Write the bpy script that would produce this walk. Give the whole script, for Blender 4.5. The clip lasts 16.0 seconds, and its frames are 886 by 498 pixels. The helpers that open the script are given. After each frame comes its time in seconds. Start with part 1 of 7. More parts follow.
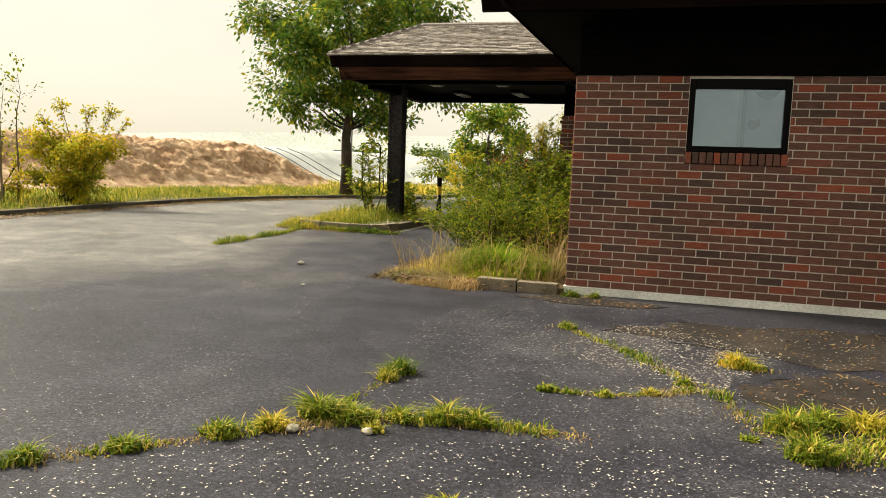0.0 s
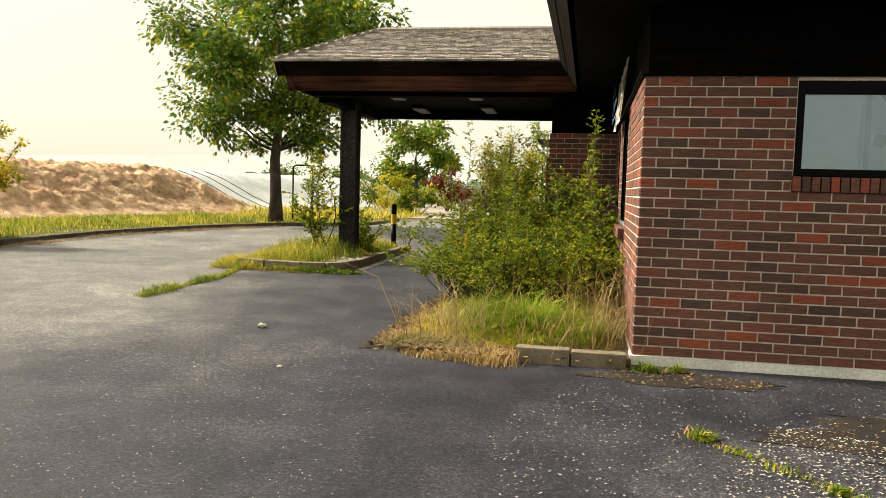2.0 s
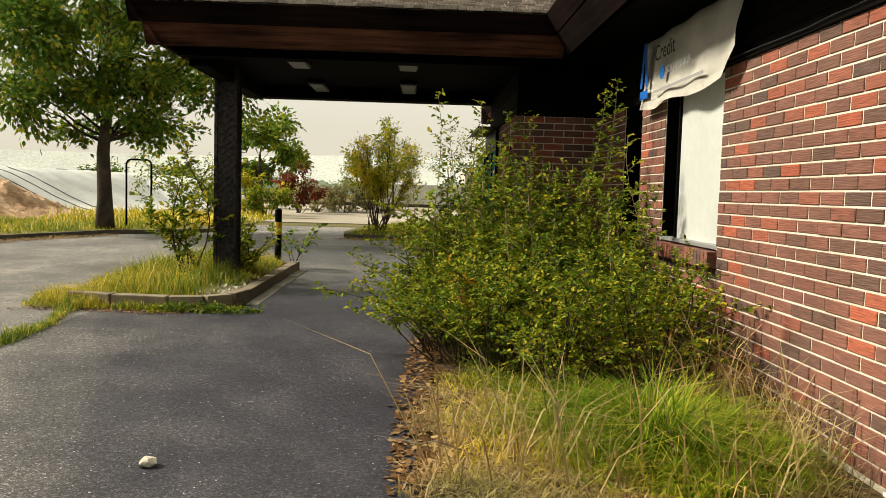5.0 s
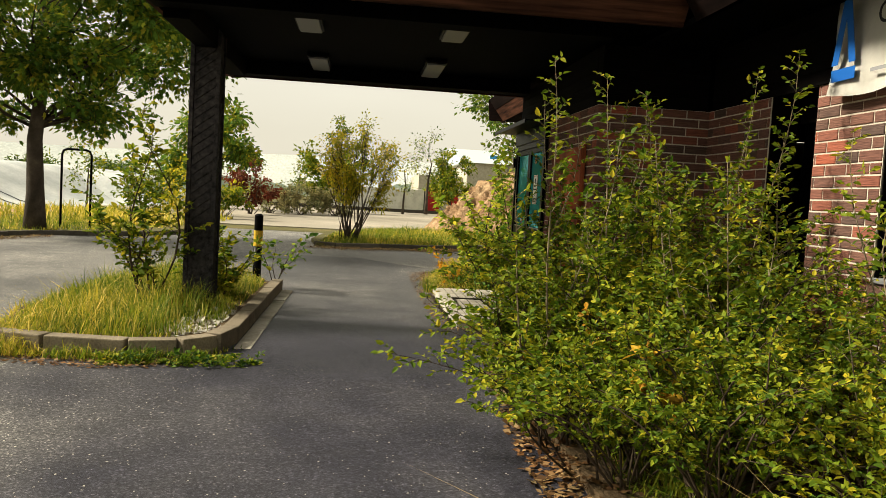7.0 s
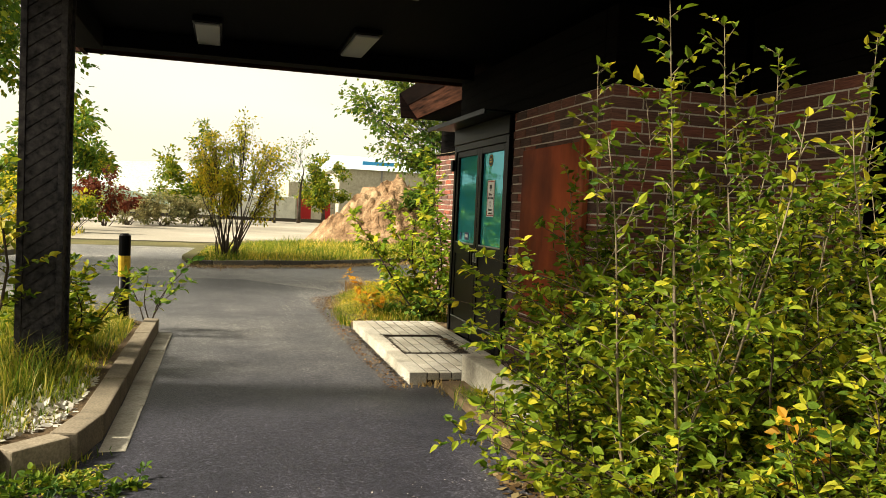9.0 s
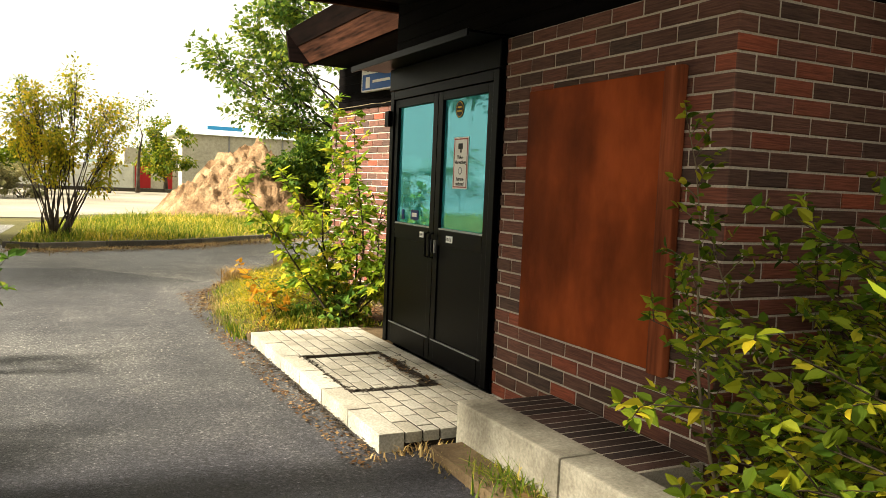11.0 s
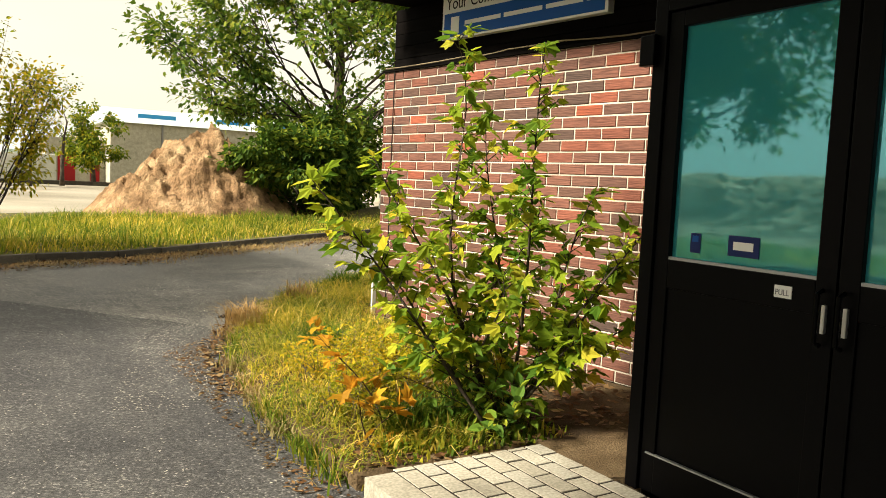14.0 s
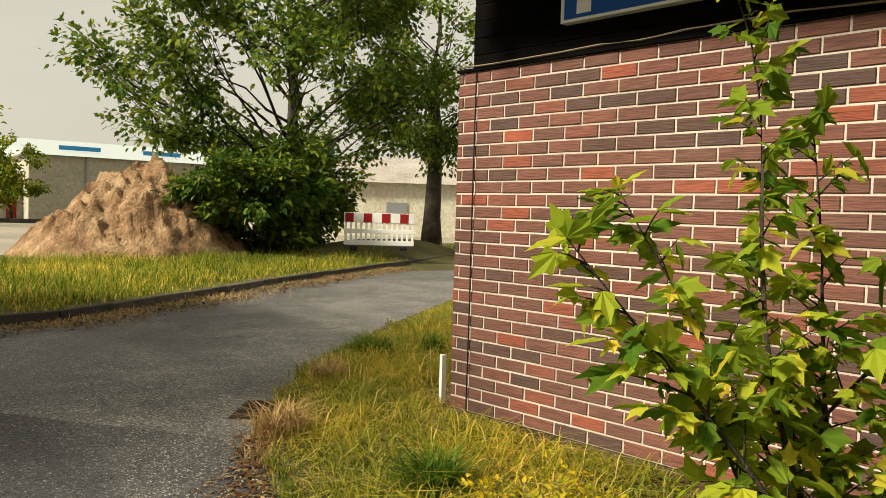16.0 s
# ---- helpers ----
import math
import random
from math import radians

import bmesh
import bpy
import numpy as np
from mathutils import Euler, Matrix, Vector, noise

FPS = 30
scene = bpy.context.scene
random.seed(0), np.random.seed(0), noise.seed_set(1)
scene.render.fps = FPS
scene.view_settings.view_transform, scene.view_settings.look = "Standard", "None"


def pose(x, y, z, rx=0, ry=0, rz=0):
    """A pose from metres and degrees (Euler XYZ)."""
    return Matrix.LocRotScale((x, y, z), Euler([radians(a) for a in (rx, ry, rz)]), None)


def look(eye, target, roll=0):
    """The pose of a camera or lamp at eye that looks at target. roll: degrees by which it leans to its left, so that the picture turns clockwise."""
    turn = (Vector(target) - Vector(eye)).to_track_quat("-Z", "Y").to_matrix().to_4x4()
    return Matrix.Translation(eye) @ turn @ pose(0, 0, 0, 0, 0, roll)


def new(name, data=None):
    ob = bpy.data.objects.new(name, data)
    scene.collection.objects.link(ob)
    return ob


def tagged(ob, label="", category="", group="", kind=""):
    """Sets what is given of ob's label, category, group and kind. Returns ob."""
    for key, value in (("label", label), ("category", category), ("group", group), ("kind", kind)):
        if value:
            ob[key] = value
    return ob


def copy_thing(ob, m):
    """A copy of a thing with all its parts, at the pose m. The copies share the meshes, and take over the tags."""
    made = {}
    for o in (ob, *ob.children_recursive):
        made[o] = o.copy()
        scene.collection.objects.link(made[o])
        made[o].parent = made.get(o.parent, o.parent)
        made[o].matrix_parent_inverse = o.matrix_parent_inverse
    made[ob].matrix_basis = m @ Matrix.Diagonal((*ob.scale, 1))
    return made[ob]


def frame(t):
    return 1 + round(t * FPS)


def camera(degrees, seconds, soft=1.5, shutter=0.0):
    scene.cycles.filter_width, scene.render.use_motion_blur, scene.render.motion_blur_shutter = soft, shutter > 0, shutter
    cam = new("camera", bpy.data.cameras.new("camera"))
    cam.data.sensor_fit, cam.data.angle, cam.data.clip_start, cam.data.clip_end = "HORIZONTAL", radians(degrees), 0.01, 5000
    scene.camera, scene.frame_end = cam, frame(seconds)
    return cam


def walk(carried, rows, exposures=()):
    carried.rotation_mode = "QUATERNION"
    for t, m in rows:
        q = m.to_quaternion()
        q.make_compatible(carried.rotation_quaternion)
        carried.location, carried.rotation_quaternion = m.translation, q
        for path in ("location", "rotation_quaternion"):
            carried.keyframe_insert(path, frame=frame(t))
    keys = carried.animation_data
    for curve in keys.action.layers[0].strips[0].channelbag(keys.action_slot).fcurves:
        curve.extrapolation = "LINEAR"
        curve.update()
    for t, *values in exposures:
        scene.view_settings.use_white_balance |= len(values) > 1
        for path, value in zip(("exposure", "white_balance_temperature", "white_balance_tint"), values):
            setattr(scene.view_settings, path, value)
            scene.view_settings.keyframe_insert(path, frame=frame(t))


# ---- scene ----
cam = camera(58.86, 16.0, soft=0.5)
ROWS = [
    (0.0, 0.511, 0.305, 1.375, 16.76, -6.07, -2.10),
    (0.5, 0.080, 0.809, 1.389, 16.55, -6.43, -2.38),
    (1.0, -0.324, 1.321, 1.398, 16.28, -6.25, -1.70),
    (1.5, -0.706, 1.828, 1.424, 16.17, -5.14, -1.41),
    (2.0, -1.066, 2.339, 1.436, 10.48, -4.37, -1.59),
    (2.5, -1.422, 2.876, 1.446, 10.00, -3.51, -1.42),
    (3.0, -1.762, 3.412, 1.460, 4.41, -3.18, -3.59),
    (3.5, -2.061, 3.966, 1.453, 4.24, -3.04, -3.20),
    (6.0, -3.418, 6.993, 1.416, -5.56, -4.66, -1.87),
    (6.5, -3.675, 7.625, 1.421, -6.12, -4.47, -2.41),
    (7.0, -3.915, 8.277, 1.430, -5.86, -3.65, -3.34),
    (7.5, -4.089, 8.879, 1.439, -7.23, -5.09, -3.73),
    (8.0, -4.207, 9.451, 1.451, -10.50, -5.52, -3.38),
    (8.5, -4.283, 10.000, 1.456, -13.52, -4.89, -3.29),
    (9.0, -4.333, 10.554, 1.456, -15.56, -2.69, -2.68),
    (11.5, -4.380, 13.766, 1.442, -27.59, -5.46, -2.67),
    (12.0, -4.345, 14.444, 1.448, -27.00, -6.75, -2.36),
    (12.5, -4.316, 15.048, 1.444, -26.07, -6.54, -1.65),
    (13.0, -4.320, 15.632, 1.431, -26.88, -5.80, -1.99),
    (13.5, -4.275, 16.256, 1.405, -28.75, -5.22, -2.10),
    (14.0, -4.292, 16.887, 1.395, -31.47, -4.80, -2.67),
    (14.5, -4.264, 17.501, 1.410, -34.44, -4.13, -2.99),
    (15.0, -4.228, 18.080, 1.390, -35.40, -3.52, -2.90),
    (15.5, -4.208, 18.702, 1.421, -36.83, -3.16, -2.74),
    (16.0, -4.188, 19.305, 1.429, -36.58, -2.49, -1.74),
]
walk(cam, [(t, pose(x, y, z, 90 + pitch, roll, yaw)) for t, x, y, z, yaw, pitch, roll in ROWS], [(0.0, 1.2), (1.0, 1.1), (1.5, 1.02), (2.0, 1.3), (3.0, 1.45), (3.5, 1.25), (6.0, 0.9), (7.0, 1.0), (8.0, 1.12), (9.0, 1.4), (11.5, 1.78), (12.5, 1.65), (13.0, 1.5), (13.5, 1.58), (14.0, 1.32), (14.5, 1.32), (15.0, 1.05), (15.5, 0.85), (16.0, 0.68)])

# ---- world, sun ----
world = bpy.data.worlds.new("overcast")
scene.world = world
world.use_nodes = True
wn, wl = world.node_tree.nodes, world.node_tree.links
wbg = wn["Background"]
sky = wn.new("ShaderNodeTexSky")
sky.sky_type = "NISHITA"
sky.sun_disc = False
sky.sun_elevation, sky.sun_rotation = radians(38.8), radians(-80.8)
sky.dust_density = 4.0
sky_gain = wn.new("ShaderNodeVectorMath")
sky_gain.operation = "SCALE"
sky_gain.inputs["Scale"].default_value = 0.10
cloud_tex = wn.new("ShaderNodeTexNoise")
cloud_tex.inputs["Scale"].default_value = 1.6
cloud_tex.inputs["Detail"].default_value = 3.0
cloud_map = wn.new("ShaderNodeMapping")
cloud_map.inputs["Scale"].default_value = (1.0, 1.0, 3.5)
cloud_co = wn.new("ShaderNodeTexCoord")
cloud_ramp = wn.new("ShaderNodeValToRGB")
cloud_ramp.color_ramp.elements[0].position = 0.3
cloud_ramp.color_ramp.elements[0].color = (0.66, 0.61, 0.48, 1)
cloud_ramp.color_ramp.elements[1].position = 0.75
cloud_ramp.color_ramp.elements[1].color = (0.77, 0.72, 0.58, 1)
haze = wn.new("ShaderNodeMix")
haze.data_type = "RGBA"
haze.inputs["Factor"].default_value = 0.86
wl.new(cloud_co.outputs["Generated"], cloud_map.inputs["Vector"])
wl.new(cloud_map.outputs["Vector"], cloud_tex.inputs["Vector"])
wl.new(cloud_tex.outputs["Fac"], cloud_ramp.inputs["Fac"])
wl.new(sky.outputs["Color"], sky_gain.inputs[0])
wl.new(sky_gain.outputs["Vector"], haze.inputs["A"])
wl.new(cloud_ramp.outputs["Color"], haze.inputs["B"])
wl.new(haze.outputs["Result"], wbg.inputs["Color"])
wbg.inputs["Strength"].default_value = 0.65

sun_data = bpy.data.lights.new("sun", "SUN")
sun_data.energy, sun_data.angle, sun_data.color = 4.8, radians(10), (1.0, 0.91, 0.72)
sun = new("sun", sun_data)
sun.matrix_world = look((-43, 7, 35), (0, 0, 0))

# ---- materials ----


def mat(name, color=(0.5, 0.5, 0.5), rough=0.8, metal=0.0, spec=0.2):
    m = bpy.data.materials.new(name)
    m.use_nodes = True
    b = m.node_tree.nodes["Principled BSDF"]
    b.inputs["Base Color"].default_value = (*color, 1)
    b.inputs["Roughness"].default_value = rough
    b.inputs["Metallic"].default_value = metal
    b.inputs["Specular IOR Level"].default_value = spec
    return m


def nodes_of(m):
    return m.node_tree.nodes, m.node_tree.links, m.node_tree.nodes["Principled BSDF"]


def ramp(n, stops):
    r = n.new("ShaderNodeValToRGB")
    e = r.color_ramp.elements
    while len(e) < len(stops):
        e.new(0.5)
    for el, (p, c) in zip(e, stops):
        el.position, el.color = p, (*c, 1)
    return r


def noise_tex(n, l, scale, detail=4.0, stretch=None, rough=0.55):
    co = n.new("ShaderNodeTexCoord")
    t = n.new("ShaderNodeTexNoise")
    t.inputs["Scale"].default_value, t.inputs["Detail"].default_value = scale, detail
    t.inputs["Roughness"].default_value = rough
    if stretch:
        mp = n.new("ShaderNodeMapping")
        mp.inputs["Scale"].default_value = stretch
        l.new(co.outputs["Object"], mp.inputs["Vector"])
        l.new(mp.outputs["Vector"], t.inputs["Vector"])
    else:
        l.new(co.outputs["Object"], t.inputs["Vector"])
    return t


def mix_color(n, l, fac, a, b, mode="MIX"):
    m = n.new("ShaderNodeMix")
    m.data_type, m.blend_type = "RGBA", mode
    for key, v in (("Factor", fac), ("A", a), ("B", b)):
        if isinstance(v, (int, float)):
            m.inputs[key].default_value = v
        elif isinstance(v, tuple):
            m.inputs[key].default_value = (*v, 1)
        else:
            l.new(v, m.inputs[key])
    return m.outputs["Result"]


def add_bump(n, l, b, height, strength=0.3, dist=0.01):
    bp = n.new("ShaderNodeBump")
    bp.inputs["Strength"].default_value, bp.inputs["Distance"].default_value = strength, dist
    l.new(height, bp.inputs["Height"])
    l.new(bp.outputs["Normal"], b.inputs["Normal"])


def two_scale(name, dark, mid, light, big=0.7, fine=40.0, rough=0.85, bump=0.3, dist=0.01, stretch=None, fine_amt=0.5):
    """Colour from a broad stain pattern with a fine grain over it."""
    m = mat(name, mid, rough)
    n, l, b = nodes_of(m)
    t1 = noise_tex(n, l, big, 5.0)
    r1 = ramp(n, [(0.3, dark), (0.5, mid), (0.72, light)])
    l.new(t1.outputs["Fac"], r1.inputs["Fac"])
    t2 = noise_tex(n, l, fine, 4.0, stretch, 0.7)
    r2 = ramp(n, [(0.25, (0.35, 0.35, 0.35)), (0.75, (1.6, 1.6, 1.6))])
    l.new(t2.outputs["Fac"], r2.inputs["Fac"])
    c = mix_color(n, l, fine_amt, r1.outputs["Color"], r2.outputs["Color"], "MULTIPLY")
    l.new(c, b.inputs["Base Color"])
    add_bump(n, l, b, t2.outputs["Fac"], bump, dist)
    return m


def asphalt_mat(name, dark, mid, light, speck, old=None):
    m = mat(name, mid, 0.6, 0.0, 0.16)
    n, l, b = nodes_of(m)
    t1 = noise_tex(n, l, 0.28, 6.0, None, 0.6)
    r1 = ramp(n, [(0.34, dark), (0.5, mid), (0.68, light)])
    l.new(t1.outputs["Fac"], r1.inputs["Fac"])
    tone = r1.outputs["Color"]
    if old:
        # the newer surface wears out into the old one towards the north
        ro = ramp(n, [(0.34, old[0]), (0.5, old[1]), (0.68, old[2])])
        l.new(t1.outputs["Fac"], ro.inputs["Fac"])
        g = n.new("ShaderNodeNewGeometry")
        sep = n.new("ShaderNodeSeparateXYZ")
        l.new(g.outputs["Position"], sep.inputs["Vector"])
        wob = noise_tex(n, l, 0.5, 4.0)
        mad = n.new("ShaderNodeMath")
        mad.operation = "MULTIPLY_ADD"
        l.new(wob.outputs["Fac"], mad.inputs[0])
        mad.inputs[1].default_value = 5.0
        l.new(sep.outputs["Y"], mad.inputs[2])
        mr = n.new("ShaderNodeMapRange")
        mr.inputs["From Min"].default_value, mr.inputs["From Max"].default_value = 18.6, 21.0
        l.new(mad.outputs["Value"], mr.inputs["Value"])
        tone = mix_color(n, l, mr.outputs["Result"], tone, ro.outputs["Color"])
        # and into the dusty drive along its slanting western edge
        rd = ramp(n, [(0.34, OLD[0]), (0.5, OLD[1]), (0.68, OLD[2])])
        l.new(t1.outputs["Fac"], rd.inputs["Fac"])
        steps = []
        for op, a, c_ in (("SUBTRACT", 9.5, sep.outputs["Y"]), ("ABSOLUTE", None, 0.0), ("MULTIPLY", None, 0.36), ("ADD", None, sep.outputs["X"]), ("ADD", None, 6.2)):
            mt = n.new("ShaderNodeMath")
            mt.operation = op
            for k, v in ((0, a if a is not None else steps[-1]), (1, c_)):
                if isinstance(v, float):
                    mt.inputs[k].default_value = v
                else:
                    l.new(v, mt.inputs[k])
            steps.append(mt.outputs["Value"])
        wb_ = n.new("ShaderNodeMath")
        wb_.operation = "MULTIPLY_ADD"
        l.new(wob.outputs["Fac"], wb_.inputs[0])
        wb_.inputs[1].default_value = -1.8
        l.new(steps[-1], wb_.inputs[2])
        mw = n.new("ShaderNodeMapRange")
        mw.inputs["From Min"].default_value, mw.inputs["From Max"].default_value = -0.9, 0.9
        mw.inputs["To Min"].default_value, mw.inputs["To Max"].default_value = 1.0, 0.0
        l.new(wb_.outputs["Value"], mw.inputs["Value"])
        tone = mix_color(n, l, mw.outputs["Result"], tone, rd.outputs["Color"])
    t2 = noise_tex(n, l, 34.0, 6.0, None, 0.9)
    r2 = ramp(n, [(0.34, (0.15, 0.15, 0.15)), (0.50, (0.9, 0.9, 0.9)), (0.61, (1.9, 1.9, 1.9)), (0.68, (8.0, 8.0, 7.8))])
    l.new(t2.outputs["Fac"], r2.inputs["Fac"])
    c = mix_color(n, l, speck, tone, r2.outputs["Color"], "MULTIPLY")
    # stones of the aggregate
    vo = n.new("ShaderNodeTexVoronoi")
    vo.inputs["Scale"].default_value = 105.0
    vco = n.new("ShaderNodeTexCoord")
    l.new(vco.outputs["Object"], vo.inputs["Vector"])
    vsep = n.new("ShaderNodeSeparateColor")
    l.new(vo.outputs["Color"], vsep.inputs["Color"])
    rv = ramp(n, [(0.0, (0.4, 0.4, 0.42)), (0.6, (0.85, 0.85, 0.85)), (0.88, (1.5, 1.5, 1.45)), (1.0, (3.4, 3.3, 3.1))])
    l.new(vsep.outputs["Red"], rv.inputs["Fac"])
    c = mix_color(n, l, 0.75, c, rv.outputs["Color"], "MULTIPLY")
    t3 = noise_tex(n, l, 2.2, 5.0, None, 0.65)
    r3 = ramp(n, [(0.42, (0.72, 0.72, 0.74)), (0.62, (1.15, 1.14, 1.12))])
    l.new(t3.outputs["Fac"], r3.inputs["Fac"])
    c = mix_color(n, l, 0.8, c, r3.outputs["Color"], "MULTIPLY")
    l.new(c, b.inputs["Base Color"])
    rr = ramp(n, [(0.35, (0.46, 0.46, 0.46)), (0.65, (0.72, 0.72, 0.72))])
    l.new(t1.outputs["Fac"], rr.inputs["Fac"])
    l.new(rr.outputs["Color"], b.inputs["Roughness"])
    add_bump(n, l, b, t2.outputs["Fac"], 0.7, 0.008)
    return m


def brick_mat(name, island):
    m = mat(name, (0.2, 0.07, 0.05), 0.85)
    n, l, b = nodes_of(m)
    src = n.new("ShaderNodeNewGeometry" if island else "ShaderNodeObjectInfo")
    rnd = src.outputs["Random Per Island" if island else "Random"]
    r1 = ramp(n, [(0.0, (0.078, 0.052, 0.045)), (0.12, (0.095, 0.056, 0.045)), (0.3, (0.14, 0.069, 0.052)), (0.5, (0.165, 0.072, 0.054)), (0.66, (0.115, 0.061, 0.049)), (0.84, (0.185, 0.071, 0.050)), (0.96, (0.265, 0.074, 0.042)), (1.0, (0.08, 0.053, 0.047))])
    l.new(rnd, r1.inputs["Fac"])
    mp = n.new("ShaderNodeMapping")
    mp.inputs["Scale"].default_value = (9.0, 9.0, 150.0)
    geo = n.new("ShaderNodeNewGeometry")
    l.new(geo.outputs["Position"], mp.inputs["Vector"])
    t2 = n.new("ShaderNodeTexNoise")
    t2.inputs["Scale"].default_value, t2.inputs["Detail"].default_value = 1.0, 3.0
    l.new(mp.outputs["Vector"], t2.inputs["Vector"])
    r2 = ramp(n, [(0.3, (0.55, 0.55, 0.55)), (0.7, (1.4, 1.35, 1.3))])
    l.new(t2.outputs["Fac"], r2.inputs["Fac"])
    c = mix_color(n, l, 0.75, r1.outputs["Color"], r2.outputs["Color"], "MULTIPLY")
    t3 = n.new("ShaderNodeTexNoise")
    t3.inputs["Scale"].default_value, t3.inputs["Detail"].default_value = 1.3, 4.0
    l.new(geo.outputs["Position"], t3.inputs["Vector"])
    r3 = ramp(n, [(0.4, (0.8, 0.8, 0.8)), (0.7, (1.2, 1.17, 1.15))])
    l.new(t3.outputs["Fac"], r3.inputs["Fac"])
    c = mix_color(n, l, 0.7, c, r3.outputs["Color"], "MULTIPLY")
    l.new(c, b.inputs["Base Color"])
    add_bump(n, l, b, t2.outputs["Fac"], 0.8, 0.006)
    return m


def leaf_mat(name, stops, trans=0.45, gain=1.75):
    stops = [(q, (c0 * gain, c1 * gain * 0.98, c2 * (0.3 + 0.5 * gain))) for q, (c0, c1, c2) in stops]
    m = mat(name, stops[0][1], 0.6, 0.0, 0.12)
    n, l, b = nodes_of(m)
    g = n.new("ShaderNodeNewGeometry")
    r = ramp(n, stops)
    l.new(g.outputs["Random Per Island"], r.inputs["Fac"])
    t1 = n.new("ShaderNodeTexNoise")
    t1.inputs["Scale"].default_value, t1.inputs["Detail"].default_value = 0.9, 3.0
    l.new(g.outputs["Position"], t1.inputs["Vector"])
    r1 = ramp(n, [(0.34, (0.48, 0.62, 0.55)), (0.66, (1.45, 1.26, 1.1))])
    l.new(t1.outputs["Fac"], r1.inputs["Fac"])
    c = mix_color(n, l, 0.7, r.outputs["Color"], r1.outputs["Color"], "MULTIPLY")
    l.new(c, b.inputs["Base Color"])
    tr = n.new("ShaderNodeBsdfTranslucent")
    l.new(c, tr.inputs["Color"])
    mx = n.new("ShaderNodeMixShader")
    mx.inputs["Fac"].default_value = trans
    l.new(b.outputs["BSDF"], mx.inputs[1])
    l.new(tr.outputs["BSDF"], mx.inputs[2])
    l.new(mx.outputs["Shader"], n["Material Output"].inputs["Surface"])
    return m


def wood_mat(name, dark, light, axis_scale=(2.0, 30.0, 30.0), rough=0.8):
    m = mat(name, dark, rough, 0.0, 0.03)
    n, l, b = nodes_of(m)
    t = noise_tex(n, l, 1.0, 6.0, axis_scale, 0.6)
    r = ramp(n, [(0.3, dark), (0.7, light)])
    l.new(t.outputs["Fac"], r.inputs["Fac"])
    t2 = noise_tex(n, l, 1.2, 4.0)
    r2 = ramp(n, [(0.38, (0.55, 0.55, 0.55)), (0.66, (1.35, 1.3, 1.25))])
    l.new(t2.outputs["Fac"], r2.inputs["Fac"])
    l.new(mix_color(n, l, 0.8, r.outputs["Color"], r2.outputs["Color"], "MULTIPLY"), b.inputs["Base Color"])
    add_bump(n, l, b, t.outputs["Fac"], 0.5, 0.006)
    return m


def shingle_mat(name, island):
    m = mat(name, (0.16, 0.13, 0.1), 0.9)
    n, l, b = nodes_of(m)
    src = n.new("ShaderNodeNewGeometry" if island else "ShaderNodeObjectInfo")
    r = ramp(n, [(0.0, (0.17, 0.15, 0.135)), (0.35, (0.27, 0.245, 0.22)), (0.75, (0.42, 0.38, 0.34)), (1.0, (0.22, 0.195, 0.17))])
    l.new(src.outputs["Random Per Island" if island else "Random"], r.inputs["Fac"])
    g = n.new("ShaderNodeNewGeometry")
    mp = n.new("ShaderNodeMapping")
    mp.inputs["Scale"].default_value = (70.0, 5.0, 5.0)
    l.new(g.outputs["Position"], mp.inputs["Vector"])
    t = n.new("ShaderNodeTexNoise")
    t.inputs["Scale"].default_value = 1.0
    l.new(mp.outputs["Vector"], t.inputs["Vector"])
    r2 = ramp(n, [(0.3, (0.5, 0.5, 0.5)), (0.7, (1.4, 1.4, 1.4))])
    l.new(t.outputs["Fac"], r2.inputs["Fac"])
    l.new(mix_color(n, l, 0.8, r.outputs["Color"], r2.outputs["Color"], "MULTIPLY"), b.inputs["Base Color"])
    add_bump(n, l, b, t.outputs["Fac"], 0.6, 0.006)
    return m


def piece_mat(name, stops, big=3.0, rough=0.85, dirt=0.6):
    """Pavers, kerb stones: a tone for each piece, with dirt and grain."""
    m = mat(name, stops[0][1], rough)
    n, l, b = nodes_of(m)
    src = n.new("ShaderNodeObjectInfo")
    r = ramp(n, stops)
    l.new(src.outputs["Random"], r.inputs["Fac"])
    g = n.new("ShaderNodeNewGeometry")
    out = r.outputs["Color"]
    for sc, lo, hi, amt in ((big, 0.6, 1.2, dirt), (70.0, 0.7, 1.3, 0.7)):
        t = n.new("ShaderNodeTexNoise")
        t.inputs["Scale"].default_value, t.inputs["Detail"].default_value = sc, 5.0
        l.new(g.outputs["Position"], t.inputs["Vector"])
        rr = ramp(n, [(0.35, (lo, lo, lo * 0.97)), (0.65, (hi, hi, hi))])
        l.new(t.outputs["Fac"], rr.inputs["Fac"])
        out = mix_color(n, l, amt, out, rr.outputs["Color"], "MULTIPLY")
    l.new(out, b.inputs["Base Color"])
    add_bump(n, l, b, t.outputs["Fac"], 0.4, 0.004)
    return m


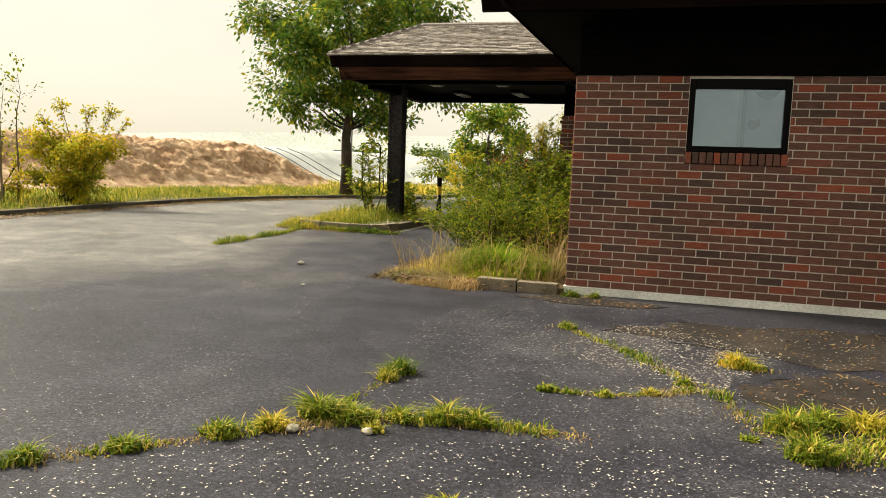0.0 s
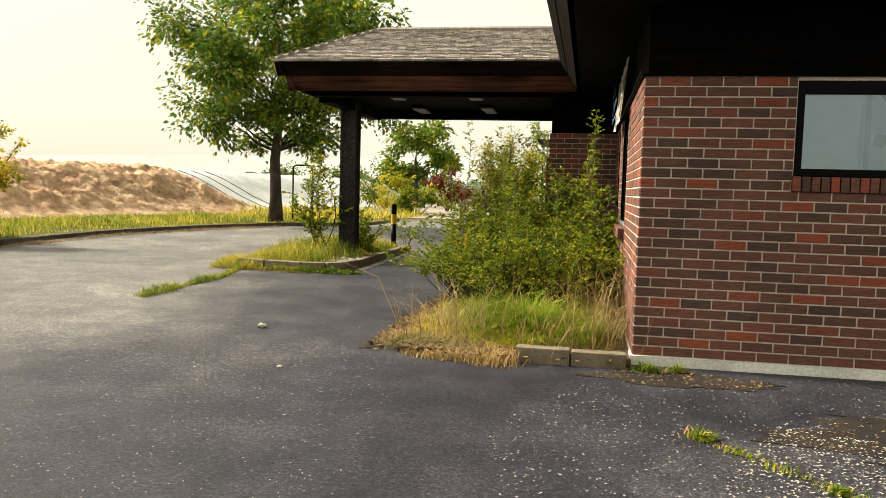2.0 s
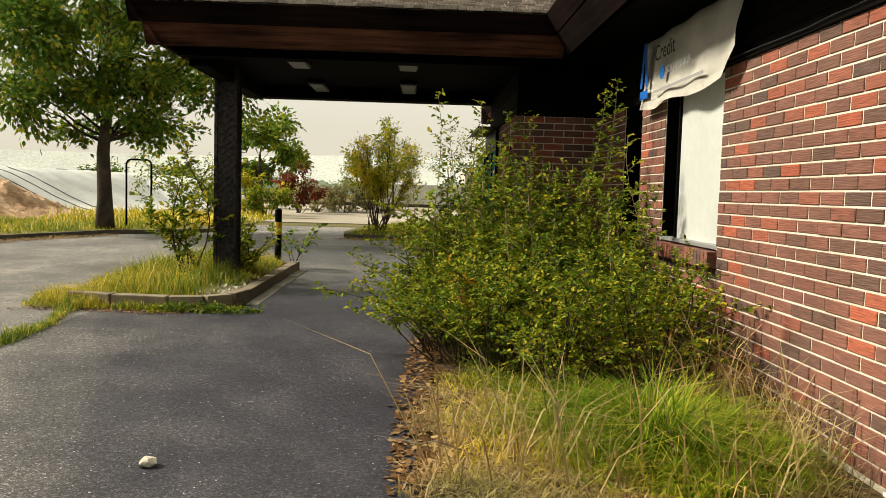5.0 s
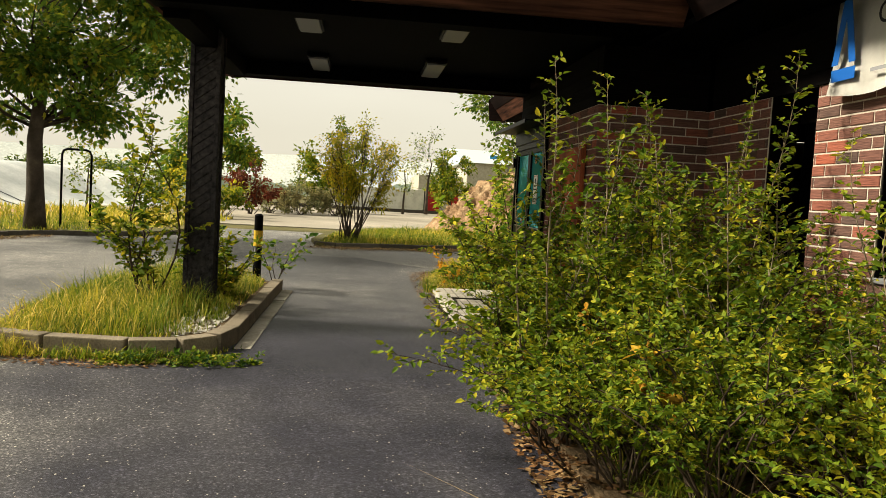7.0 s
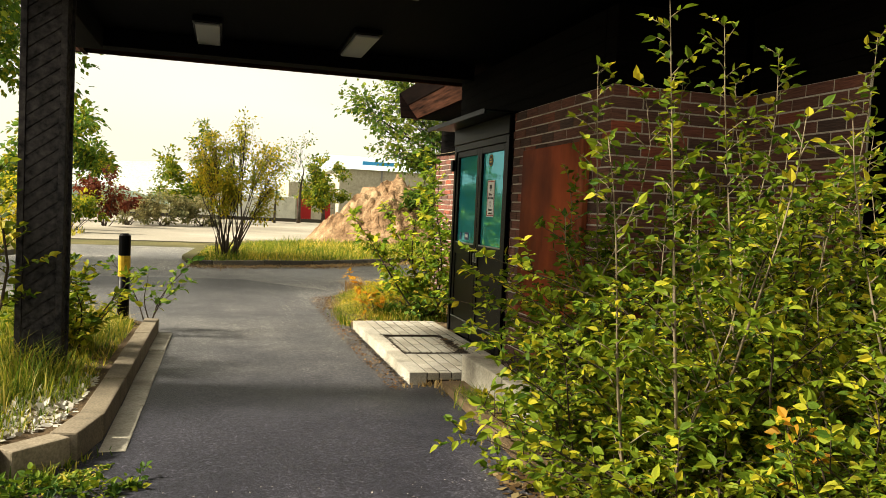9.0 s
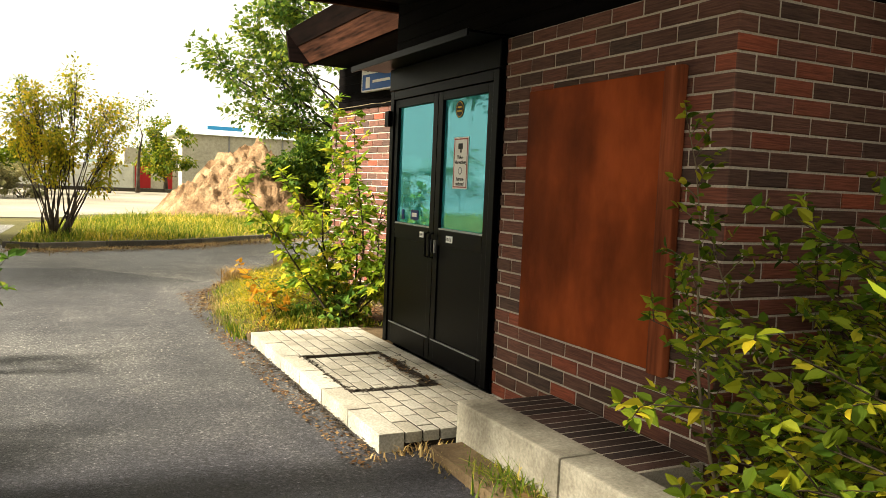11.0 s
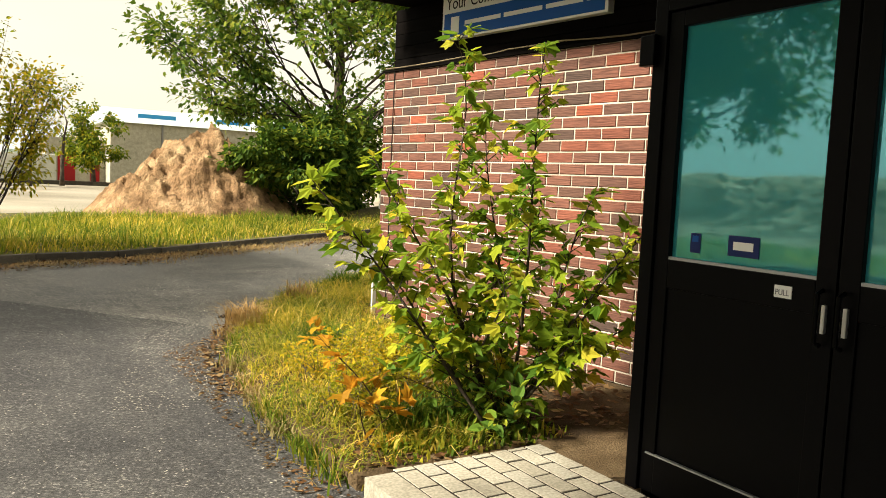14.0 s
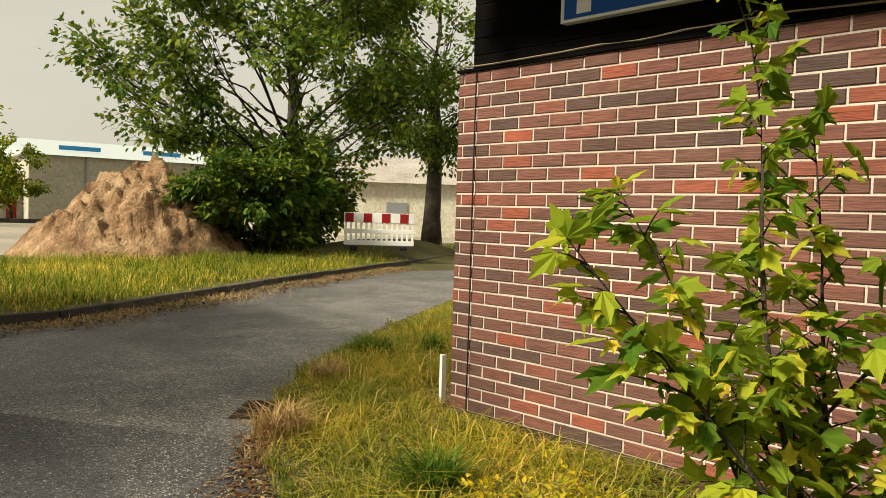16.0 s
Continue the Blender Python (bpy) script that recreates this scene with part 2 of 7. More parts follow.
def glass_mat(name, tint, gloss_tint, fac, rough=0.015, film=None):
    m = bpy.data.materials.new(name)
    m.use_nodes = True
    n, l = m.node_tree.nodes, m.node_tree.links
    n.remove(n["Principled BSDF"])
    tp = n.new("ShaderNodeBsdfTransparent")
    tp.inputs["Color"].default_value = (*tint, 1)
    gl = n.new("ShaderNodeBsdfGlossy")
    gl.inputs["Color"].default_value = (*gloss_tint, 1)
    gl.inputs["Roughness"].default_value = rough
    wv = n.new("ShaderNodeTexNoise")
    wv.inputs["Scale"].default_value = 2.5
    bp = n.new("ShaderNodeBump")
    bp.inputs["Strength"].default_value, bp.inputs["Distance"].default_value = 0.04, 0.02
    l.new(wv.outputs["Fac"], bp.inputs["Height"])
    l.new(bp.outputs["Normal"], gl.inputs["Normal"])
    mx = n.new("ShaderNodeMixShader")
    lw = n.new("ShaderNodeLayerWeight")
    lw.inputs["Blend"].default_value = 0.45
    mr = n.new("ShaderNodeMapRange")
    mr.inputs["To Min"].default_value, mr.inputs["To Max"].default_value = fac, 1.0
    l.new(lw.outputs["Fresnel"], mr.inputs["Value"])
    l.new(mr.outputs["Result"], mx.inputs["Fac"])
    l.new(tp.outputs["BSDF"], mx.inputs[1])
    l.new(gl.outputs["BSDF"], mx.inputs[2])
    out = mx.outputs["Shader"]
    if film:
        # dusty solar film
        df = n.new("ShaderNodeBsdfDiffuse")
        df.inputs["Color"].default_value = (*film, 1)
        fm = n.new("ShaderNodeMixShader")
        fm.inputs["Fac"].default_value = 0.42
        l.new(out, fm.inputs[1])
        l.new(df.outputs["BSDF"], fm.inputs[2])
        out = fm.outputs["Shader"]
    l.new(out, n["Material Output"].inputs["Surface"])
    return m


OLD = ((0.085, 0.084, 0.082), (0.14, 0.137, 0.13), (0.22, 0.212, 0.195))
WORN = ((0.036, 0.036, 0.039), (0.069, 0.068, 0.07), (0.135, 0.132, 0.127))
M_ASPHALT = asphalt_mat("asphalt", (0.018, 0.018, 0.026), (0.031, 0.0305, 0.041), (0.068, 0.066, 0.07), 0.8, WORN)
M_OLD_ASPHALT = asphalt_mat("old_asphalt", *OLD, 0.75)
M_PALE_ROAD = two_scale("pale_road", (0.19, 0.17, 0.13), (0.26, 0.235, 0.185), (0.36, 0.32, 0.26), 0.15, 20.0, 0.9, 0.2)
M_GROUND = two_scale("meadow_ground", (0.05, 0.045, 0.018), (0.085, 0.078, 0.024), (0.16, 0.125, 0.05), 0.4, 30.0, 0.95, 0.5, 0.03)
M_SOIL = two_scale("bed_soil", (0.055, 0.036, 0.02), (0.10, 0.066, 0.034), (0.19, 0.135, 0.075), 2.2, 60.0, 0.95, 0.8, 0.02)
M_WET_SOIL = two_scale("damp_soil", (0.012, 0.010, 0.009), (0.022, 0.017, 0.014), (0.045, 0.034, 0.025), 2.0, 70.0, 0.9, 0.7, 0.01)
M_MOUND = two_scale("dry_earth", (0.22, 0.125, 0.065), (0.44, 0.29, 0.175), (0.62, 0.46, 0.31), 1.6, 7.0, 0.95, 0.9, 0.10, None, 0.6)
M_DIRT = two_scale("loose_dirt", (0.115, 0.064, 0.031), (0.31, 0.19, 0.10), (0.49, 0.34, 0.195), 1.4, 9.0, 0.95, 1.0, 0.15, None, 0.8)
M_TARP = two_scale("weathered_tarp", (0.34, 0.37, 0.37), (0.46, 0.48, 0.47), (0.57, 0.58, 0.56), 0.5, 6.0, 0.6, 0.3, 0.05, None, 0.25)
M_TARP_DARK = mat("dark_strap", (0.05, 0.055, 0.06), 0.7)
M_CONCRETE = two_scale("old_concrete", (0.20, 0.18, 0.14), (0.38, 0.35, 0.28), (0.52, 0.48, 0.40), 2.6, 55.0, 0.9, 0.35, 0.006)
M_WHITE_BASE = two_scale("whitewashed_plinth", (0.54, 0.53, 0.48), (0.72, 0.71, 0.65), (0.80, 0.79, 0.73), 1.6, 45.0, 0.85, 0.25, 0.004)
M_MORTAR = two_scale("mortar", (0.38, 0.33, 0.27), (0.48, 0.425, 0.355), (0.57, 0.51, 0.43), 1.2, 90.0, 0.95, 0.4, 0.004)
M_BRICK = brick_mat("brick_face", False)
M_BRICK_ISLAND = brick_mat("brick_face_joined", True)
# dark wood, taken down to near black to hold the shade under the eaves
M_DARK_WOOD = wood_mat("dark_boards_shaded", (0.0012, 0.001, 0.001), (0.0045, 0.0036, 0.0034), (2.0, 2.0, 30.0))
# near black: the deep shade under the roofs is put into the colour
M_SOFFIT = wood_mat("shaded_soffit_boards", (0.0008, 0.0008, 0.001), (0.0028, 0.0028, 0.0035), (30.0, 1.5, 30.0))
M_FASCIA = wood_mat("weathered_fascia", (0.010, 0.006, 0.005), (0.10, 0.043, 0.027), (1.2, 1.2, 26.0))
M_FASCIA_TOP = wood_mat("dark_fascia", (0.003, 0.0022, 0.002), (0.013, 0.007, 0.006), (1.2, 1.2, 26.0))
M_POST = wood_mat("charred_post_boards", (0.012, 0.012, 0.014), (0.075, 0.07, 0.072), (18.0, 18.0, 18.0), 0.7)
M_SHINGLE = shingle_mat("wood_shingle", False)
M_SHINGLE_ISLAND = shingle_mat("wood_shingle_joined", True)
M_BLACK_METAL = two_scale("black_aluminium", (0.0002, 0.0002, 0.0006), (0.0004, 0.0004, 0.001), (0.001, 0.001, 0.0018), 1.5, 60.0, 0.4, 0.05)
M_BLACK_METAL.node_tree.nodes["Principled BSDF"].inputs["Specular IOR Level"].default_value = 0.07
M_SCUFF = mat("scuffed_edge", (0.35, 0.36, 0.37), 0.4, 0.6)
M_STEEL = mat("worn_steel", (0.55, 0.55, 0.55), 0.35, 0.9)
M_RUST = wood_mat("red_brown_plywood", (0.11, 0.021, 0.007), (0.33, 0.07, 0.017), (2.5, 2.5, 1.2), 0.5)
M_RUST_TRIM = wood_mat("red_brown_trim", (0.10, 0.026, 0.012), (0.30, 0.085, 0.035), (20.0, 20.0, 1.5), 0.6)
M_WHITE_PANEL = two_scale("white_board", (0.33, 0.35, 0.34), (0.37, 0.39, 0.38), (0.41, 0.42, 0.41), 0.8, 12.0, 0.5, 0.05, 0.002, None, 0.12)
M_BANNER = two_scale("vinyl_banner", (0.50, 0.49, 0.45), (0.60, 0.58, 0.53), (0.66, 0.64, 0.59), 2.5, 9.0, 0.55, 0.15, 0.01, None, 0.15)
M_BLUE = mat("sign_blue", (0.010, 0.085, 0.33), 0.4)
M_BLUE_DARK = mat("decal_navy", (0.008, 0.02, 0.11), 0.4)
M_WHITE = mat("sign_white", (0.78, 0.78, 0.75), 0.45)
M_INK = mat("black_ink", (0.012, 0.012, 0.014), 0.5)
M_GREY_INK = mat("grey_ink", (0.22, 0.22, 0.23), 0.5)
M_RED = mat("signal_red", (0.28, 0.012, 0.014), 0.5)
M_YELLOW = two_scale("yellow_band", (0.42, 0.27, 0.02), (0.6, 0.4, 0.03), (0.66, 0.45, 0.06), 9.0, 60.0, 0.5)
M_GLASS = glass_mat("door_glass", (0.50, 0.90, 0.95), (0.27, 0.68, 0.80), 0.6, 0.03, (0.05, 0.44, 0.50))
M_GLASS_A = glass_mat("window_glass", (0.86, 0.9, 0.92), (0.5, 0.6, 0.68), 0.12)
M_BLIND = mat("teal_blind", (0.5, 0.9, 0.92), 0.5)
# dark tone puts the dimness of the unlit rooms into the colour
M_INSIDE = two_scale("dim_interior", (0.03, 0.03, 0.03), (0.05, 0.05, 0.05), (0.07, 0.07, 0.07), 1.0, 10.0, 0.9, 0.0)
M_FILM = two_scale("torn_grey_film", (0.20, 0.235, 0.26), (0.27, 0.31, 0.335), (0.33, 0.37, 0.39), 3.2, 9.0, 0.5, 0.1, 0.004, None, 0.15)
# pale blue-grey that stands for the sky mirrored in the window
M_SKY_SHEET = two_scale("painted_sky_reflection", (0.27, 0.35, 0.37), (0.34, 0.42, 0.44), (0.44, 0.48, 0.47), 1.5, 9.0, 0.3, 0.05, 0.004, (1, 1, 6), 0.2)
M_FILM_FOLD = mat("film_fold", (0.045, 0.065, 0.08), 0.5)
M_LAMP = mat("frosted_lamp_cover", (0.20, 0.205, 0.21), 0.4)
M_PAVER = piece_mat("sand_pavers", [(0.0, (0.30, 0.275, 0.225)), (0.5, (0.40, 0.368, 0.305)), (1.0, (0.35, 0.33, 0.285))])
M_COPING = piece_mat("coping_brick", [(0.0, (0.045, 0.031, 0.029)), (0.6, (0.07, 0.045, 0.04)), (1.0, (0.10, 0.055, 0.045))])
M_KERB = piece_mat("kerb_stone", [(0.0, (0.14, 0.115, 0.08)), (0.5, (0.21, 0.175, 0.125)), (1.0, (0.17, 0.14, 0.10))], 5.0)
M_KERB_DARK = piece_mat("mossy_kerb_stone", [(0.0, (0.045, 0.04, 0.032)), (1.0, (0.09, 0.08, 0.062))], 5.0)
M_CABLE = mat("cable_black", (0.01, 0.01, 0.01), 0.6)
M_BARK = two_scale("bark", (0.03, 0.024, 0.018), (0.055, 0.043, 0.032), (0.10, 0.08, 0.06), 3.0, 40.0, 0.95, 0.9, 0.02, (3, 3, 0.5))
M_TWIG = mat("twig", (0.045, 0.032, 0.02), 0.9)
M_PALE_TWIG = mat("pale_stem", (0.17, 0.135, 0.085), 0.85)
M_PETAL = mat("fallen_petals", (0.46, 0.43, 0.37), 0.8)
M_LITTER = leaf_mat("dry_leaf_litter", [(0.0, (0.07, 0.036, 0.018)), (0.6, (0.18, 0.10, 0.05)), (1.0, (0.36, 0.26, 0.15))], 0.1, 0.8)
M_LEAF_TREE = leaf_mat("maple_leaves", [(0.0, (0.035, 0.075, 0.018)), (0.55, (0.065, 0.12, 0.022)), (0.85, (0.14, 0.17, 0.02)), (1.0, (0.22, 0.20, 0.03))], 0.35, 1.8)
M_LEAF_DARK = leaf_mat("dark_tree_leaves", [(0.0, (0.026, 0.058, 0.014)), (0.6, (0.065, 0.105, 0.02)), (1.0, (0.15, 0.18, 0.03))], 0.32, 2.0)
M_LEAF_SHRUB = leaf_mat("shrub_leaves", [(0.0, (0.016, 0.04, 0.01)), (0.6, (0.045, 0.085, 0.014)), (1.0, (0.13, 0.16, 0.025))], 0.4, 1.7)
M_LEAF_BUSH = leaf_mat("bush_leaves", [(0.0, (0.022, 0.05, 0.006)), (0.4, (0.075, 0.115, 0.010)), (0.8, (0.145, 0.17, 0.014)), (1.0, (0.27, 0.23, 0.02))], 0.36, 1.6)
M_LEAF_YELLOW = leaf_mat("yellow_leaves", [(0.0, (0.10, 0.13, 0.014)), (0.5, (0.20, 0.19, 0.018)), (1.0, (0.30, 0.23, 0.022))], 0.5, 1.95)
M_LEAF_MAPLING = leaf_mat("sapling_leaves", [(0.0, (0.03, 0.07, 0.012)), (0.5, (0.11, 0.15, 0.018)), (0.85, (0.17, 0.20, 0.025)), (1.0, (0.26, 0.215, 0.035))], 0.55, 2.5)
M_LEAF_ORANGE = leaf_mat("orange_leaves", [(0.0, (0.20, 0.12, 0.015)), (0.6, (0.34, 0.17, 0.02)), (1.0, (0.40, 0.26, 0.03))], 0.45, 1.4)
M_LEAF_RED = leaf_mat("red_leaves", [(0.0, (0.10, 0.022, 0.012)), (1.0, (0.22, 0.06, 0.03))], 0.35, 0.8)
M_LEAF_GREY = leaf_mat("grey_hedge_leaves", [(0.0, (0.07, 0.075, 0.05)), (1.0, (0.20, 0.19, 0.13))], 0.3)
M_GRASS = leaf_mat("green_grass", [(0.0, (0.03, 0.06, 0.009)), (0.45, (0.085, 0.125, 0.015)), (0.85, (0.19, 0.19, 0.028)), (1.0, (0.38, 0.30, 0.12))], 0.4, 1.75)
M_GRASS_LUSH = leaf_mat("lush_grass", [(0.0, (0.04, 0.085, 0.008)), (0.5, (0.10, 0.15, 0.014)), (0.9, (0.17, 0.19, 0.022)), (1.0, (0.32, 0.26, 0.09))], 0.45, 2.1)
M_GRASS_DEEP = leaf_mat("deep_green_grass", [(0.0, (0.02, 0.05, 0.008)), (0.6, (0.05, 0.095, 0.012)), (1.0, (0.10, 0.14, 0.02))], 0.4, 1.8)
M_GRASS_DRY = leaf_mat("drying_grass", [(0.0, (0.075, 0.10, 0.012)), (0.4, (0.17, 0.165, 0.02)), (0.8, (0.30, 0.24, 0.05)), (1.0, (0.42, 0.33, 0.16))], 0.45, 1.95)
M_STRAW = leaf_mat("straw", [(0.0, (0.24, 0.17, 0.085)), (1.0, (0.46, 0.36, 0.22))], 0.25, 1.0)
M_HALL = two_scale("hall_cladding", (0.34, 0.32, 0.25), (0.42, 0.39, 0.31), (0.47, 0.44, 0.36), 0.2, 3.0, 0.7, 0.05)
M_HALL_ROOF = mat("hall_roof", (0.42, 0.47, 0.47), 0.6)
M_HALL_BLUE = mat("blue_roof_strip", (0.03, 0.22, 0.45), 0.5)
M_RENDER = two_scale("cream_render", (0.46, 0.42, 0.32), (0.56, 0.52, 0.41), (0.62, 0.58, 0.48), 0.4, 5.0, 0.9, 0.05)
M_ROOF_GREY = two_scale("grey_tiles", (0.24, 0.22, 0.19), (0.33, 0.30, 0.26), (0.4, 0.37, 0.33), 0.5, 8.0, 0.9, 0.2)
# pale tones: the haze of distance is mixed into both base colours
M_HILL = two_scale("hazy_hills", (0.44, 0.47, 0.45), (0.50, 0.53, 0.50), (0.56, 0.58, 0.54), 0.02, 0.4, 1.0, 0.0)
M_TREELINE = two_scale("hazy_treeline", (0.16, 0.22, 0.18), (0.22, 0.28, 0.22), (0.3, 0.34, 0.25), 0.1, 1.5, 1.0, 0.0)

# ---- mesh helpers ----


def thing(name, base, label="", category="", group="", kind=""):
    ob = new(name)
    ob.empty_display_size = 0.1
    ob.matrix_basis = Matrix.Translation(base)
    ob["base"] = tuple(float(c) for c in base)
    return tagged(ob, label, category, group, kind)


def hang(ob, parent):
    """Parents ob, whose mesh lies in world coordinates."""
    ob.parent = parent
    if parent.parent is None and parent.type == "EMPTY":
        ob.matrix_parent_inverse = Matrix.Translation(-Vector(parent["base"]))
    return ob


def mesh_of(bm, name, material, smooth=False):
    me = bpy.data.meshes.new(name)
    bm.to_mesh(me)
    bm.free()
    me.materials.append(material)
    if smooth:
        me.shade_smooth()
    return me


def part(name, bm, material, parent, label="", smooth=False):
    ob = hang(new(name, mesh_of(bm, name, material, smooth)), parent)
    return tagged(ob, label)


def solid(name, bm, material, label="", category="", group="", kind="", smooth=False):
    return tagged(new(name, mesh_of(bm, name, material, smooth)), label, category, group, kind)


def box(x0, y0, z0, x1, y1, z1, bevel=0.0, bm=None):
    bm = bm or bmesh.new()
    made = bmesh.ops.create_cube(bm, size=1.0)["verts"]
    for v in made:
        v.co = Vector(((x0 + x1) / 2 + v.co.x * (x1 - x0), (y0 + y1) / 2 + v.co.y * (y1 - y0), (z0 + z1) / 2 + v.co.z * (z1 - z0)))
    if bevel:
        es = {e for v in made for e in v.link_edges}
        bmesh.ops.bevel(bm, geom=list(es), offset=bevel, segments=2, affect="EDGES", profile=0.6)
    return bm


def tube(points, radii, sides=8, bm=None):
    bm = bm or bmesh.new()
    rings = []
    pts = [Vector(p) for p in points]
    for i, p in enumerate(pts):
        d = (pts[min(i + 1, len(pts) - 1)] - pts[max(i - 1, 0)]).normalized()
        a = d.orthogonal().normalized()
        b = d.cross(a)
        rings.append([bm.verts.new(p + (a * math.cos(k * math.tau / sides) + b * math.sin(k * math.tau / sides)) * radii[i]) for k in range(sides)])
    for r0, r1 in zip(rings, rings[1:]):
        # line up the rings
        best = min(range(sides), key=lambda s: (r1[s].co - r0[0].co).length)
        r1[:] = r1[best:] + r1[:best]
        for k in range(sides):
            try:
                bm.faces.new((r0[k], r0[(k + 1) % sides], r1[(k + 1) % sides], r1[k]))
            except ValueError:
                pass
    for r in (rings[0], rings[-1]):
        try:
            bm.faces.new(r)
        except ValueError:
            pass
    bmesh.ops.recalc_face_normals(bm, faces=bm.faces)
    return bm


def prism(poly, z0, z1, bm=None):
    """A flat polygon raised from z0 to z1."""
    bm = bm or bmesh.new()
    lo = [bm.verts.new((x, y, z0)) for x, y in poly]
    hi = [bm.verts.new((x, y, z1)) for x, y in poly]
    bm.faces.new(lo[::-1])
    bm.faces.new(hi)
    for i in range(len(poly)):
        j = (i + 1) % len(poly)
        bm.faces.new((lo[i], lo[j], hi[j], hi[i]))
    bmesh.ops.recalc_face_normals(bm, faces=bm.faces)
    return bm


def raw(name, verts, faces, material):
    me = bpy.data.meshes.new(name)
    me.from_pydata(verts, [], faces)
    me.materials.append(material)
    return me


def inside(poly, p):
    x, y = p
    hit = False
    for (x0, y0), (x1, y1) in zip(poly, poly[1:] + poly[:1]):
        if (y0 > y) != (y1 > y) and x < (x1 - x0) * (y - y0) / (y1 - y0) + x0:
            hit = not hit
    return hit


def scatter(poly, count, rng):
    xs, ys = [p[0] for p in poly], [p[1] for p in poly]
    out = []
    while len(out) < count:
        p = (rng.uniform(min(xs), max(xs)), rng.uniform(min(ys), max(ys)))
        if inside(poly, p):
            out.append(p)
    return out


LEAF = np.array([(0, 0, 0), (0.29, 0.30, 0.08), (0.23, 0.64, 0.05), (0, 1, -0.10), (-0.23, 0.64, 0.05), (-0.29, 0.30, 0.08)])
LEAF_F = ((0, 1, 2), (0, 2, 3), (0, 3, 4), (0, 4, 5))
LOBED = np.array([(0, 0, 0), (0.30, 0.16, 0.05), (0.27, 0.36, 0.03), (0.40, 0.62, -0.02), (0.19, 0.68, 0.03), (0, 1.12, -0.10), (-0.19, 0.68, 0.03), (-0.40, 0.62, -0.02), (-0.27, 0.36, 0.03), (-0.30, 0.16, 0.05)])
LOBED_F = ((0, 1, 2), (0, 2, 3, 4), (0, 4, 5, 6), (0, 6, 7, 8), (0, 8, 9))


def leaf_mesh(name, places, ways, sizes, material, rs, droop=0.35, lobed=False):
    shape, fs = (LOBED, LOBED_F) if lobed else (LEAF, LEAF_F)
    n = len(places)
    p, d = np.asarray(places, float), np.asarray(ways, float)
    d = d / (np.linalg.norm(d, axis=1)[:, None] + 1e-9) + rs.normal(0, 0.35, (n, 3)) - np.array([0, 0, droop])
    d /= np.linalg.norm(d, axis=1)[:, None] + 1e-9
    up = np.array([0, 0, 1.0]) + rs.normal(0, 0.55, (n, 3))
    side = np.cross(d, up)
    side /= np.linalg.norm(side, axis=1)[:, None] + 1e-9
    nor = np.cross(side, d)
    s = np.asarray(sizes)[:, None, None]
    v = p[:, None, :] + s * (shape[None, :, 0:1] * side[:, None, :] + shape[None, :, 1:2] * d[:, None, :] + shape[None, :, 2:3] * nor[:, None, :])
    k = len(shape)
    faces = [tuple(i * k + q for q in f) for i in range(n) for f in fs]
    return raw(name, v.reshape(-1, 3).tolist(), faces, material)


def blade_mesh(name, roots, heights, material, rs, lean=0.35, width=0.006):
    n = len(roots)
    r = np.asarray(roots, float)
    h = np.asarray(heights)[:, None]
    a = rs.uniform(0, math.tau, n)
    out = np.stack([np.cos(a), np.sin(a), np.zeros(n)], 1)
    side = np.stack([-np.sin(a), np.cos(a), np.zeros(n)], 1) * (width * (0.6 + 0.8 * rs.rand(n)))[:, None]
    b = (lean * (0.3 + 1.2 * rs.rand(n)))[:, None]
    z = np.array([0, 0, 1.0])
    mid = r + z * h * 0.55 + out * h * b * 0.35
    tip = r + z * h * (1 - 0.25 * b) + out * h * b
    v = np.stack([r - side, r + side, mid + side * 0.75, mid - side * 0.75, tip], 1).reshape(-1, 3)
    faces = []
    for i in range(n):
        k = i * 5
        faces += [(k, k + 1, k + 2, k + 3), (k + 3, k + 2, k + 4)]
    return raw(name, v.tolist(), faces, material)


def edge_gap(poly, x, y):
    best = 9.0
    for (x0, y0), (x1, y1) in zip(poly, poly[1:] + poly[:1]):
        dx, dy = x1 - x0, y1 - y0
        u = min(max(((x - x0) * dx + (y - y0) * dy) / (dx * dx + dy * dy + 1e-9), 0), 1)
        best = min(best, math.hypot(x - x0 - dx * u, y - y0 - dy * u))
    return best


def grass(name, poly, count, z, lo, hi, material, seed, label, lean=0.4, width=0.006, clump=1.2, taper=0.35):
    rng, rs = random.Random(seed), np.random.RandomState(seed)
    roots, hs = [], []
    tries = 0
    while len(roots) < count and tries < count * 6:
        tries += 1
        x, y = scatter(poly, 1, rng)[0]
        f = noise.noise(Vector((x * clump, y * clump, seed))) * 0.5 + 0.5
        g = noise.noise(Vector((x * clump * 4, y * clump * 4, seed + 9))) * 0.5 + 0.5
        if rng.random() < 0.1 + 0.9 * f + 0.5 * (g - 0.5):
            roots.append((x, y, z))
            e = 0.3 + 0.7 * min(1.0, edge_gap(poly, x, y) / taper)
            hs.append((lo + (hi - lo) * rng.random() ** 1.7) * min(1.2, 0.15 + 1.4 * f * f + 0.6 * g) * e)
    me = blade_mesh(name, roots, hs, material, rs, lean, width)
    return tagged(new(name, me), label, "grass", "", "stuff")


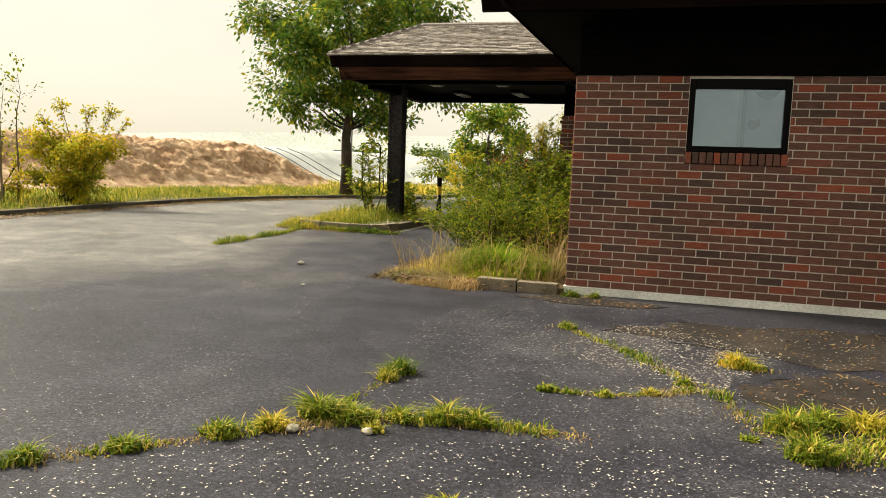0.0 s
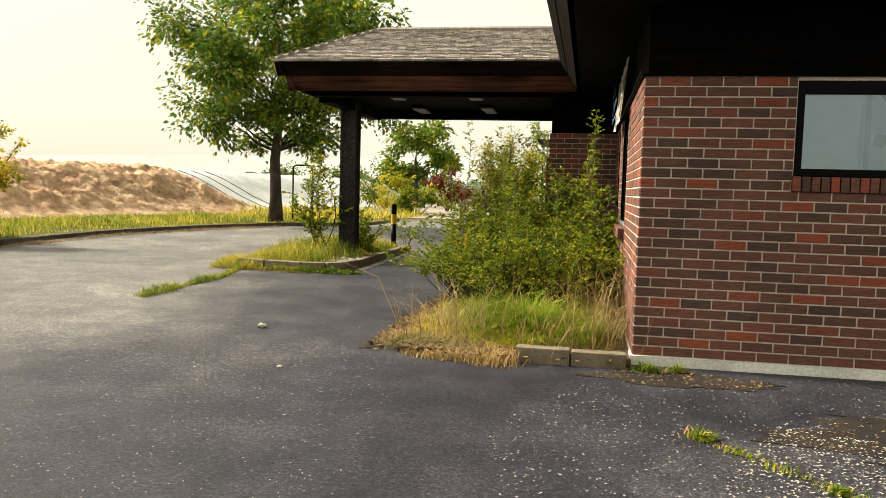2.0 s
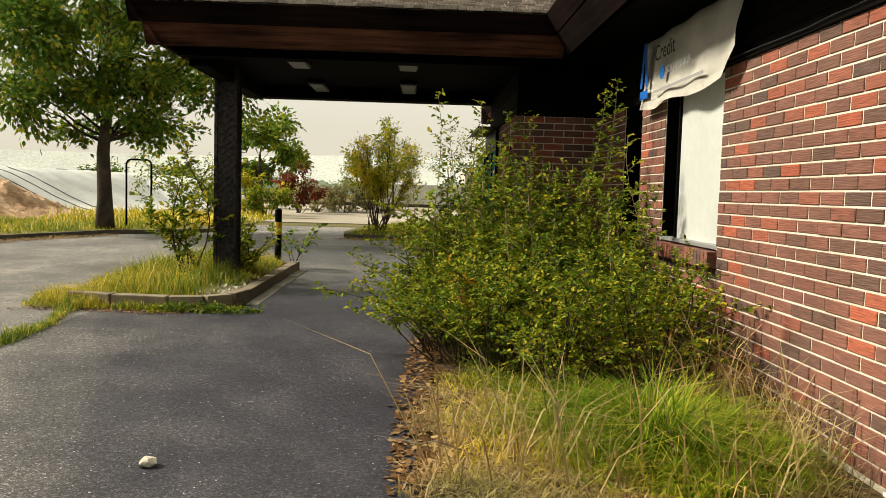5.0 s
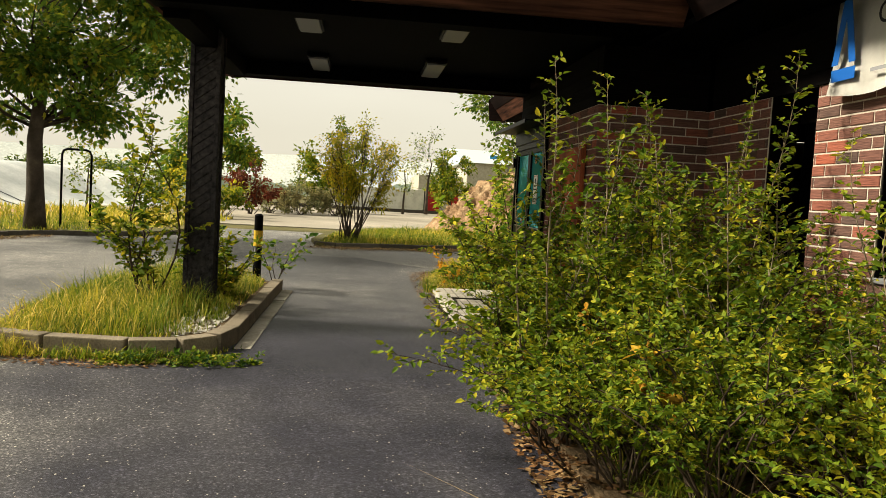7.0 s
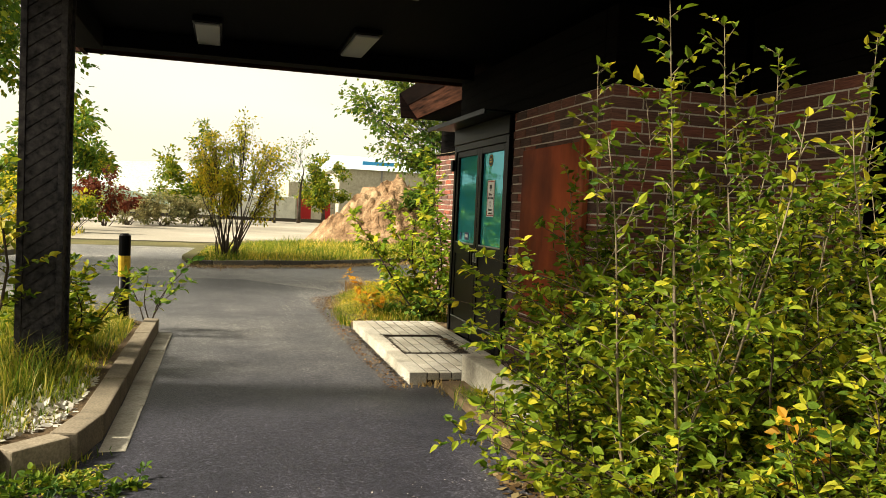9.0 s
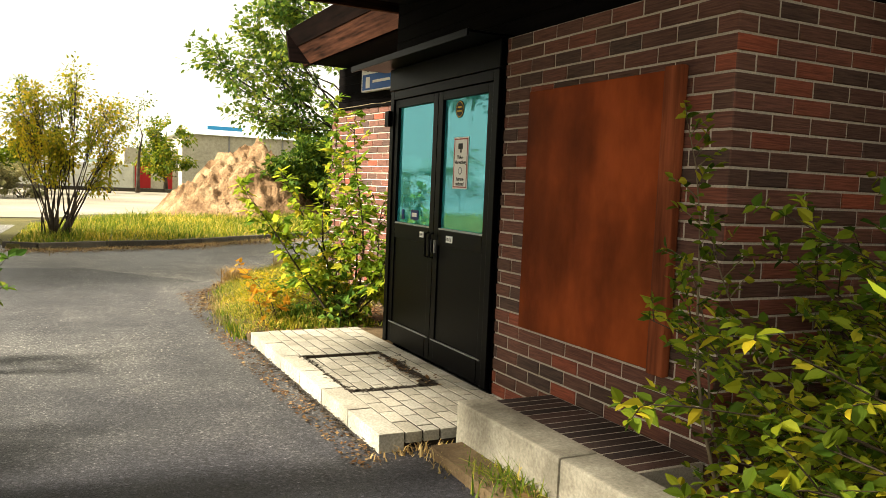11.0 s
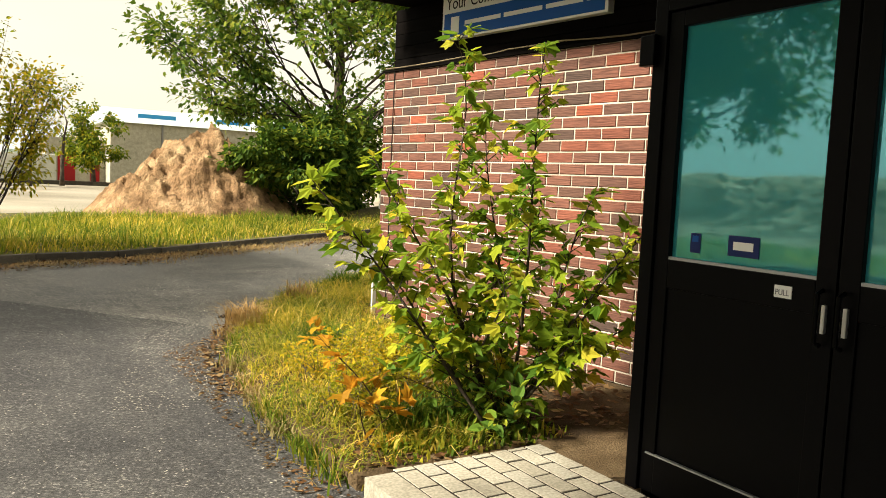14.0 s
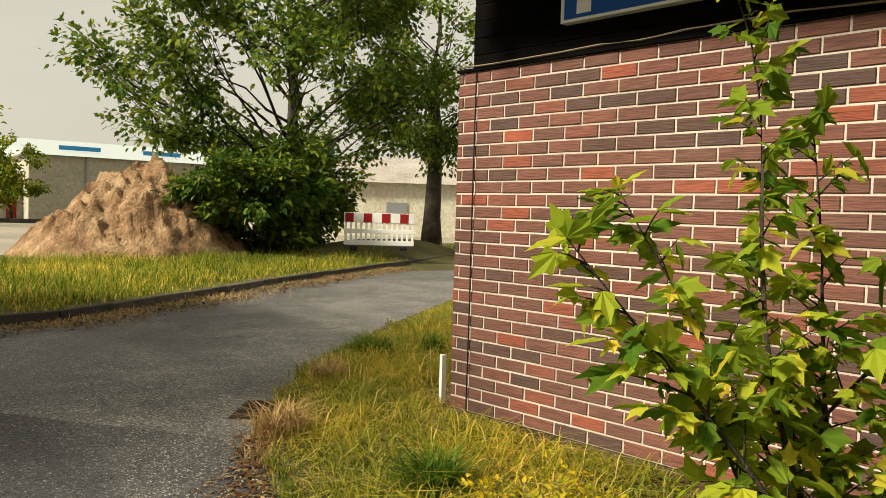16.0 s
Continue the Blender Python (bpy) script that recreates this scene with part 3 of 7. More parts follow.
def line_grass(name, line, count, spread, lo, hi, material, seed, label, z=0.0, clump=2.6, even=0.05):
    rng, rs = random.Random(seed), np.random.RandomState(seed)
    segs = list(zip(line, line[1:]))
    lens = [math.dist(a, q) for a, q in segs]
    roots, hs = [], []
    tries = 0
    while len(roots) < count and tries < count * 30:
        tries += 1
        (x0, y0), (x1, y1) = rng.choices(segs, lens)[0]
        u = rng.random()
        x, y = x0 + (x1 - x0) * u, y0 + (y1 - y0) * u
        f = noise.noise(Vector((x * clump, y * clump, seed * 1.7))) * 0.5 + 0.5
        if rng.random() < even + 2.6 * f ** 3:
            sx = spread * (0.25 + 1.5 * f * f)
            roots.append((x + rng.gauss(0, sx), y + rng.gauss(0, sx), z))
            hs.append((lo + (hi - lo) * rng.random() ** 1.3) * (0.3 + 1.5 * f * f))
    return tagged(new(name, blade_mesh(name, roots, hs, material, rs, 0.9, 0.0045)), label, "grass", "", "stuff")


def woody(name, base, clumps, leaves, leaf_size, leaf_m, seed, label, category="tree", trunk_r=0.2, fork=0.35, bark=None, twigs=7, spread=0.9, stems=1, lobed=False, group="", droop=0.35, straight=0.3):
    """A tree or shrub: clumps are (x, y, z, radius) about the base; limbs run from the trunk to each, twigs and leaves fill them."""
    rng, rs = random.Random(seed), np.random.RandomState(seed)
    bark = bark or M_BARK
    root = thing(name, base, label, category, group)
    base = Vector(base)
    top = max(c[2] for c in clumps)
    wood = bmesh.new()
    groups = [bmesh.new() for _ in range(stems)] if stems > 1 else []
    if stems == 1:
        pts = [base + Vector((rng.gauss(0, 0.02 * top) * u, rng.gauss(0, 0.02 * top) * u, top * 0.88 * u)) for u in (0, 0.12, 0.3, 0.5, 0.7, 0.85, 1.0)]
        pts[0] = base - Vector((0, 0, 0.05))
        tube(pts, [trunk_r * q for q in (1.35, 1.0, 0.85, 0.65, 0.42, 0.25, 0.1)], 9, wood)
    places, ways = [], []
    weights = [c[3] ** 2 for c in clumps]
    per = leaves / sum(weights)
    for ci, ((cx, cy, cz, cr), w) in enumerate(zip(clumps, weights)):
        if groups:
            wood = groups[ci % stems]
        c = base + Vector((cx, cy, cz))
        if stems == 1:
            h = max(fork * top, cz - math.hypot(cx, cy) * rng.uniform(0.5, 0.9))
            h = min(h, top * 0.8)
            k = min(max(h / (top * 0.88), 0), 1)
            s = base + (pts[-1] - base) * k
            r0 = trunk_r * 0.34 * (1.1 - k)
        else:
            s = base + Vector((rng.gauss(0, 0.12), rng.gauss(0, 0.12), -0.03))
            r0 = trunk_r * rng.uniform(0.6, 1.1)
        m1 = s.lerp(c, 0.4) + Vector((rng.gauss(0, 0.1), rng.gauss(0, 0.1), straight * 0.35)) * cr
        k1 = s.lerp(m1, 0.5) + Vector((rng.gauss(0, 0.09), rng.gauss(0, 0.09), rng.gauss(0, 0.05))) * cr
        k2 = m1.lerp(c, 0.5) + Vector((rng.gauss(0, 0.16), rng.gauss(0, 0.16), rng.gauss(0.05, 0.1))) * cr
        tube([s, k1, m1, k2, c], [r0, r0 * 0.78, r0 * 0.58, r0 * 0.38, r0 * 0.2], 5, wood)
        for _ in range(twigs):
            d = Vector((rng.gauss(0, 1), rng.gauss(0, 1), rng.gauss(0.15, 0.8))).normalized()
            q = c + d * cr * rng.uniform(0.55, 1.1) * spread
            st = m1.lerp(c, rng.uniform(0.3, 1.0))
            mid = st.lerp(q, 0.5) + Vector((0, 0, 0.08 * cr))
            tube([st, mid, q], [r0 * 0.25, r0 * 0.16, r0 * 0.06], 3, wood)
            k = max(1, round(per * w / twigs))
            for _ in range(k):
                u = rng.random() ** 0.7
                o = st.lerp(mid, u * 2) if u < 0.5 else mid.lerp(q, u * 2 - 1)
                j = cr * 0.15
                off = Vector((rng.gauss(0, j), rng.gauss(0, j), rng.gauss(0, j * 0.8)))
                places.append(o + off)
                ways.append(d * 0.7 + off.normalized() * 0.6)
    for g in groups or [wood]:
        if g.faces:
            part("stem" if groups else "trunk", g, bark, root, "", True)
    if places:
        sizes = leaf_size * rs.uniform(0.6, 1.3, len(places))
        crown = hang(new("crown", leaf_mesh("crown", [tuple(p) for p in places], [tuple(w) for w in ways], sizes, leaf_m, rs, droop, lobed)), root)
    return root


def spray(name, base, ends, leaf, leaf_m, seed, label, category="bush", r=0.012, bark=None, gap=0.028, side=0.34, every=0.085, bow=0.18, start=0.2, group="", lobed=False, bare=0.0, droop=0.25):
    """A bush of arching stems: ends are the tips (dx, dy, dz) about the base; side shoots carry rows of leaves."""
    rng, rs = random.Random(seed), np.random.RandomState(seed)
    root = thing(name, base, label, category, group)
    base = Vector(base)
    places, ways = [], []
    for e in ends:
        e = Vector(e)
        bm = bmesh.new()
        s = base + Vector((rng.gauss(0, 0.06), rng.gauss(0, 0.06), -0.04))
        up = Vector((0, 0, 1)) * bow * e.length
        wob = Vector((rng.gauss(0, 0.06), rng.gauss(0, 0.06), 0)) * e.length
        n = 9
        pts = []
        for i in range(n + 1):
            u = i / n
            pts.append(s + e * u + up * math.sin(u * math.pi) + wob * math.sin(u * math.tau * 0.8))
        tube(pts, [r * (1.0 - 0.85 * i / n) for i in range(n + 1)], 5, bm)
        ln = e.length
        k = max(2, int(ln * (1 - start) / every))
        for j in range(k):
            u = start + (1 - start) * (j + rng.random()) / k
            f = u * n
            i = min(int(f), n - 1)
            q = pts[i].lerp(pts[i + 1], f - i)
            t = (pts[i + 1] - pts[i]).normalized()
            a = rng.uniform(0, math.tau)
            lat = t.orthogonal().normalized()
            lat.rotate(Matrix.Rotation(a, 3, t))
            lat.z *= 0.4
            dirn = (lat * 0.85 + t * 0.55 + Vector((0, 0, 0.15))).normalized()
            sl = side * (1.15 - u * 0.75) * rng.uniform(0.45, 1.25)
            if rng.random() < bare:
                continue
            tip = q + dirn * sl - Vector((0, 0, 0.1 * sl))
            mid = q.lerp(tip, 0.55) + Vector((0, 0, 0.05 * sl))
            tube([q, mid, tip], [r * 0.32, r * 0.22, r * 0.1], 3, bm)
            m = max(2, int(sl / gap))
            sd = dirn.cross(Vector((0, 0, 1)))
            sd = sd.normalized() if sd.length > 0.05 else Vector((1, 0, 0))
            for w in range(m):
                v = (w + 0.6) / m
                o = q.lerp(mid, v * 2) if v < 0.5 else mid.lerp(tip, v * 2 - 1)
                places.append(tuple(o))
                ways.append(tuple(dirn * 0.7 + sd * (1.1 if w % 2 else -1.1) + Vector((0, 0, rng.gauss(0.2, 0.25)))))
            places.append(tuple(tip))
            ways.append(tuple(dirn * 2))
        for w in range(3):
            places.append(tuple(pts[-1]))
            ways.append((rng.gauss(0, 1), rng.gauss(0, 1), 1.2))
        part("stem", bm, bark or M_TWIG, root, "", True)
    sizes = leaf * rs.uniform(0.6, 1.35, len(places))
    hang(new("foliage", leaf_mesh("foliage", places, ways, sizes, leaf_m, rs, droop, lobed)), root)
    return root


def fan(n, lo, hi, lean, seed, squash=1.0):
    """Tips of n stems that lean out at random."""
    rng = random.Random(seed)
    out = []
    for i in range(n):
        a = i * 2.399 + rng.uniform(-0.4, 0.4)
        ln, le = rng.uniform(lo, hi), lean * rng.random() ** 0.6
        out.append((math.cos(a) * le * ln * squash, math.sin(a) * le * ln, ln * math.sqrt(max(0.05, 1 - le * le))))
    return out


def ellipsoid_clumps(n, cx, cy, cz, rx, ry, rz, r, seed, low=-1.0):
    rng = random.Random(seed)
    out = []
    while len(out) < n:
        d = Vector((rng.uniform(-1, 1), rng.uniform(-1, 1), rng.uniform(low, 1)))
        if 0.25 < d.length < 1.0:
            d *= d.length ** -0.4
            out.append((cx + d.x * rx, cy + d.y * ry, cz + d.z * rz, r * rng.uniform(0.7, 1.25)))
    return out


def letters(text, size, material, parent, m, name="lettering", fit=None):
    """Built-in font as a thin mesh part; fit: the width it is set to."""
    cu = bpy.data.curves.new(name, "FONT")
    cu.body, cu.size, cu.extrude = text, size, 0.0008
    tmp = new("text_source", cu)
    bpy.context.view_layer.update()
    me = bpy.data.meshes.new_from_object(tmp.evaluated_get(bpy.context.evaluated_depsgraph_get()))
    bpy.data.objects.remove(tmp)
    me.materials.clear()
    me.materials.append(material)
    if fit:
        w = max(v.co.x for v in me.vertices) - min(v.co.x for v in me.vertices)
        me.transform(Matrix.Diagonal((fit / w, 1, 1, 1)))
    me.transform(m)
    return hang(new(name, me), parent)


# wall faces look along -x or -y; this puts flat artwork on a wall that faces -x
def on_west_wall(x, y, z):
    """Artwork right = -y, up = +z, facing -x."""
    return Matrix(((0, 0, -1, x), (-1, 0, 0, y), (0, 1, 0, z), (0, 0, 0, 1)))


# ---- plan ----
XA, YA, XC, YC, XD, YD = -0.65, 9.10, -1.74, 15.59, -0.84, 23.68
ZB, ZT, ZS = 0.08, 2.41, 2.98      # plinth, top of the brick, soffit
# the northern wing stands at a slight angle: it turns about its outer corner
WING = Matrix.Translation((XD, YD, 0)) @ pose(0, 0, 0, 0, 0, 7.5) @ Matrix.Translation((-XD, -YD, 0))


def in_wing(ob):
    ob.matrix_basis = WING @ ob.matrix_basis
    return ob


COURSE, UNIT, JOINT = 0.0833, 0.25, 0.012
EAST = 9.0

# ---- ground ----
def ring_sheet(name, r, material, z, label):
    bm = bmesh.new()
    bmesh.ops.create_grid(bm, x_segments=24, y_segments=24, size=r)
    for v in bm.verts:
        v.co.z = z
    return solid(name, bm, material, label, "ground", "", "structure")


ring_sheet("ground", 2500.0, M_GROUND, -0.03, "dry grassy ground reaching to the horizon")
road_poly = [(-12.6, -30), (-12.6, 10), (-13.2, 17), (-13.5, 20.7), (-12.9, 24.5), (-11.6, 28.0), (-9.8, 29.4), (-9.0, 31), (-9.0, 36), (-4.6, 36), (-5.2, 30), (-4.6, 28.9), (-2.2, 29.7), (0.8, 32.0), (1.9, 33.0), (7.2, 36.8), (22, 47), (22, 40), (14, 38), (3.3, 29.2), (-0.8, 23.6), (-0.8, 9.12), (25, 9.12), (25, -30)]
solid("road", prism(road_poly, -0.2, -0.004), M_OLD_ASPHALT, "old faded grey asphalt drive with dust", "road", "", "structure")
lot_poly = [(-6.55, 15.3), (-6.42, 11.1), (-7.2, 6), (-9.0, 1.0), (-12.5, -4.0), (-12.5, -29.9), (24.9, -29.9), (24.9, 9.1), (-0.75, 9.1), (-2.4, 9.0), (-2.4, 24.0), (-4.0, 26.0), (-6.5, 26.0), (-7.4, 22.0), (-7.4, 16.5)]
solid("lot_surface", prism(lot_poly, -0.2, 0.0), M_ASPHALT, "newer dark asphalt of the parking lot and lane", "road", "", "structure")
solid("far_road", prism([(-60, 35.9), (60, 35.9 + 8), (60, 80), (-60, 80)], -0.2, 0.004), M_PALE_ROAD, "pale dusty concrete yard behind the island", "road", "", "structure")


def bed(name, poly, z, material, label):
    return solid(name, prism(poly, -0.1, z), material, label, "ground", "", "structure")


verge_l = [(-12.75, -30), (-12.75, 10), (-13.35, 17), (-13.65, 20.7), (-13.05, 24.6), (-11.7, 28.15), (-9.9, 29.55), (-9.15, 31), (-9.15, 35.8), (-45, 35.8), (-45, -30)]
bed("verge_west", verge_l, 0.10, M_GROUND, "grassy roadside verge with dry patches")
isle_poly = [(-5.13, 15.6), (-5.2, 15.25), (-5.45, 15.0), (-5.8, 14.9), (-6.95, 15.15), (-7.25, 16.5), (-7.2, 19.0), (-6.6, 20.0), (-5.5, 20.1), (-5.13, 19.6)]
bed("island_bed", isle_poly, 0.11, M_SOIL, "overgrown soil of the kerbed island")
bed_a = [(-2.62, 8.95), (-0.66, 8.95), (-0.66, 15.58), (-2.0, 15.58), (-2.0, 16.75), (-2.55, 16.75), (-2.72, 12.0)]
bed("planting_bed", bed_a, 0.06, M_SOIL, "soil bed with dry leaf litter along the wall")
bed_d = [(-2.78, 19.98), (-2.75, 21.0), (-2.55, 22.4), (-2.25, 23.5), (-1.7, 24.5), (-1.1, 25.3), (1.2, 27.5), (3.3, 29.2), (14, 38), (20, 38), (20, 23.72), (-0.2, 23.72), (-0.2, 19.42), (-1.6, 19.42)]
bed("corner_bed", bed_d, 0.07, M_SOIL, "soil bed round the building's corner")
verge_r = [(-5.05, 29.1), (-4.5, 29.03), (-2.3, 29.85), (0.7, 32.15), (1.8, 33.15), (7.1, 36.95), (22, 47.2), (22, 50), (6, 47), (-3.5, 40.0), (-5.0, 35.8), (-5.3, 31)]
bed("verge_east", verge_r, 0.09, M_GROUND, "grassy island with dry strips behind its kerb")


def kerb(name, line, width, height, material, label, length=0.98, seed=1):
    """A run of kerb stones, each an object."""
    root = thing(name, (*line[0], 0), label, "kerb", "", "structure")
    rng = random.Random(seed)
    for (x0, y0), (x1, y1) in zip(line, line[1:]):
        d = Vector((x1 - x0, y1 - y0, 0))
        n = max(1, round(d.length / length))
        for i in range(n):
            bm = box(-d.length / n / 2 + 0.006, -width / 2, -0.15, d.length / n / 2 - 0.006, width / 2, height, 0.012)
            a = math.atan2(d.y, d.x)
            c = Vector((x0, y0, 0)) + d * (i + 0.5) / n
            bm.transform(pose(c.x, c.y, rng.uniform(-0.008, 0.006), rng.uniform(-1, 1), rng.uniform(-0.5, 0.5), math.degrees(a) + rng.uniform(-0.5, 0.5)))
            part("kerb_stone", bm, material, root)
    return root


kerb("island_kerb", [(-6.95, 15.05), (-6.4, 14.88), (-5.75, 14.82), (-5.38, 14.92), (-5.14, 15.18), (-5.06, 15.6), (-5.06, 19.65)], 0.15, 0.15, M_KERB, "weathered concrete kerb round the island", 0.98, 2)
kerb("island_gutter", [(-4.905, 15.3), (-4.905, 19.5)], 0.15, 0.012, M_CONCRETE, "flat pale concrete gutter strip beside the kerb", 1.0, 3)
kerb("verge_kerb", [(-12.68, -12), (-12.68, 10), (-13.28, 17), (-13.58, 20.7), (-12.98, 24.55), (-11.65, 28.08), (-9.85, 29.48), (-9.1, 31)], 0.12, 0.11, M_KERB_DARK, "dark low kerb along the roadside verge", 1.0, 4)
kerb("east_kerb", [(-5.1, 29.3), (-4.55, 28.97), (-2.25, 29.77), (0.75, 32.07), (1.85, 33.07), (7.15, 36.87), (16, 43)], 0.12, 0.12, M_KERB_DARK, "dark low kerb round the grassy island", 1.0, 5)
kerb("bed_kerb", [(-1.62, 8.93), (-0.7, 8.93)], 0.14, 0.13, M_KERB, "short concrete kerb at the end of the bed", 0.46, 6)

# ---- building ----

def brick_wall(name, axis, plane, a0, a1, z0, z1, holes, label, near, thickness=0.24, outward=-1, zbase=None):
    """A brick wall; axis 'x' runs along x and faces -y, axis 'y' runs along y and faces -x. holes: (a0, a1, z0, z1)."""
    root = thing(name, (a0, plane, 0) if axis == "x" else (plane, a0, 0), label, "wall", "", "structure")
    rng = random.Random(len(name) * 7 + int(plane * 10))

    def put(u0, u1, w0, w1, v0, v1):
        """Along the wall, depth behind the face, height."""
        return (u0, plane + w0, v0, u1, plane + w1, v1) if axis == "x" else (plane + w0, u0, v0, plane + w1, u1, v1)
    # backing, cut into strips round the openings
    bm = bmesh.new()
    cuts = sorted({a0 + 0.009, a1 - 0.009, *[h[0] for h in holes], *[h[1] for h in holes]})
    for u0, u1 in zip(cuts, cuts[1:]):
        spans = sorted((h[2], h[3]) for h in holes if h[0] <= u0 and h[1] >= u1)
        lo = z0
        for s0, s1 in spans + [(z1, None)]:
            if s0 > lo + 1e-4:
                box(*put(u0, u1, 0.007, thickness, lo, s0), bm=bm)
            lo = s1
    part("backing", bm, M_MORTAR, root, "recessed pale mortar")
    pieces = []
    rows = round((z1 - z0) / COURSE)
    for r in range(rows):
        zc0 = z0 + r * COURSE
        u = a0 - (UNIT / 2 if r % 2 else 0)
        while u < a1 - 0.005:
            segs = [(max(u, a0), min(u + UNIT, a1))]
            for h0, h1, hz0, hz1 in holes:
                if zc0 + COURSE * 0.5 > hz0 and zc0 + COURSE * 0.5 < hz1:
                    nxt = []
                    for s0, s1 in segs:
                        if s1 <= h0 or s0 >= h1:
                            nxt.append((s0, s1))
                        else:
                            if s0 < h0:
                                nxt.append((s0, h0))
                            if s1 > h1:
                                nxt.append((h1, s1))
                    segs = nxt
            for s0, s1 in segs:
                if s1 - s0 > 0.03:
                    pieces.append((round(s0, 4), round(s1, 4), zc0))
            u += UNIT
    pieces.sort(key=lambda p: abs((p[0] + p[1]) / 2 - near))
    meshes = {}
    for s0, s1, zc in pieces[:300]:
        ln = round(s1 - s0, 3)
        if ln not in meshes:
            meshes[ln] = mesh_of(brick_bm(ln, axis), "brick", M_BRICK)
        ob = hang(new("brick", meshes[ln]), root)
        c = (s0 + s1) / 2
        j = rng.uniform(-0.0025, 0.0025)
        zz = zc + COURSE / 2
        ob.location = (c, plane + j, zz) if axis == "x" else (plane + j, c, zz)
    if len(pieces) > 300:
        verts, faces = [], []
        cache = {}
        for s0, s1, zc in pieces[300:]:
            ln = round(s1 - s0, 3)
            if ln not in cache:
                b = brick_bm(ln, axis)
                b.verts.index_update()
                cache[ln] = ([v.co.copy() for v in b.verts], [[v.index for v in f.verts] for f in b.faces])
                b.free()
            vs, fs = cache[ln]
            c, j, zz, k = (s0 + s1) / 2, rng.uniform(-0.0025, 0.0025), zc + COURSE / 2, len(verts)
            o = Vector((c, plane + j, zz)) if axis == "x" else Vector((plane + j, c, zz))
            verts += [tuple(v + o) for v in vs]
            faces += [[k + q for q in f] for f in fs]
        tagged(hang(new("bricks", raw("bricks", verts, faces, M_BRICK_ISLAND)), root), kind="stuff")
    return root


def brick_bm(ln, axis):
    """One brick about its centre: its face in the wall's plane, with worn front edges."""
    a, h, c = (ln - JOINT) / 2, (COURSE - JOINT) / 2, 0.004
    bm = bmesh.new()
    back = [(-a, 0.05, -h), (a, 0.05, -h), (a, 0.05, h), (-a, 0.05, h)]
    mid = [(-a, c, -h), (a, c, -h), (a, c, h), (-a, c, h)]
    fr = [(-a + c, 0, -h + c), (a - c, 0, -h + c), (a - c, 0, h - c), (-a + c, 0, h - c)]
    rings = [[bm.verts.new(p if axis == "x" else (p[1], p[0], p[2])) for p in ring] for ring in (back, mid, fr)]
    for r0, r1 in zip(rings, rings[1:]):
        for i in range(4):
            bm.faces.new((r0[i], r0[(i + 1) % 4], r1[(i + 1) % 4], r1[i]))
    bm.faces.new(rings[2])
    bmesh.ops.recalc_face_normals(bm, faces=bm.faces)
    return bm


WIN_A = (0.55, 1.55, 1.62, 2.38)
WIN_B = (11.60, 12.98, 1.05, 2.41)
ZE = 3.40                          # top edge of the eaves
EAVE_X, EAVE_S, EAVE_N = -1.57, 8.16, 23.55
CAN_W, CAN_S, CAN_N = -6.12, 14.45, 20.05

# plinth
solid("plinth", box(XA - 0.02, YA - 0.03, -0.1, EAST, YA + 0.2, ZB), M_WHITE_BASE, "whitewashed concrete plinth under the brick", "plinth", "", "structure")
solid("plinth_west", box(XA - 0.012, YA + 0.21, -0.1, XA + 0.2, YC - 0.02, ZB), M_CONCRETE, "concrete plinth behind the planting", "plinth", "", "structure")
solid("plinth_vestibule", box(XC - 0.015, YC - 0.015, -0.1, XC + 0.2, 17.5, ZB), M_WHITE_BASE, "pale concrete plinth of the vestibule", "plinth", "", "structure")

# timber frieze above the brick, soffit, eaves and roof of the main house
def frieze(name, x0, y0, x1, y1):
    root = thing(name, (x0, y0, ZT), "dark timber boards above the brick, shade of the eaves in their colour", "cladding", "", "structure")
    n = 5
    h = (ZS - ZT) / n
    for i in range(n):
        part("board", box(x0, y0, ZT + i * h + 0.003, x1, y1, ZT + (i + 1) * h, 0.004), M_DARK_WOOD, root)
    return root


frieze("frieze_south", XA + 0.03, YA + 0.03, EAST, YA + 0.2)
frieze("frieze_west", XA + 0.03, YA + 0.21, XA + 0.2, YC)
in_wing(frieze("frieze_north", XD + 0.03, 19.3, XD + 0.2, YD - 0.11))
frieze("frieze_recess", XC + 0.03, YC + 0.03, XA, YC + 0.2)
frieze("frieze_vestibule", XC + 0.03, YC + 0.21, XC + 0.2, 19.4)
# thin flashing and cable on top of the brick
for nm, p in (("flashing_south", (XA - 0.02, YA - 0.02, ZT, EAST, YA + 0.05, ZT + 0.02)), ("flashing_west", (XA - 0.02, YA + 0.051, ZT, XA + 0.05, 13.76, ZT + 0.02)),):
    solid(nm, box(*p, 0.004), M_DARK_WOOD, "thin dark drip edge along the brick top", "trim", "", "structure")
rngc = random.Random(4)
in_wing(solid("flashing_north", box(XD - 0.02, 19.35, ZT, XD + 0.05, YD, ZT + 0.02, 0.004), M_DARK_WOOD, "thin dark drip edge along the brick top", "trim", "", "structure"))
pts = [(XD - 0.03, 19.7 + i * 0.28, ZT + 0.035 + rngc.uniform(-0.012, 0.02)) for i in range(15)]
in_wing(solid("cable", tube(pts, [0.006] * 15, 5), M_PALE_TWIG, "loose grey cable hanging along the brick top", "cable"))
pts = [(XA - 0.03, 9.1 + i * 0.3, ZT + 0.03 + rngc.uniform(-0.008, 0.012)) for i in range(15)]
solid("cable", tube(pts, [0.006] * 15, 5), M_CABLE, "loose black cable hanging along the brick top", "cable")

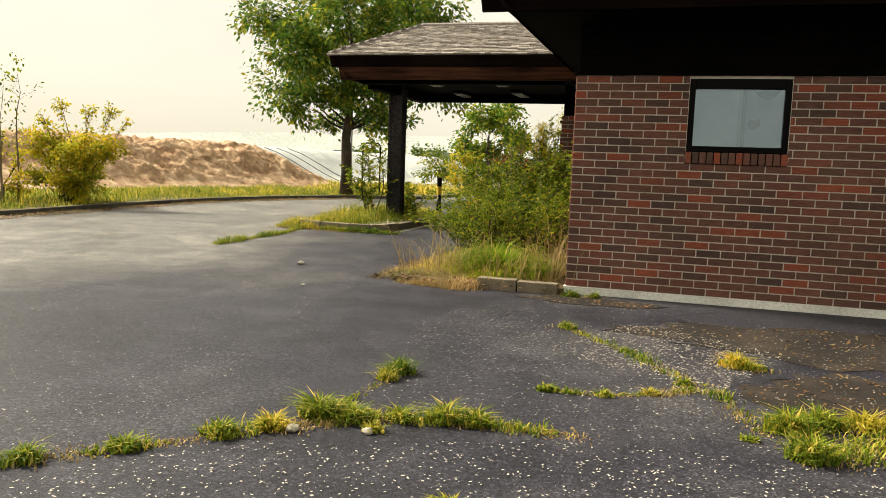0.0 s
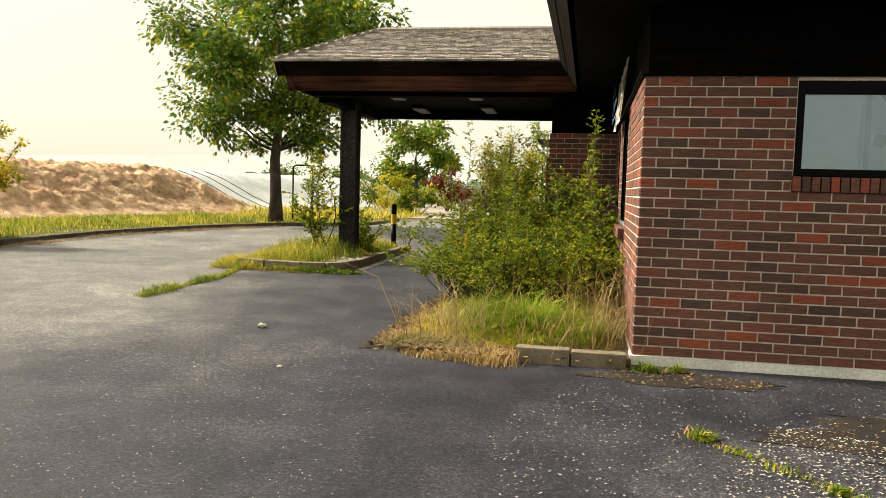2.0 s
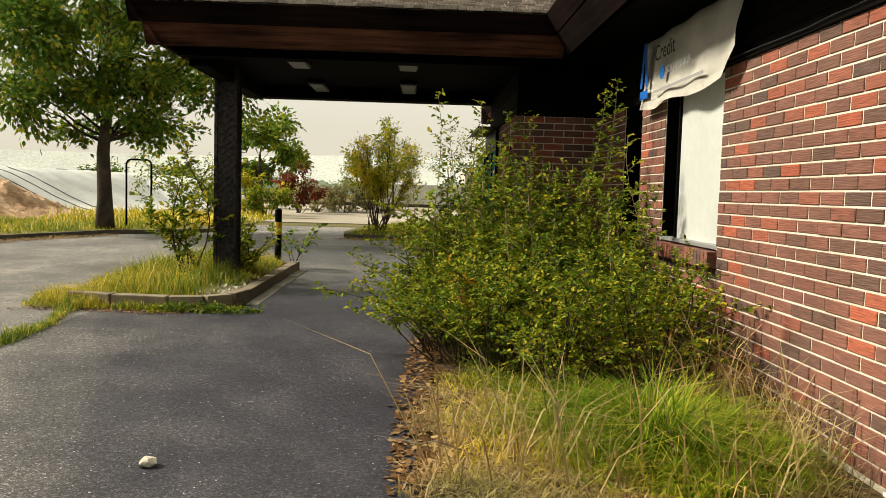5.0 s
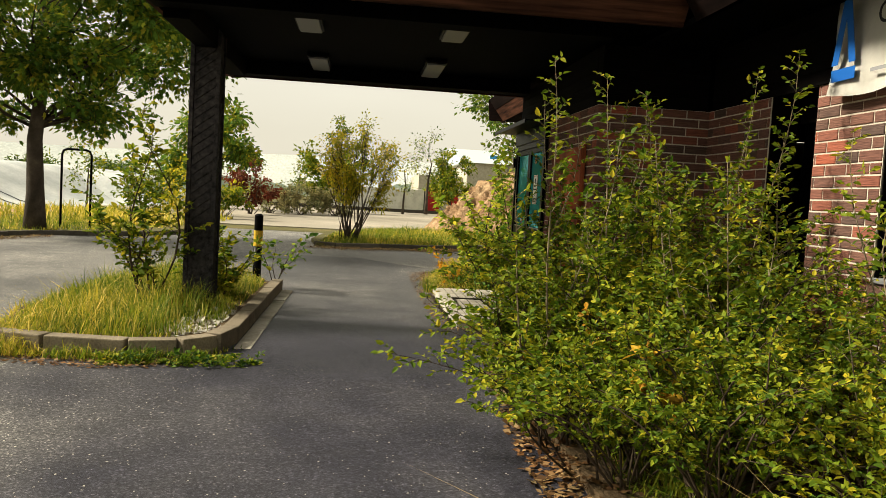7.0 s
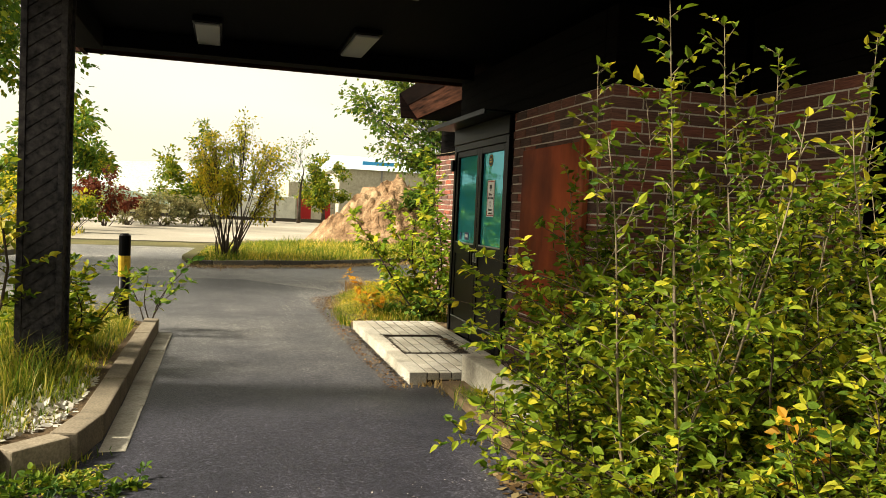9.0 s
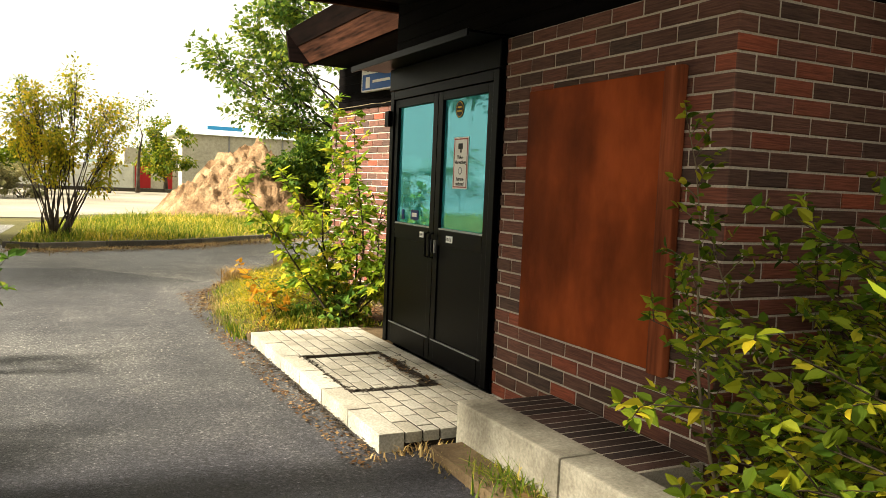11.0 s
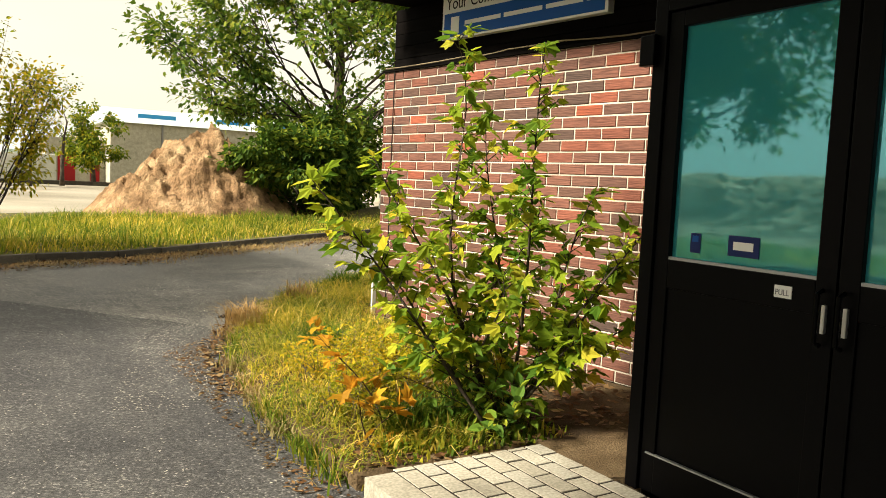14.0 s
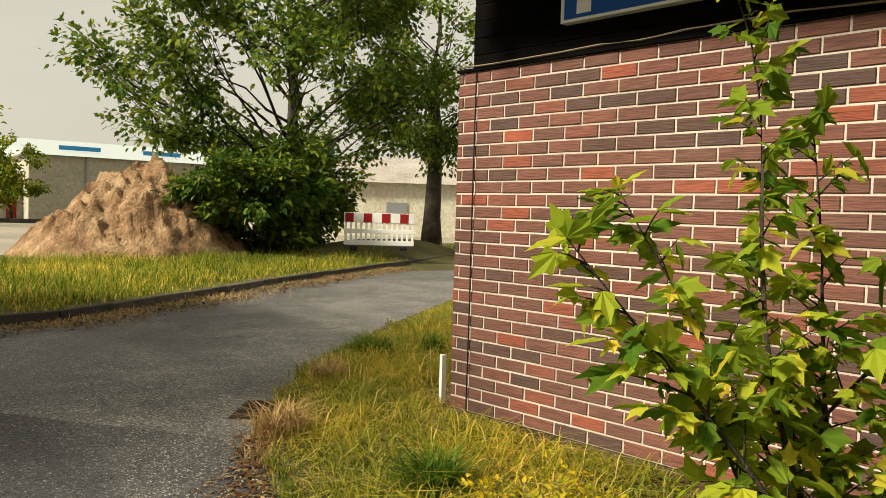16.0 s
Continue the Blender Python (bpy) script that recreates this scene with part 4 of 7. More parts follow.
in_wing(solid("cable", tube([(XD - 0.012, 23.5, ZT + 0.03), (XD - 0.014, 23.5, 1.6), (XD - 0.012, 23.497, 0.8), (XD - 0.013, 23.5, 0.05)], [0.005] * 4, 6), M_CABLE, "thin dark wire running down the brick corner", "cable"))

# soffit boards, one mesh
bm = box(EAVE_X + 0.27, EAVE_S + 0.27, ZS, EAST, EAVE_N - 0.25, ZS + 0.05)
solid("ceiling", bm, M_SOFFIT, "timber soffit of the wide eaves, coloured near black for shade", "soffit", "", "structure")


def slanted_board(p_top, p_bot, along0, along1, axis, thick, inward):
    """An eaves board that leans outwards: section from p_bot to p_top, run along an axis."""
    bm = bmesh.new()
    (u0, v0), (u1, v1) = p_bot, p_top
    sec = [(u0, v0), (u1, v1), (u1 + inward * thick, v1), (u0 + inward * thick, v0)]
    ends = []
    for a in (along0, along1):
        ends.append([bm.verts.new((u, a, v) if axis == "y" else (a, u, v)) for u, v in sec])
    for i in range(4):
        bm.faces.new((ends[0][i], ends[0][(i + 1) % 4], ends[1][(i + 1) % 4], ends[1][i]))
    bm.faces.new(ends[0])
    bm.faces.new(ends[1])
    bmesh.ops.recalc_face_normals(bm, faces=bm.faces)
    return bm


ZM = 3.20
main_roof = thing("roof_main", (EAVE_X, EAVE_S, ZE), "low shingled roof with slanting weathered eaves boards", "roof", "", "structure")
# southern lower board in the dark material: its shaded side is put into colour
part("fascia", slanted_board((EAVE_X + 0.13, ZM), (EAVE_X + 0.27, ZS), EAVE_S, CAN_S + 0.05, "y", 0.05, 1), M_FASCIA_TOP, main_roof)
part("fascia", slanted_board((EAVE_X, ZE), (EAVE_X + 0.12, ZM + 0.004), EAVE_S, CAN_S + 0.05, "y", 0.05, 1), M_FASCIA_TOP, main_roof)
# same board farther north in brown, which carries its sunlit tone
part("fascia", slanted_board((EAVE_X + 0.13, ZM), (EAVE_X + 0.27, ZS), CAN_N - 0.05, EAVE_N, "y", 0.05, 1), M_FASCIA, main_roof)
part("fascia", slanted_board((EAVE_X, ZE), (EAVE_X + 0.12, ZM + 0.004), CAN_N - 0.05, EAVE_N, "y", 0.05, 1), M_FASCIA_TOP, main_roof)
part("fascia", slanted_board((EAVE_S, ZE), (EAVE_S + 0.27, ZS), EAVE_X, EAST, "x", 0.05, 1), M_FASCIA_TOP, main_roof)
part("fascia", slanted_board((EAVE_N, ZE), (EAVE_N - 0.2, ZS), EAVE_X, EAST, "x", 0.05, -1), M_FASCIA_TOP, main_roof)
bm = bmesh.new()
q = [bm.verts.new(p) for p in ((EAVE_X, EAVE_S, ZE), (EAST, EAVE_S, ZE), (EAST, EAVE_N, ZE), (EAVE_X, EAVE_N, ZE), (3.5, 13.0, 5.2), (EAST, 13.0, 5.2), (EAST, 19.4, 5.2), (3.5, 19.4, 5.2))]
for f in ((0, 1, 5, 4), (3, 7, 6, 2), (0, 4, 7, 3), (4, 5, 6, 7), (1, 2, 6, 5), (0, 3, 2, 1)):
    bm.faces.new([q[i] for i in f])
bmesh.ops.recalc_face_normals(bm, faces=bm.faces)
part("slopes", bm, M_SHINGLE_ISLAND, main_roof)

# walls that close the house, out of sight
solid("wall_east", box(EAST - 0.2, YA + 0.25, 0, EAST, YD, ZS), M_INSIDE, "plain rear wall", "wall", "", "structure")
solid("wall_north", box(XD + 0.25, YD - 0.24, 0, EAST - 0.2, YD - 0.01, ZS), M_MORTAR, "plain end wall", "wall", "", "structure")
solid("floor", box(XA + 0.25, YA + 0.25, 0, EAST - 0.2, YD - 0.25, 0.06), M_INSIDE, "dim interior floor", "floor", "", "structure")

# ---- drive-through canopy ----
canopy = thing("canopy_roof", (CAN_W, CAN_S, ZE), "hipped wood-shingle canopy with slanting weathered fascia over the drive", "roof", "", "structure")
part("fascia", slanted_board((CAN_S + 0.13, ZM), (CAN_S + 0.27, ZS), CAN_W + 0.14, EAVE_X + 0.25, "x", 0.05, 1), M_FASCIA, canopy, "weathered red-brown lower board")
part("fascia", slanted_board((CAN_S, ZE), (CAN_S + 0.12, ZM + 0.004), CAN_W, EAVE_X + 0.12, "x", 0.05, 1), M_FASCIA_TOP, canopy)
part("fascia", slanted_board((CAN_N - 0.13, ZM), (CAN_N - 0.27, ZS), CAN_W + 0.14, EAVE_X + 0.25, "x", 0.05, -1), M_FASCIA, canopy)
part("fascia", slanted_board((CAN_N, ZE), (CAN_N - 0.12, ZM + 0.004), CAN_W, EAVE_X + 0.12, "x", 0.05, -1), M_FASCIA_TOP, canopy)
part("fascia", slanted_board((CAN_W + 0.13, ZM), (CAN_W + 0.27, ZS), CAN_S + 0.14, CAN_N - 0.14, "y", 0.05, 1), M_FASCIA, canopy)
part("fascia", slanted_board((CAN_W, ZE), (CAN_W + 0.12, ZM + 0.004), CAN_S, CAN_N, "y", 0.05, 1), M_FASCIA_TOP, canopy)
solid("ceiling_canopy", box(CAN_W + 0.3, CAN_S + 0.3, ZS + 0.12, EAVE_X + 0.28, CAN_N - 0.3, ZS + 0.16), M_SOFFIT, "board ceiling under the canopy, coloured near black for shade", "ceiling", "", "structure")
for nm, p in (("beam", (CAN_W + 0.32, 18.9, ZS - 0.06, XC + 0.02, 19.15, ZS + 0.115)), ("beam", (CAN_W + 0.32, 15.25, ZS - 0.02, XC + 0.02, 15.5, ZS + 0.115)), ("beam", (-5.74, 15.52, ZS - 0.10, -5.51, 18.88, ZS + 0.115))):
    solid(nm, box(*p, 0.008), M_SOFFIT, "heavy timber beam under the canopy, coloured near black for shade", "beam", "canopy beams")
RZ, RY0, RX0 = 4.42, 17.25, -5.15
hip = bmesh.new()
q = [hip.verts.new(p) for p in ((CAN_W, CAN_S, ZE), (2.2, CAN_S, ZE), (2.2, CAN_N, ZE), (CAN_W, CAN_N, ZE), (RX0, RY0, RZ), (2.2, RY0, RZ))]
for f in ((0, 1, 5, 4), (3, 4, 5, 2), (0, 4, 3), (0, 3, 2, 1), (1, 2, 5)):
    hip.faces.new([q[i] for i in f])
bmesh.ops.recalc_face_normals(hip, faces=hip.faces)
part("roof_deck", hip, M_SHINGLE_ISLAND, canopy)

# ceiling lamps
def ceiling_lamp(x, y):
    root = thing("ceiling_lamp", (x, y, ZS + 0.07), "unlit white ceiling lamp under the canopy", "lamp", "canopy lamps")
    z1 = ZS + 0.119
    part("housing", box(x - 0.13, y - 0.54, z1 - 0.05, x + 0.13, y + 0.54, z1, 0.008), M_BLACK_METAL, root)
    part("cover", box(x - 0.11, y - 0.51, z1 - 0.075, x + 0.11, y + 0.51, z1 - 0.051, 0.012), M_LAMP, root, "milky white cover")
    return root


lamp = ceiling_lamp(-4.51, 15.93)
for x, y in ((-3.09, 15.86), (-4.53, 18.5), (-3.11, 18.3)):
    copy_thing(lamp, Matrix.Translation((x, y, ZS + 0.07)))

# post clad with diagonal boards
PX0, PX1, PY0, PY1 = -5.76, -5.49, 16.9, 17.17


def clip_poly(poly, inside_fn, cut_fn):
    out = []
    for i, p in enumerate(poly):
        q0 = poly[i - 1]
        a, b = inside_fn(q0), inside_fn(p)
        if a != b:
            out.append(cut_fn(q0, p))
        if b:
            out.append(p)
    return out


def clip_box(poly, u0, u1, v0, v1):
    for k, lim, sign in ((0, u0, 1), (0, u1, -1), (1, v0, 1), (1, v1, -1)):
        def ins(p):
            return sign * (p[k] - lim) >= -1e-9

        def cut(a, b):
            f = (lim - a[k]) / (b[k] - a[k])
            return (a[0] + (b[0] - a[0]) * f, a[1] + (b[1] - a[1]) * f)
        poly = clip_poly(poly, ins, cut)
        if not poly:
            break
    return poly


post = thing("canopy_post", ((PX0 + PX1) / 2, (PY0 + PY1) / 2, 0.1), "square post clad in charred diagonal boards", "post")
part("core", box(PX0 + 0.015, PY0 + 0.015, 0.0, PX1 - 0.015, PY1 - 0.015, ZS + 0.1), M_POST, post)
W = PX1 - PX0
bw = 0.098
for face in range(4):
    k = -6
    while k * bw < 3.4:
        v = 0.1 + k * bw
        st = [(-0.05, v), (W + 0.05, v + (W + 0.1) * 0.75), (W + 0.05, v + (W + 0.1) * 0.75 + bw - 0.014), (-0.05, v + bw - 0.014)]
        if face in (1, 3):
            st = [(W - u, w) for u, w in st]
        poly = clip_box(st, 0.024, W - 0.024, 0.05, ZS + 0.05)
        k += 1
        if len(poly) < 3:
            continue
        bm = bmesh.new()
        rings = []
        for dep in (0.0, 0.02):
            ring = []
            for u, w in poly:
                if face == 0:
                    ring.append(bm.verts.new((PX0 + u, PY0 + dep - 0.004, w)))
                elif face == 1:
                    ring.append(bm.verts.new((PX1 - dep + 0.004, PY0 + u, w)))
                elif face == 2:
                    ring.append(bm.verts.new((PX0 + u, PY1 - dep + 0.004, w)))
                else:
                    ring.append(bm.verts.new((PX0 + dep - 0.004, PY0 + u, w)))
            rings.append(ring)
        bm.faces.new(rings[0])
        bm.faces.new(rings[1])
        m = len(poly)
        for i in range(m):
            bm.faces.new((rings[0][i], rings[0][(i + 1) % m], rings[1][(i + 1) % m], rings[1][i]))
        bmesh.ops.recalc_face_normals(bm, faces=bm.faces)
        part("board", bm, M_POST, post)
for x, y in ((PX0, PY0), (PX1, PY0), (PX0, PY1), (PX1, PY1)):
    part("corner_trim", box(x - 0.022, y - 0.022, 0.02, x + 0.022, y + 0.022, ZS + 0.06, 0.004), M_POST, post)

# bollard
bol = thing("bollard", (-5.33, 19.45, 0.1), "black steel bollard with a worn yellow band", "bollard")
part("pipe", tube([(-5.33, 19.45, 0), (-5.33, 19.45, 0.62)], [0.06, 0.06], 16), M_BLACK_METAL, bol, "", True)
part("band", tube([(-5.33, 19.45, 0.621), (-5.33, 19.45, 0.84)], [0.062, 0.062], 16), M_YELLOW, bol, "chipped yellow band")
part("cap", tube([(-5.33, 19.45, 0.841), (-5.33, 19.45, 1.05), (-5.33, 19.45, 1.075)], [0.06, 0.06, 0.035], 16), M_BLACK_METAL, bol)

# ---- entrance pad ----
PADX0, PADX1, PADY0, PADY1, PADZ = -2.80, XC, 16.88, 19.92, 0.10
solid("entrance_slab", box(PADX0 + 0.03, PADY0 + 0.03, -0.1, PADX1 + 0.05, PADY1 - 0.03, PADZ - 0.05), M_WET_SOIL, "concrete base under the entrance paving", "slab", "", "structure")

# planter edge of concrete with a brick coping
planter = thing("planter_wall", (-2.25, 15.0, 0), "low concrete planter wall with dark brick coping", "planter")
for i in range(4):
    y1 = 16.83 - i * 0.98
    part("block", box(-2.36, y1 - 0.97, -0.1, -2.14, y1, 0.27, 0.015), M_CONCRETE, planter)
part("fill", box(-2.138, 15.6, 0.0, XC - 0.016, 16.8, 0.2595), M_MORTAR, planter)
for i in range(15):
    y0 = 15.62 + i * 0.079
    part("brick", box(-2.13, y0, 0.19, XC - 0.018, y0 + 0.068, 0.262, 0.004), M_COPING, planter)

# ---- double door ----
DY0, DY1, DZ0, DZ1 = 17.53, 19.33, PADZ, 2.22
door = thing("double_door", (XC, (DY0 + DY1) / 2, DZ0), "black aluminium double door with tinted glass uppers, closed", "door")
FX0, FX1 = XC - 0.04, XC + 0.06
for nm, p in (("frame_jamb", (FX0, DY0, DZ0, FX1, DY0 + 0.07, DZ1)), ("frame_jamb", (FX0, DY1 - 0.07, DZ0, FX1, DY1, DZ1)), ("frame_head", (FX0, DY0 + 0.071, DZ1 - 0.07, FX1, DY1 - 0.071, DZ1))):
    part(nm, box(*p, 0.004), M_BLACK_METAL, door)
DM = (DY0 + DY1) / 2 + 0.0
for y0, y1, inner in ((DY0 + 0.075, DM - 0.004, 1), (DM + 0.004, DY1 - 0.075, -1)):
    lf = part("leaf", box(FX0 + 0.012, y0, DZ0 + 0.008, FX1 - 0.02, y0 + 0.075, DZ1 - 0.075, 0.004), M_BLACK_METAL, door, "black door leaf")
    part("stile", box(FX0 + 0.012, y1 - 0.075, DZ0 + 0.008, FX1 - 0.02, y1, DZ1 - 0.075, 0.004), M_BLACK_METAL, lf)
    part("top_rail", box(FX0 + 0.012, y0 + 0.076, DZ1 - 0.14, FX1 - 0.02, y1 - 0.076, DZ1 - 0.075, 0.004), M_BLACK_METAL, lf)
    part("mid_rail", box(FX0 + 0.012, y0 + 0.076, 1.0, FX1 - 0.02, y1 - 0.076, 1.12, 0.004), M_BLACK_METAL, lf)
    part("lower_panel", box(FX0 + 0.022, y0 + 0.076, 0.28, FX1 - 0.03, y1 - 0.076, 0.999), M_BLACK_METAL, lf)
    part("kick_rail", box(FX0 + 0.008, y0 + 0.076, DZ0 + 0.008, FX1 - 0.02, y1 - 0.076, 0.275, 0.004), M_BLACK_METAL, lf)
    part("scuffed_strip", box(FX0 + 0.003, y0 + 0.03, 0.276, FX0 + 0.02, y1 - 0.03, 0.283), M_SCUFF, lf, "scraped metal edge")
    part("glazing_bead", box(FX0 + 0.014, y0 + 0.076, 1.121, FX0 + 0.03, y1 - 0.076, 1.133), M_SCUFF, lf)
    pane = part("glass", box(FX0 + 0.036, y0 + 0.07, 1.115, FX0 + 0.042, y1 - 0.07, DZ1 - 0.135), M_GLASS, lf, "tinted teal glass")
    pane.visible_shadow = False
    hy = y1 - 0.035 if inner == 1 else y0 + 0.035
    part("handle", tube([(FX0 - 0.004, hy, 0.9), (FX0 - 0.035, hy, 0.91), (FX0 - 0.035, hy, 1.08), (FX0 - 0.004, hy, 1.09)], [0.009] * 4, 8), M_BLACK_METAL, lf)
    part("latch", box(FX0 - 0.002, hy - 0.012, 0.94, FX0 + 0.014, hy + 0.004, 1.04, 0.003), M_STEEL, lf, "worn steel latch plate")
part("hinge", box(FX0 - 0.03, DY1 - 0.03, 1.93, FX0 + 0.01, DY1 + 0.05, 2.06, 0.006), M_BLACK_METAL, door)
# blinds behind the glass
blind = thing("window_blind", (XC + 0.16, DM, 1.1), "closed teal-tinted slatted blind behind the door glass", "blind")
for i in range(44):
    z = 1.02 + i * 0.026
    bm = box(XC + 0.15, DY0 + 0.1, z, XC + 0.152, DY1 - 0.1, z + 0.024)
    bm.transform(Matrix.Translation((XC + 0.15, 0, z)) @ pose(0, 0, 0, 0, 25, 0) @ Matrix.Translation((-XC - 0.15, 0, -z)))
    part("slat", bm, M_BLIND, blind)
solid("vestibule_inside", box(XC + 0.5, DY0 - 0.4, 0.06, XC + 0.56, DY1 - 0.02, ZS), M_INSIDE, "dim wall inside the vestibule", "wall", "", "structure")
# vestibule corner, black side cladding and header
solid("vestibule_side", box(XC + 0.062, DY1 - 0.06, 0.0, XD + 0.75, DY1 - 0.004, ZS - 0.004), M_DARK_WOOD, "dark boarded side of the vestibule, its shade put into the colour", "wall", "", "structure")
solid("door_header", box(XC - 0.05, DY0 - 0.02, DZ1 + 0.004, XC + 0.024, DY1 + 0.003, 2.405, 0.006), M_BLACK_METAL, "black panel above the door", "trim", "", "structure")
hood = thing("door_hood", (XC, DM, 2.42), "thin black sheet-metal hood over the door", "hood")
part("sheet", box(XC - 0.30, DY0 - 0.05, 2.412, XC + 0.02, DY1 + 0.25, 2.428, 0.003), M_BLACK_METAL, hood)
part("lip", box(XC - 0.315, DY0 - 0.05, 2.385, XC - 0.301, DY1 + 0.25, 2.432, 0.002), M_BLACK_METAL, hood)
solid("corner_bead", box(XC - 0.006, 17.505, ZB, XC + 0.02, 17.527, 2.40), M_BLACK_METAL, "thin black edge trim beside the door", "trim", "", "structure")

# things stuck on the door glass
GX = FX0 + 0.033
notice = thing("warning_notice", (GX, 18.1, 1.43), "white video surveillance notice with a red border on the glass", "notice")
ny0, ny1, nz0, nz1 = 17.965, 18.185, 1.43, 1.80
part("sheet", box(GX - 0.001, ny0, nz0, GX + 0.001, ny1, nz1), M_WHITE, notice)
for p in ((ny0 + 0.008, ny0 + 0.016, nz0 + 0.01, nz1 - 0.01), (ny1 - 0.016, ny1 - 0.008, nz0 + 0.01, nz1 - 0.01), (ny0 + 0.017, ny1 - 0.017, nz0 + 0.01, nz0 + 0.018), (ny0 + 0.017, ny1 - 0.017, nz1 - 0.018, nz1 - 0.01)):
    part("border", box(GX - 0.0026, p[0], p[2], GX - 0.0012, p[1], p[3]), M_RED, notice, "red border line")
letters("Video-", 0.04, M_INK, notice, on_west_wall(GX - 0.002, ny1 - 0.06, 1.645), fit=0.09)
letters("überwachung", 0.036, M_INK, notice, on_west_wall(GX - 0.002, ny1 - 0.03, 1.61), fit=0.16)
letters("Betreten", 0.036, M_INK, notice, on_west_wall(GX - 0.002, ny1 - 0.055, 1.49), fit=0.11)
letters("verboten!", 0.036, M_INK, notice, on_west_wall(GX - 0.002, ny1 - 0.05, 1.455), fit=0.12)
bm = box(GX - 0.0026, ny0 + 0.085, 1.715, GX - 0.0012, ny0 + 0.15, 1.755)
part("camera_symbol", bm, M_INK, notice)
part("camera_symbol", box(GX - 0.0026, ny0 + 0.10, 1.69, GX - 0.0012, ny0 + 0.12, 1.714), M_INK, notice)


def disc(x, y, z, r, t, n=28):
    bm = bmesh.new()
    bmesh.ops.create_cone(bm, cap_ends=True, segments=n, radius1=r, radius2=r, depth=t)
    bm.transform(Matrix.Translation((x, y, z)) @ pose(0, 0, 0, 0, 90, 0))
    return bm


part("hand_symbol", disc(GX - 0.0019, (ny0 + ny1) / 2, 1.56, 0.027, 0.0014), M_GREY_INK, notice)
part("hand_symbol_centre", disc(GX - 0.0028, (ny0 + ny1) / 2, 1.56, 0.019, 0.0008), M_WHITE, notice)
dec = thing("round_decal", (GX, 18.12, 2.0), "round black decal with a yellow ring on the glass", "decal")
part("disc", disc(GX, 18.12, 2.0, 0.062, 0.002), M_INK, dec)
part("ring", disc(GX - 0.0015, 18.12, 2.0, 0.056, 0.0008), M_YELLOW, dec)
part("centre", disc(GX - 0.0026, 18.12, 2.0, 0.050, 0.0008), M_INK, dec)
part("writing", box(GX - 0.0036, 18.09, 2.008, GX - 0.0031, 18.15, 2.02), M_YELLOW, dec)
part("writing", box(GX - 0.0036, 18.085, 1.98, GX - 0.0031, 18.155, 1.993), M_YELLOW, dec)
dec = thing("blue_decal", (GX, 18.83, 1.2), "dark blue rectangular decal with white marking on the glass", "decal")
part("sheet", box(GX - 0.001, 18.76, 1.165, GX + 0.001, 18.90, 1.245), M_BLUE_DARK, dec)
part("marking", box(GX - 0.0026, 18.785, 1.19, GX - 0.0012, 18.875, 1.222), M_WHITE, dec)
dec = thing("blue_decal", (GX, 19.06, 1.2), "small dark blue shield decal on the glass", "decal")
part("sheet", box(GX - 0.001, 19.035, 1.16, GX + 0.001, 19.085, 1.24), M_BLUE_DARK, dec)
part("marking", box(GX - 0.0026, 19.045, 1.205, GX - 0.0012, 19.075, 1.23), M_BLUE, dec)
plate = thing("pull_plate", (FX0, 18.15, 1.06), "small off-white pull plate on the door rail", "plate")
part("plate", box(FX0 + 0.006, 18.105, 1.035, FX0 + 0.0115, 18.205, 1.085, 0.002), M_WHITE, plate)
letters("PULL", 0.036, M_GREY_INK, plate, on_west_wall(FX0 + 0.0052, 18.195, 1.047), fit=0.078)
plate = thing("pull_plate", (FX0, 18.63, 1.06), "small off-white pull plate on the door rail", "plate")
part("plate", box(FX0 + 0.006, 18.595, 1.04, FX0 + 0.0115, 18.665, 1.085, 0.002), M_WHITE, plate)
letters("PULL", 0.03, M_GREY_INK, plate, on_west_wall(FX0 + 0.0052, 18.66, 1.05), fit=0.055)

# red-brown boarded panel beside the door
panel = thing("boarded_panel", (XC, 16.54, 0.6), "red-brown painted plywood panel screwed over a wall opening", "panel")
part("board", box(XC - 0.035, 15.98, 0.60, XC - 0.009, 17.165, 2.035, 0.004), M_RUST, panel)
part("side_trim", box(XC - 0.055, 15.86, 0.585, XC - 0.009, 15.975, 2.05, 0.01), M_RUST_TRIM, panel, "worn red-brown side batten")

# ---- blue and white sign on the frieze ----
SX = XD - 0.02
sign = thing("wall_sign", (SX, 21.65, 2.53), "blue and white sign board on the dark frieze", "sign")
sign.matrix_basis = WING @ Matrix.Translation((SX, 21.887, 2.615)) @ Matrix.Diagonal((1, 0.94, 0.9, 1))
part("board", box(SX - 0.02, 20.68, 2.525, SX + 0.045, 22.6, 2.925, 0.003), M_WHITE, sign)
part("blue_field", box(SX - 0.0235, 20.71, 2.545, SX - 0.0205, 22.57, 2.762), M_BLUE, sign, "blue lower field")
letters("Your Community Credit Union", 0.16, M_INK, sign, on_west_wall(SX - 0.0215, 22.55, 2.80), fit=1.8)
part("emblem", box(SX - 0.026, 22.36, 2.57, SX - 0.0238, 22.47, 2.725), M_WHITE, sign, "pale emblem")
for i, (u, wd) in enumerate(((22.28, 0.46), (21.78, 0.44), (21.30, 0.38), (20.88, 0.14))):
    part("name_bar", box(SX - 0.026, u - wd, 2.635, SX - 0.0238, u, 2.672), M_WHITE, sign, "white lettering bar")

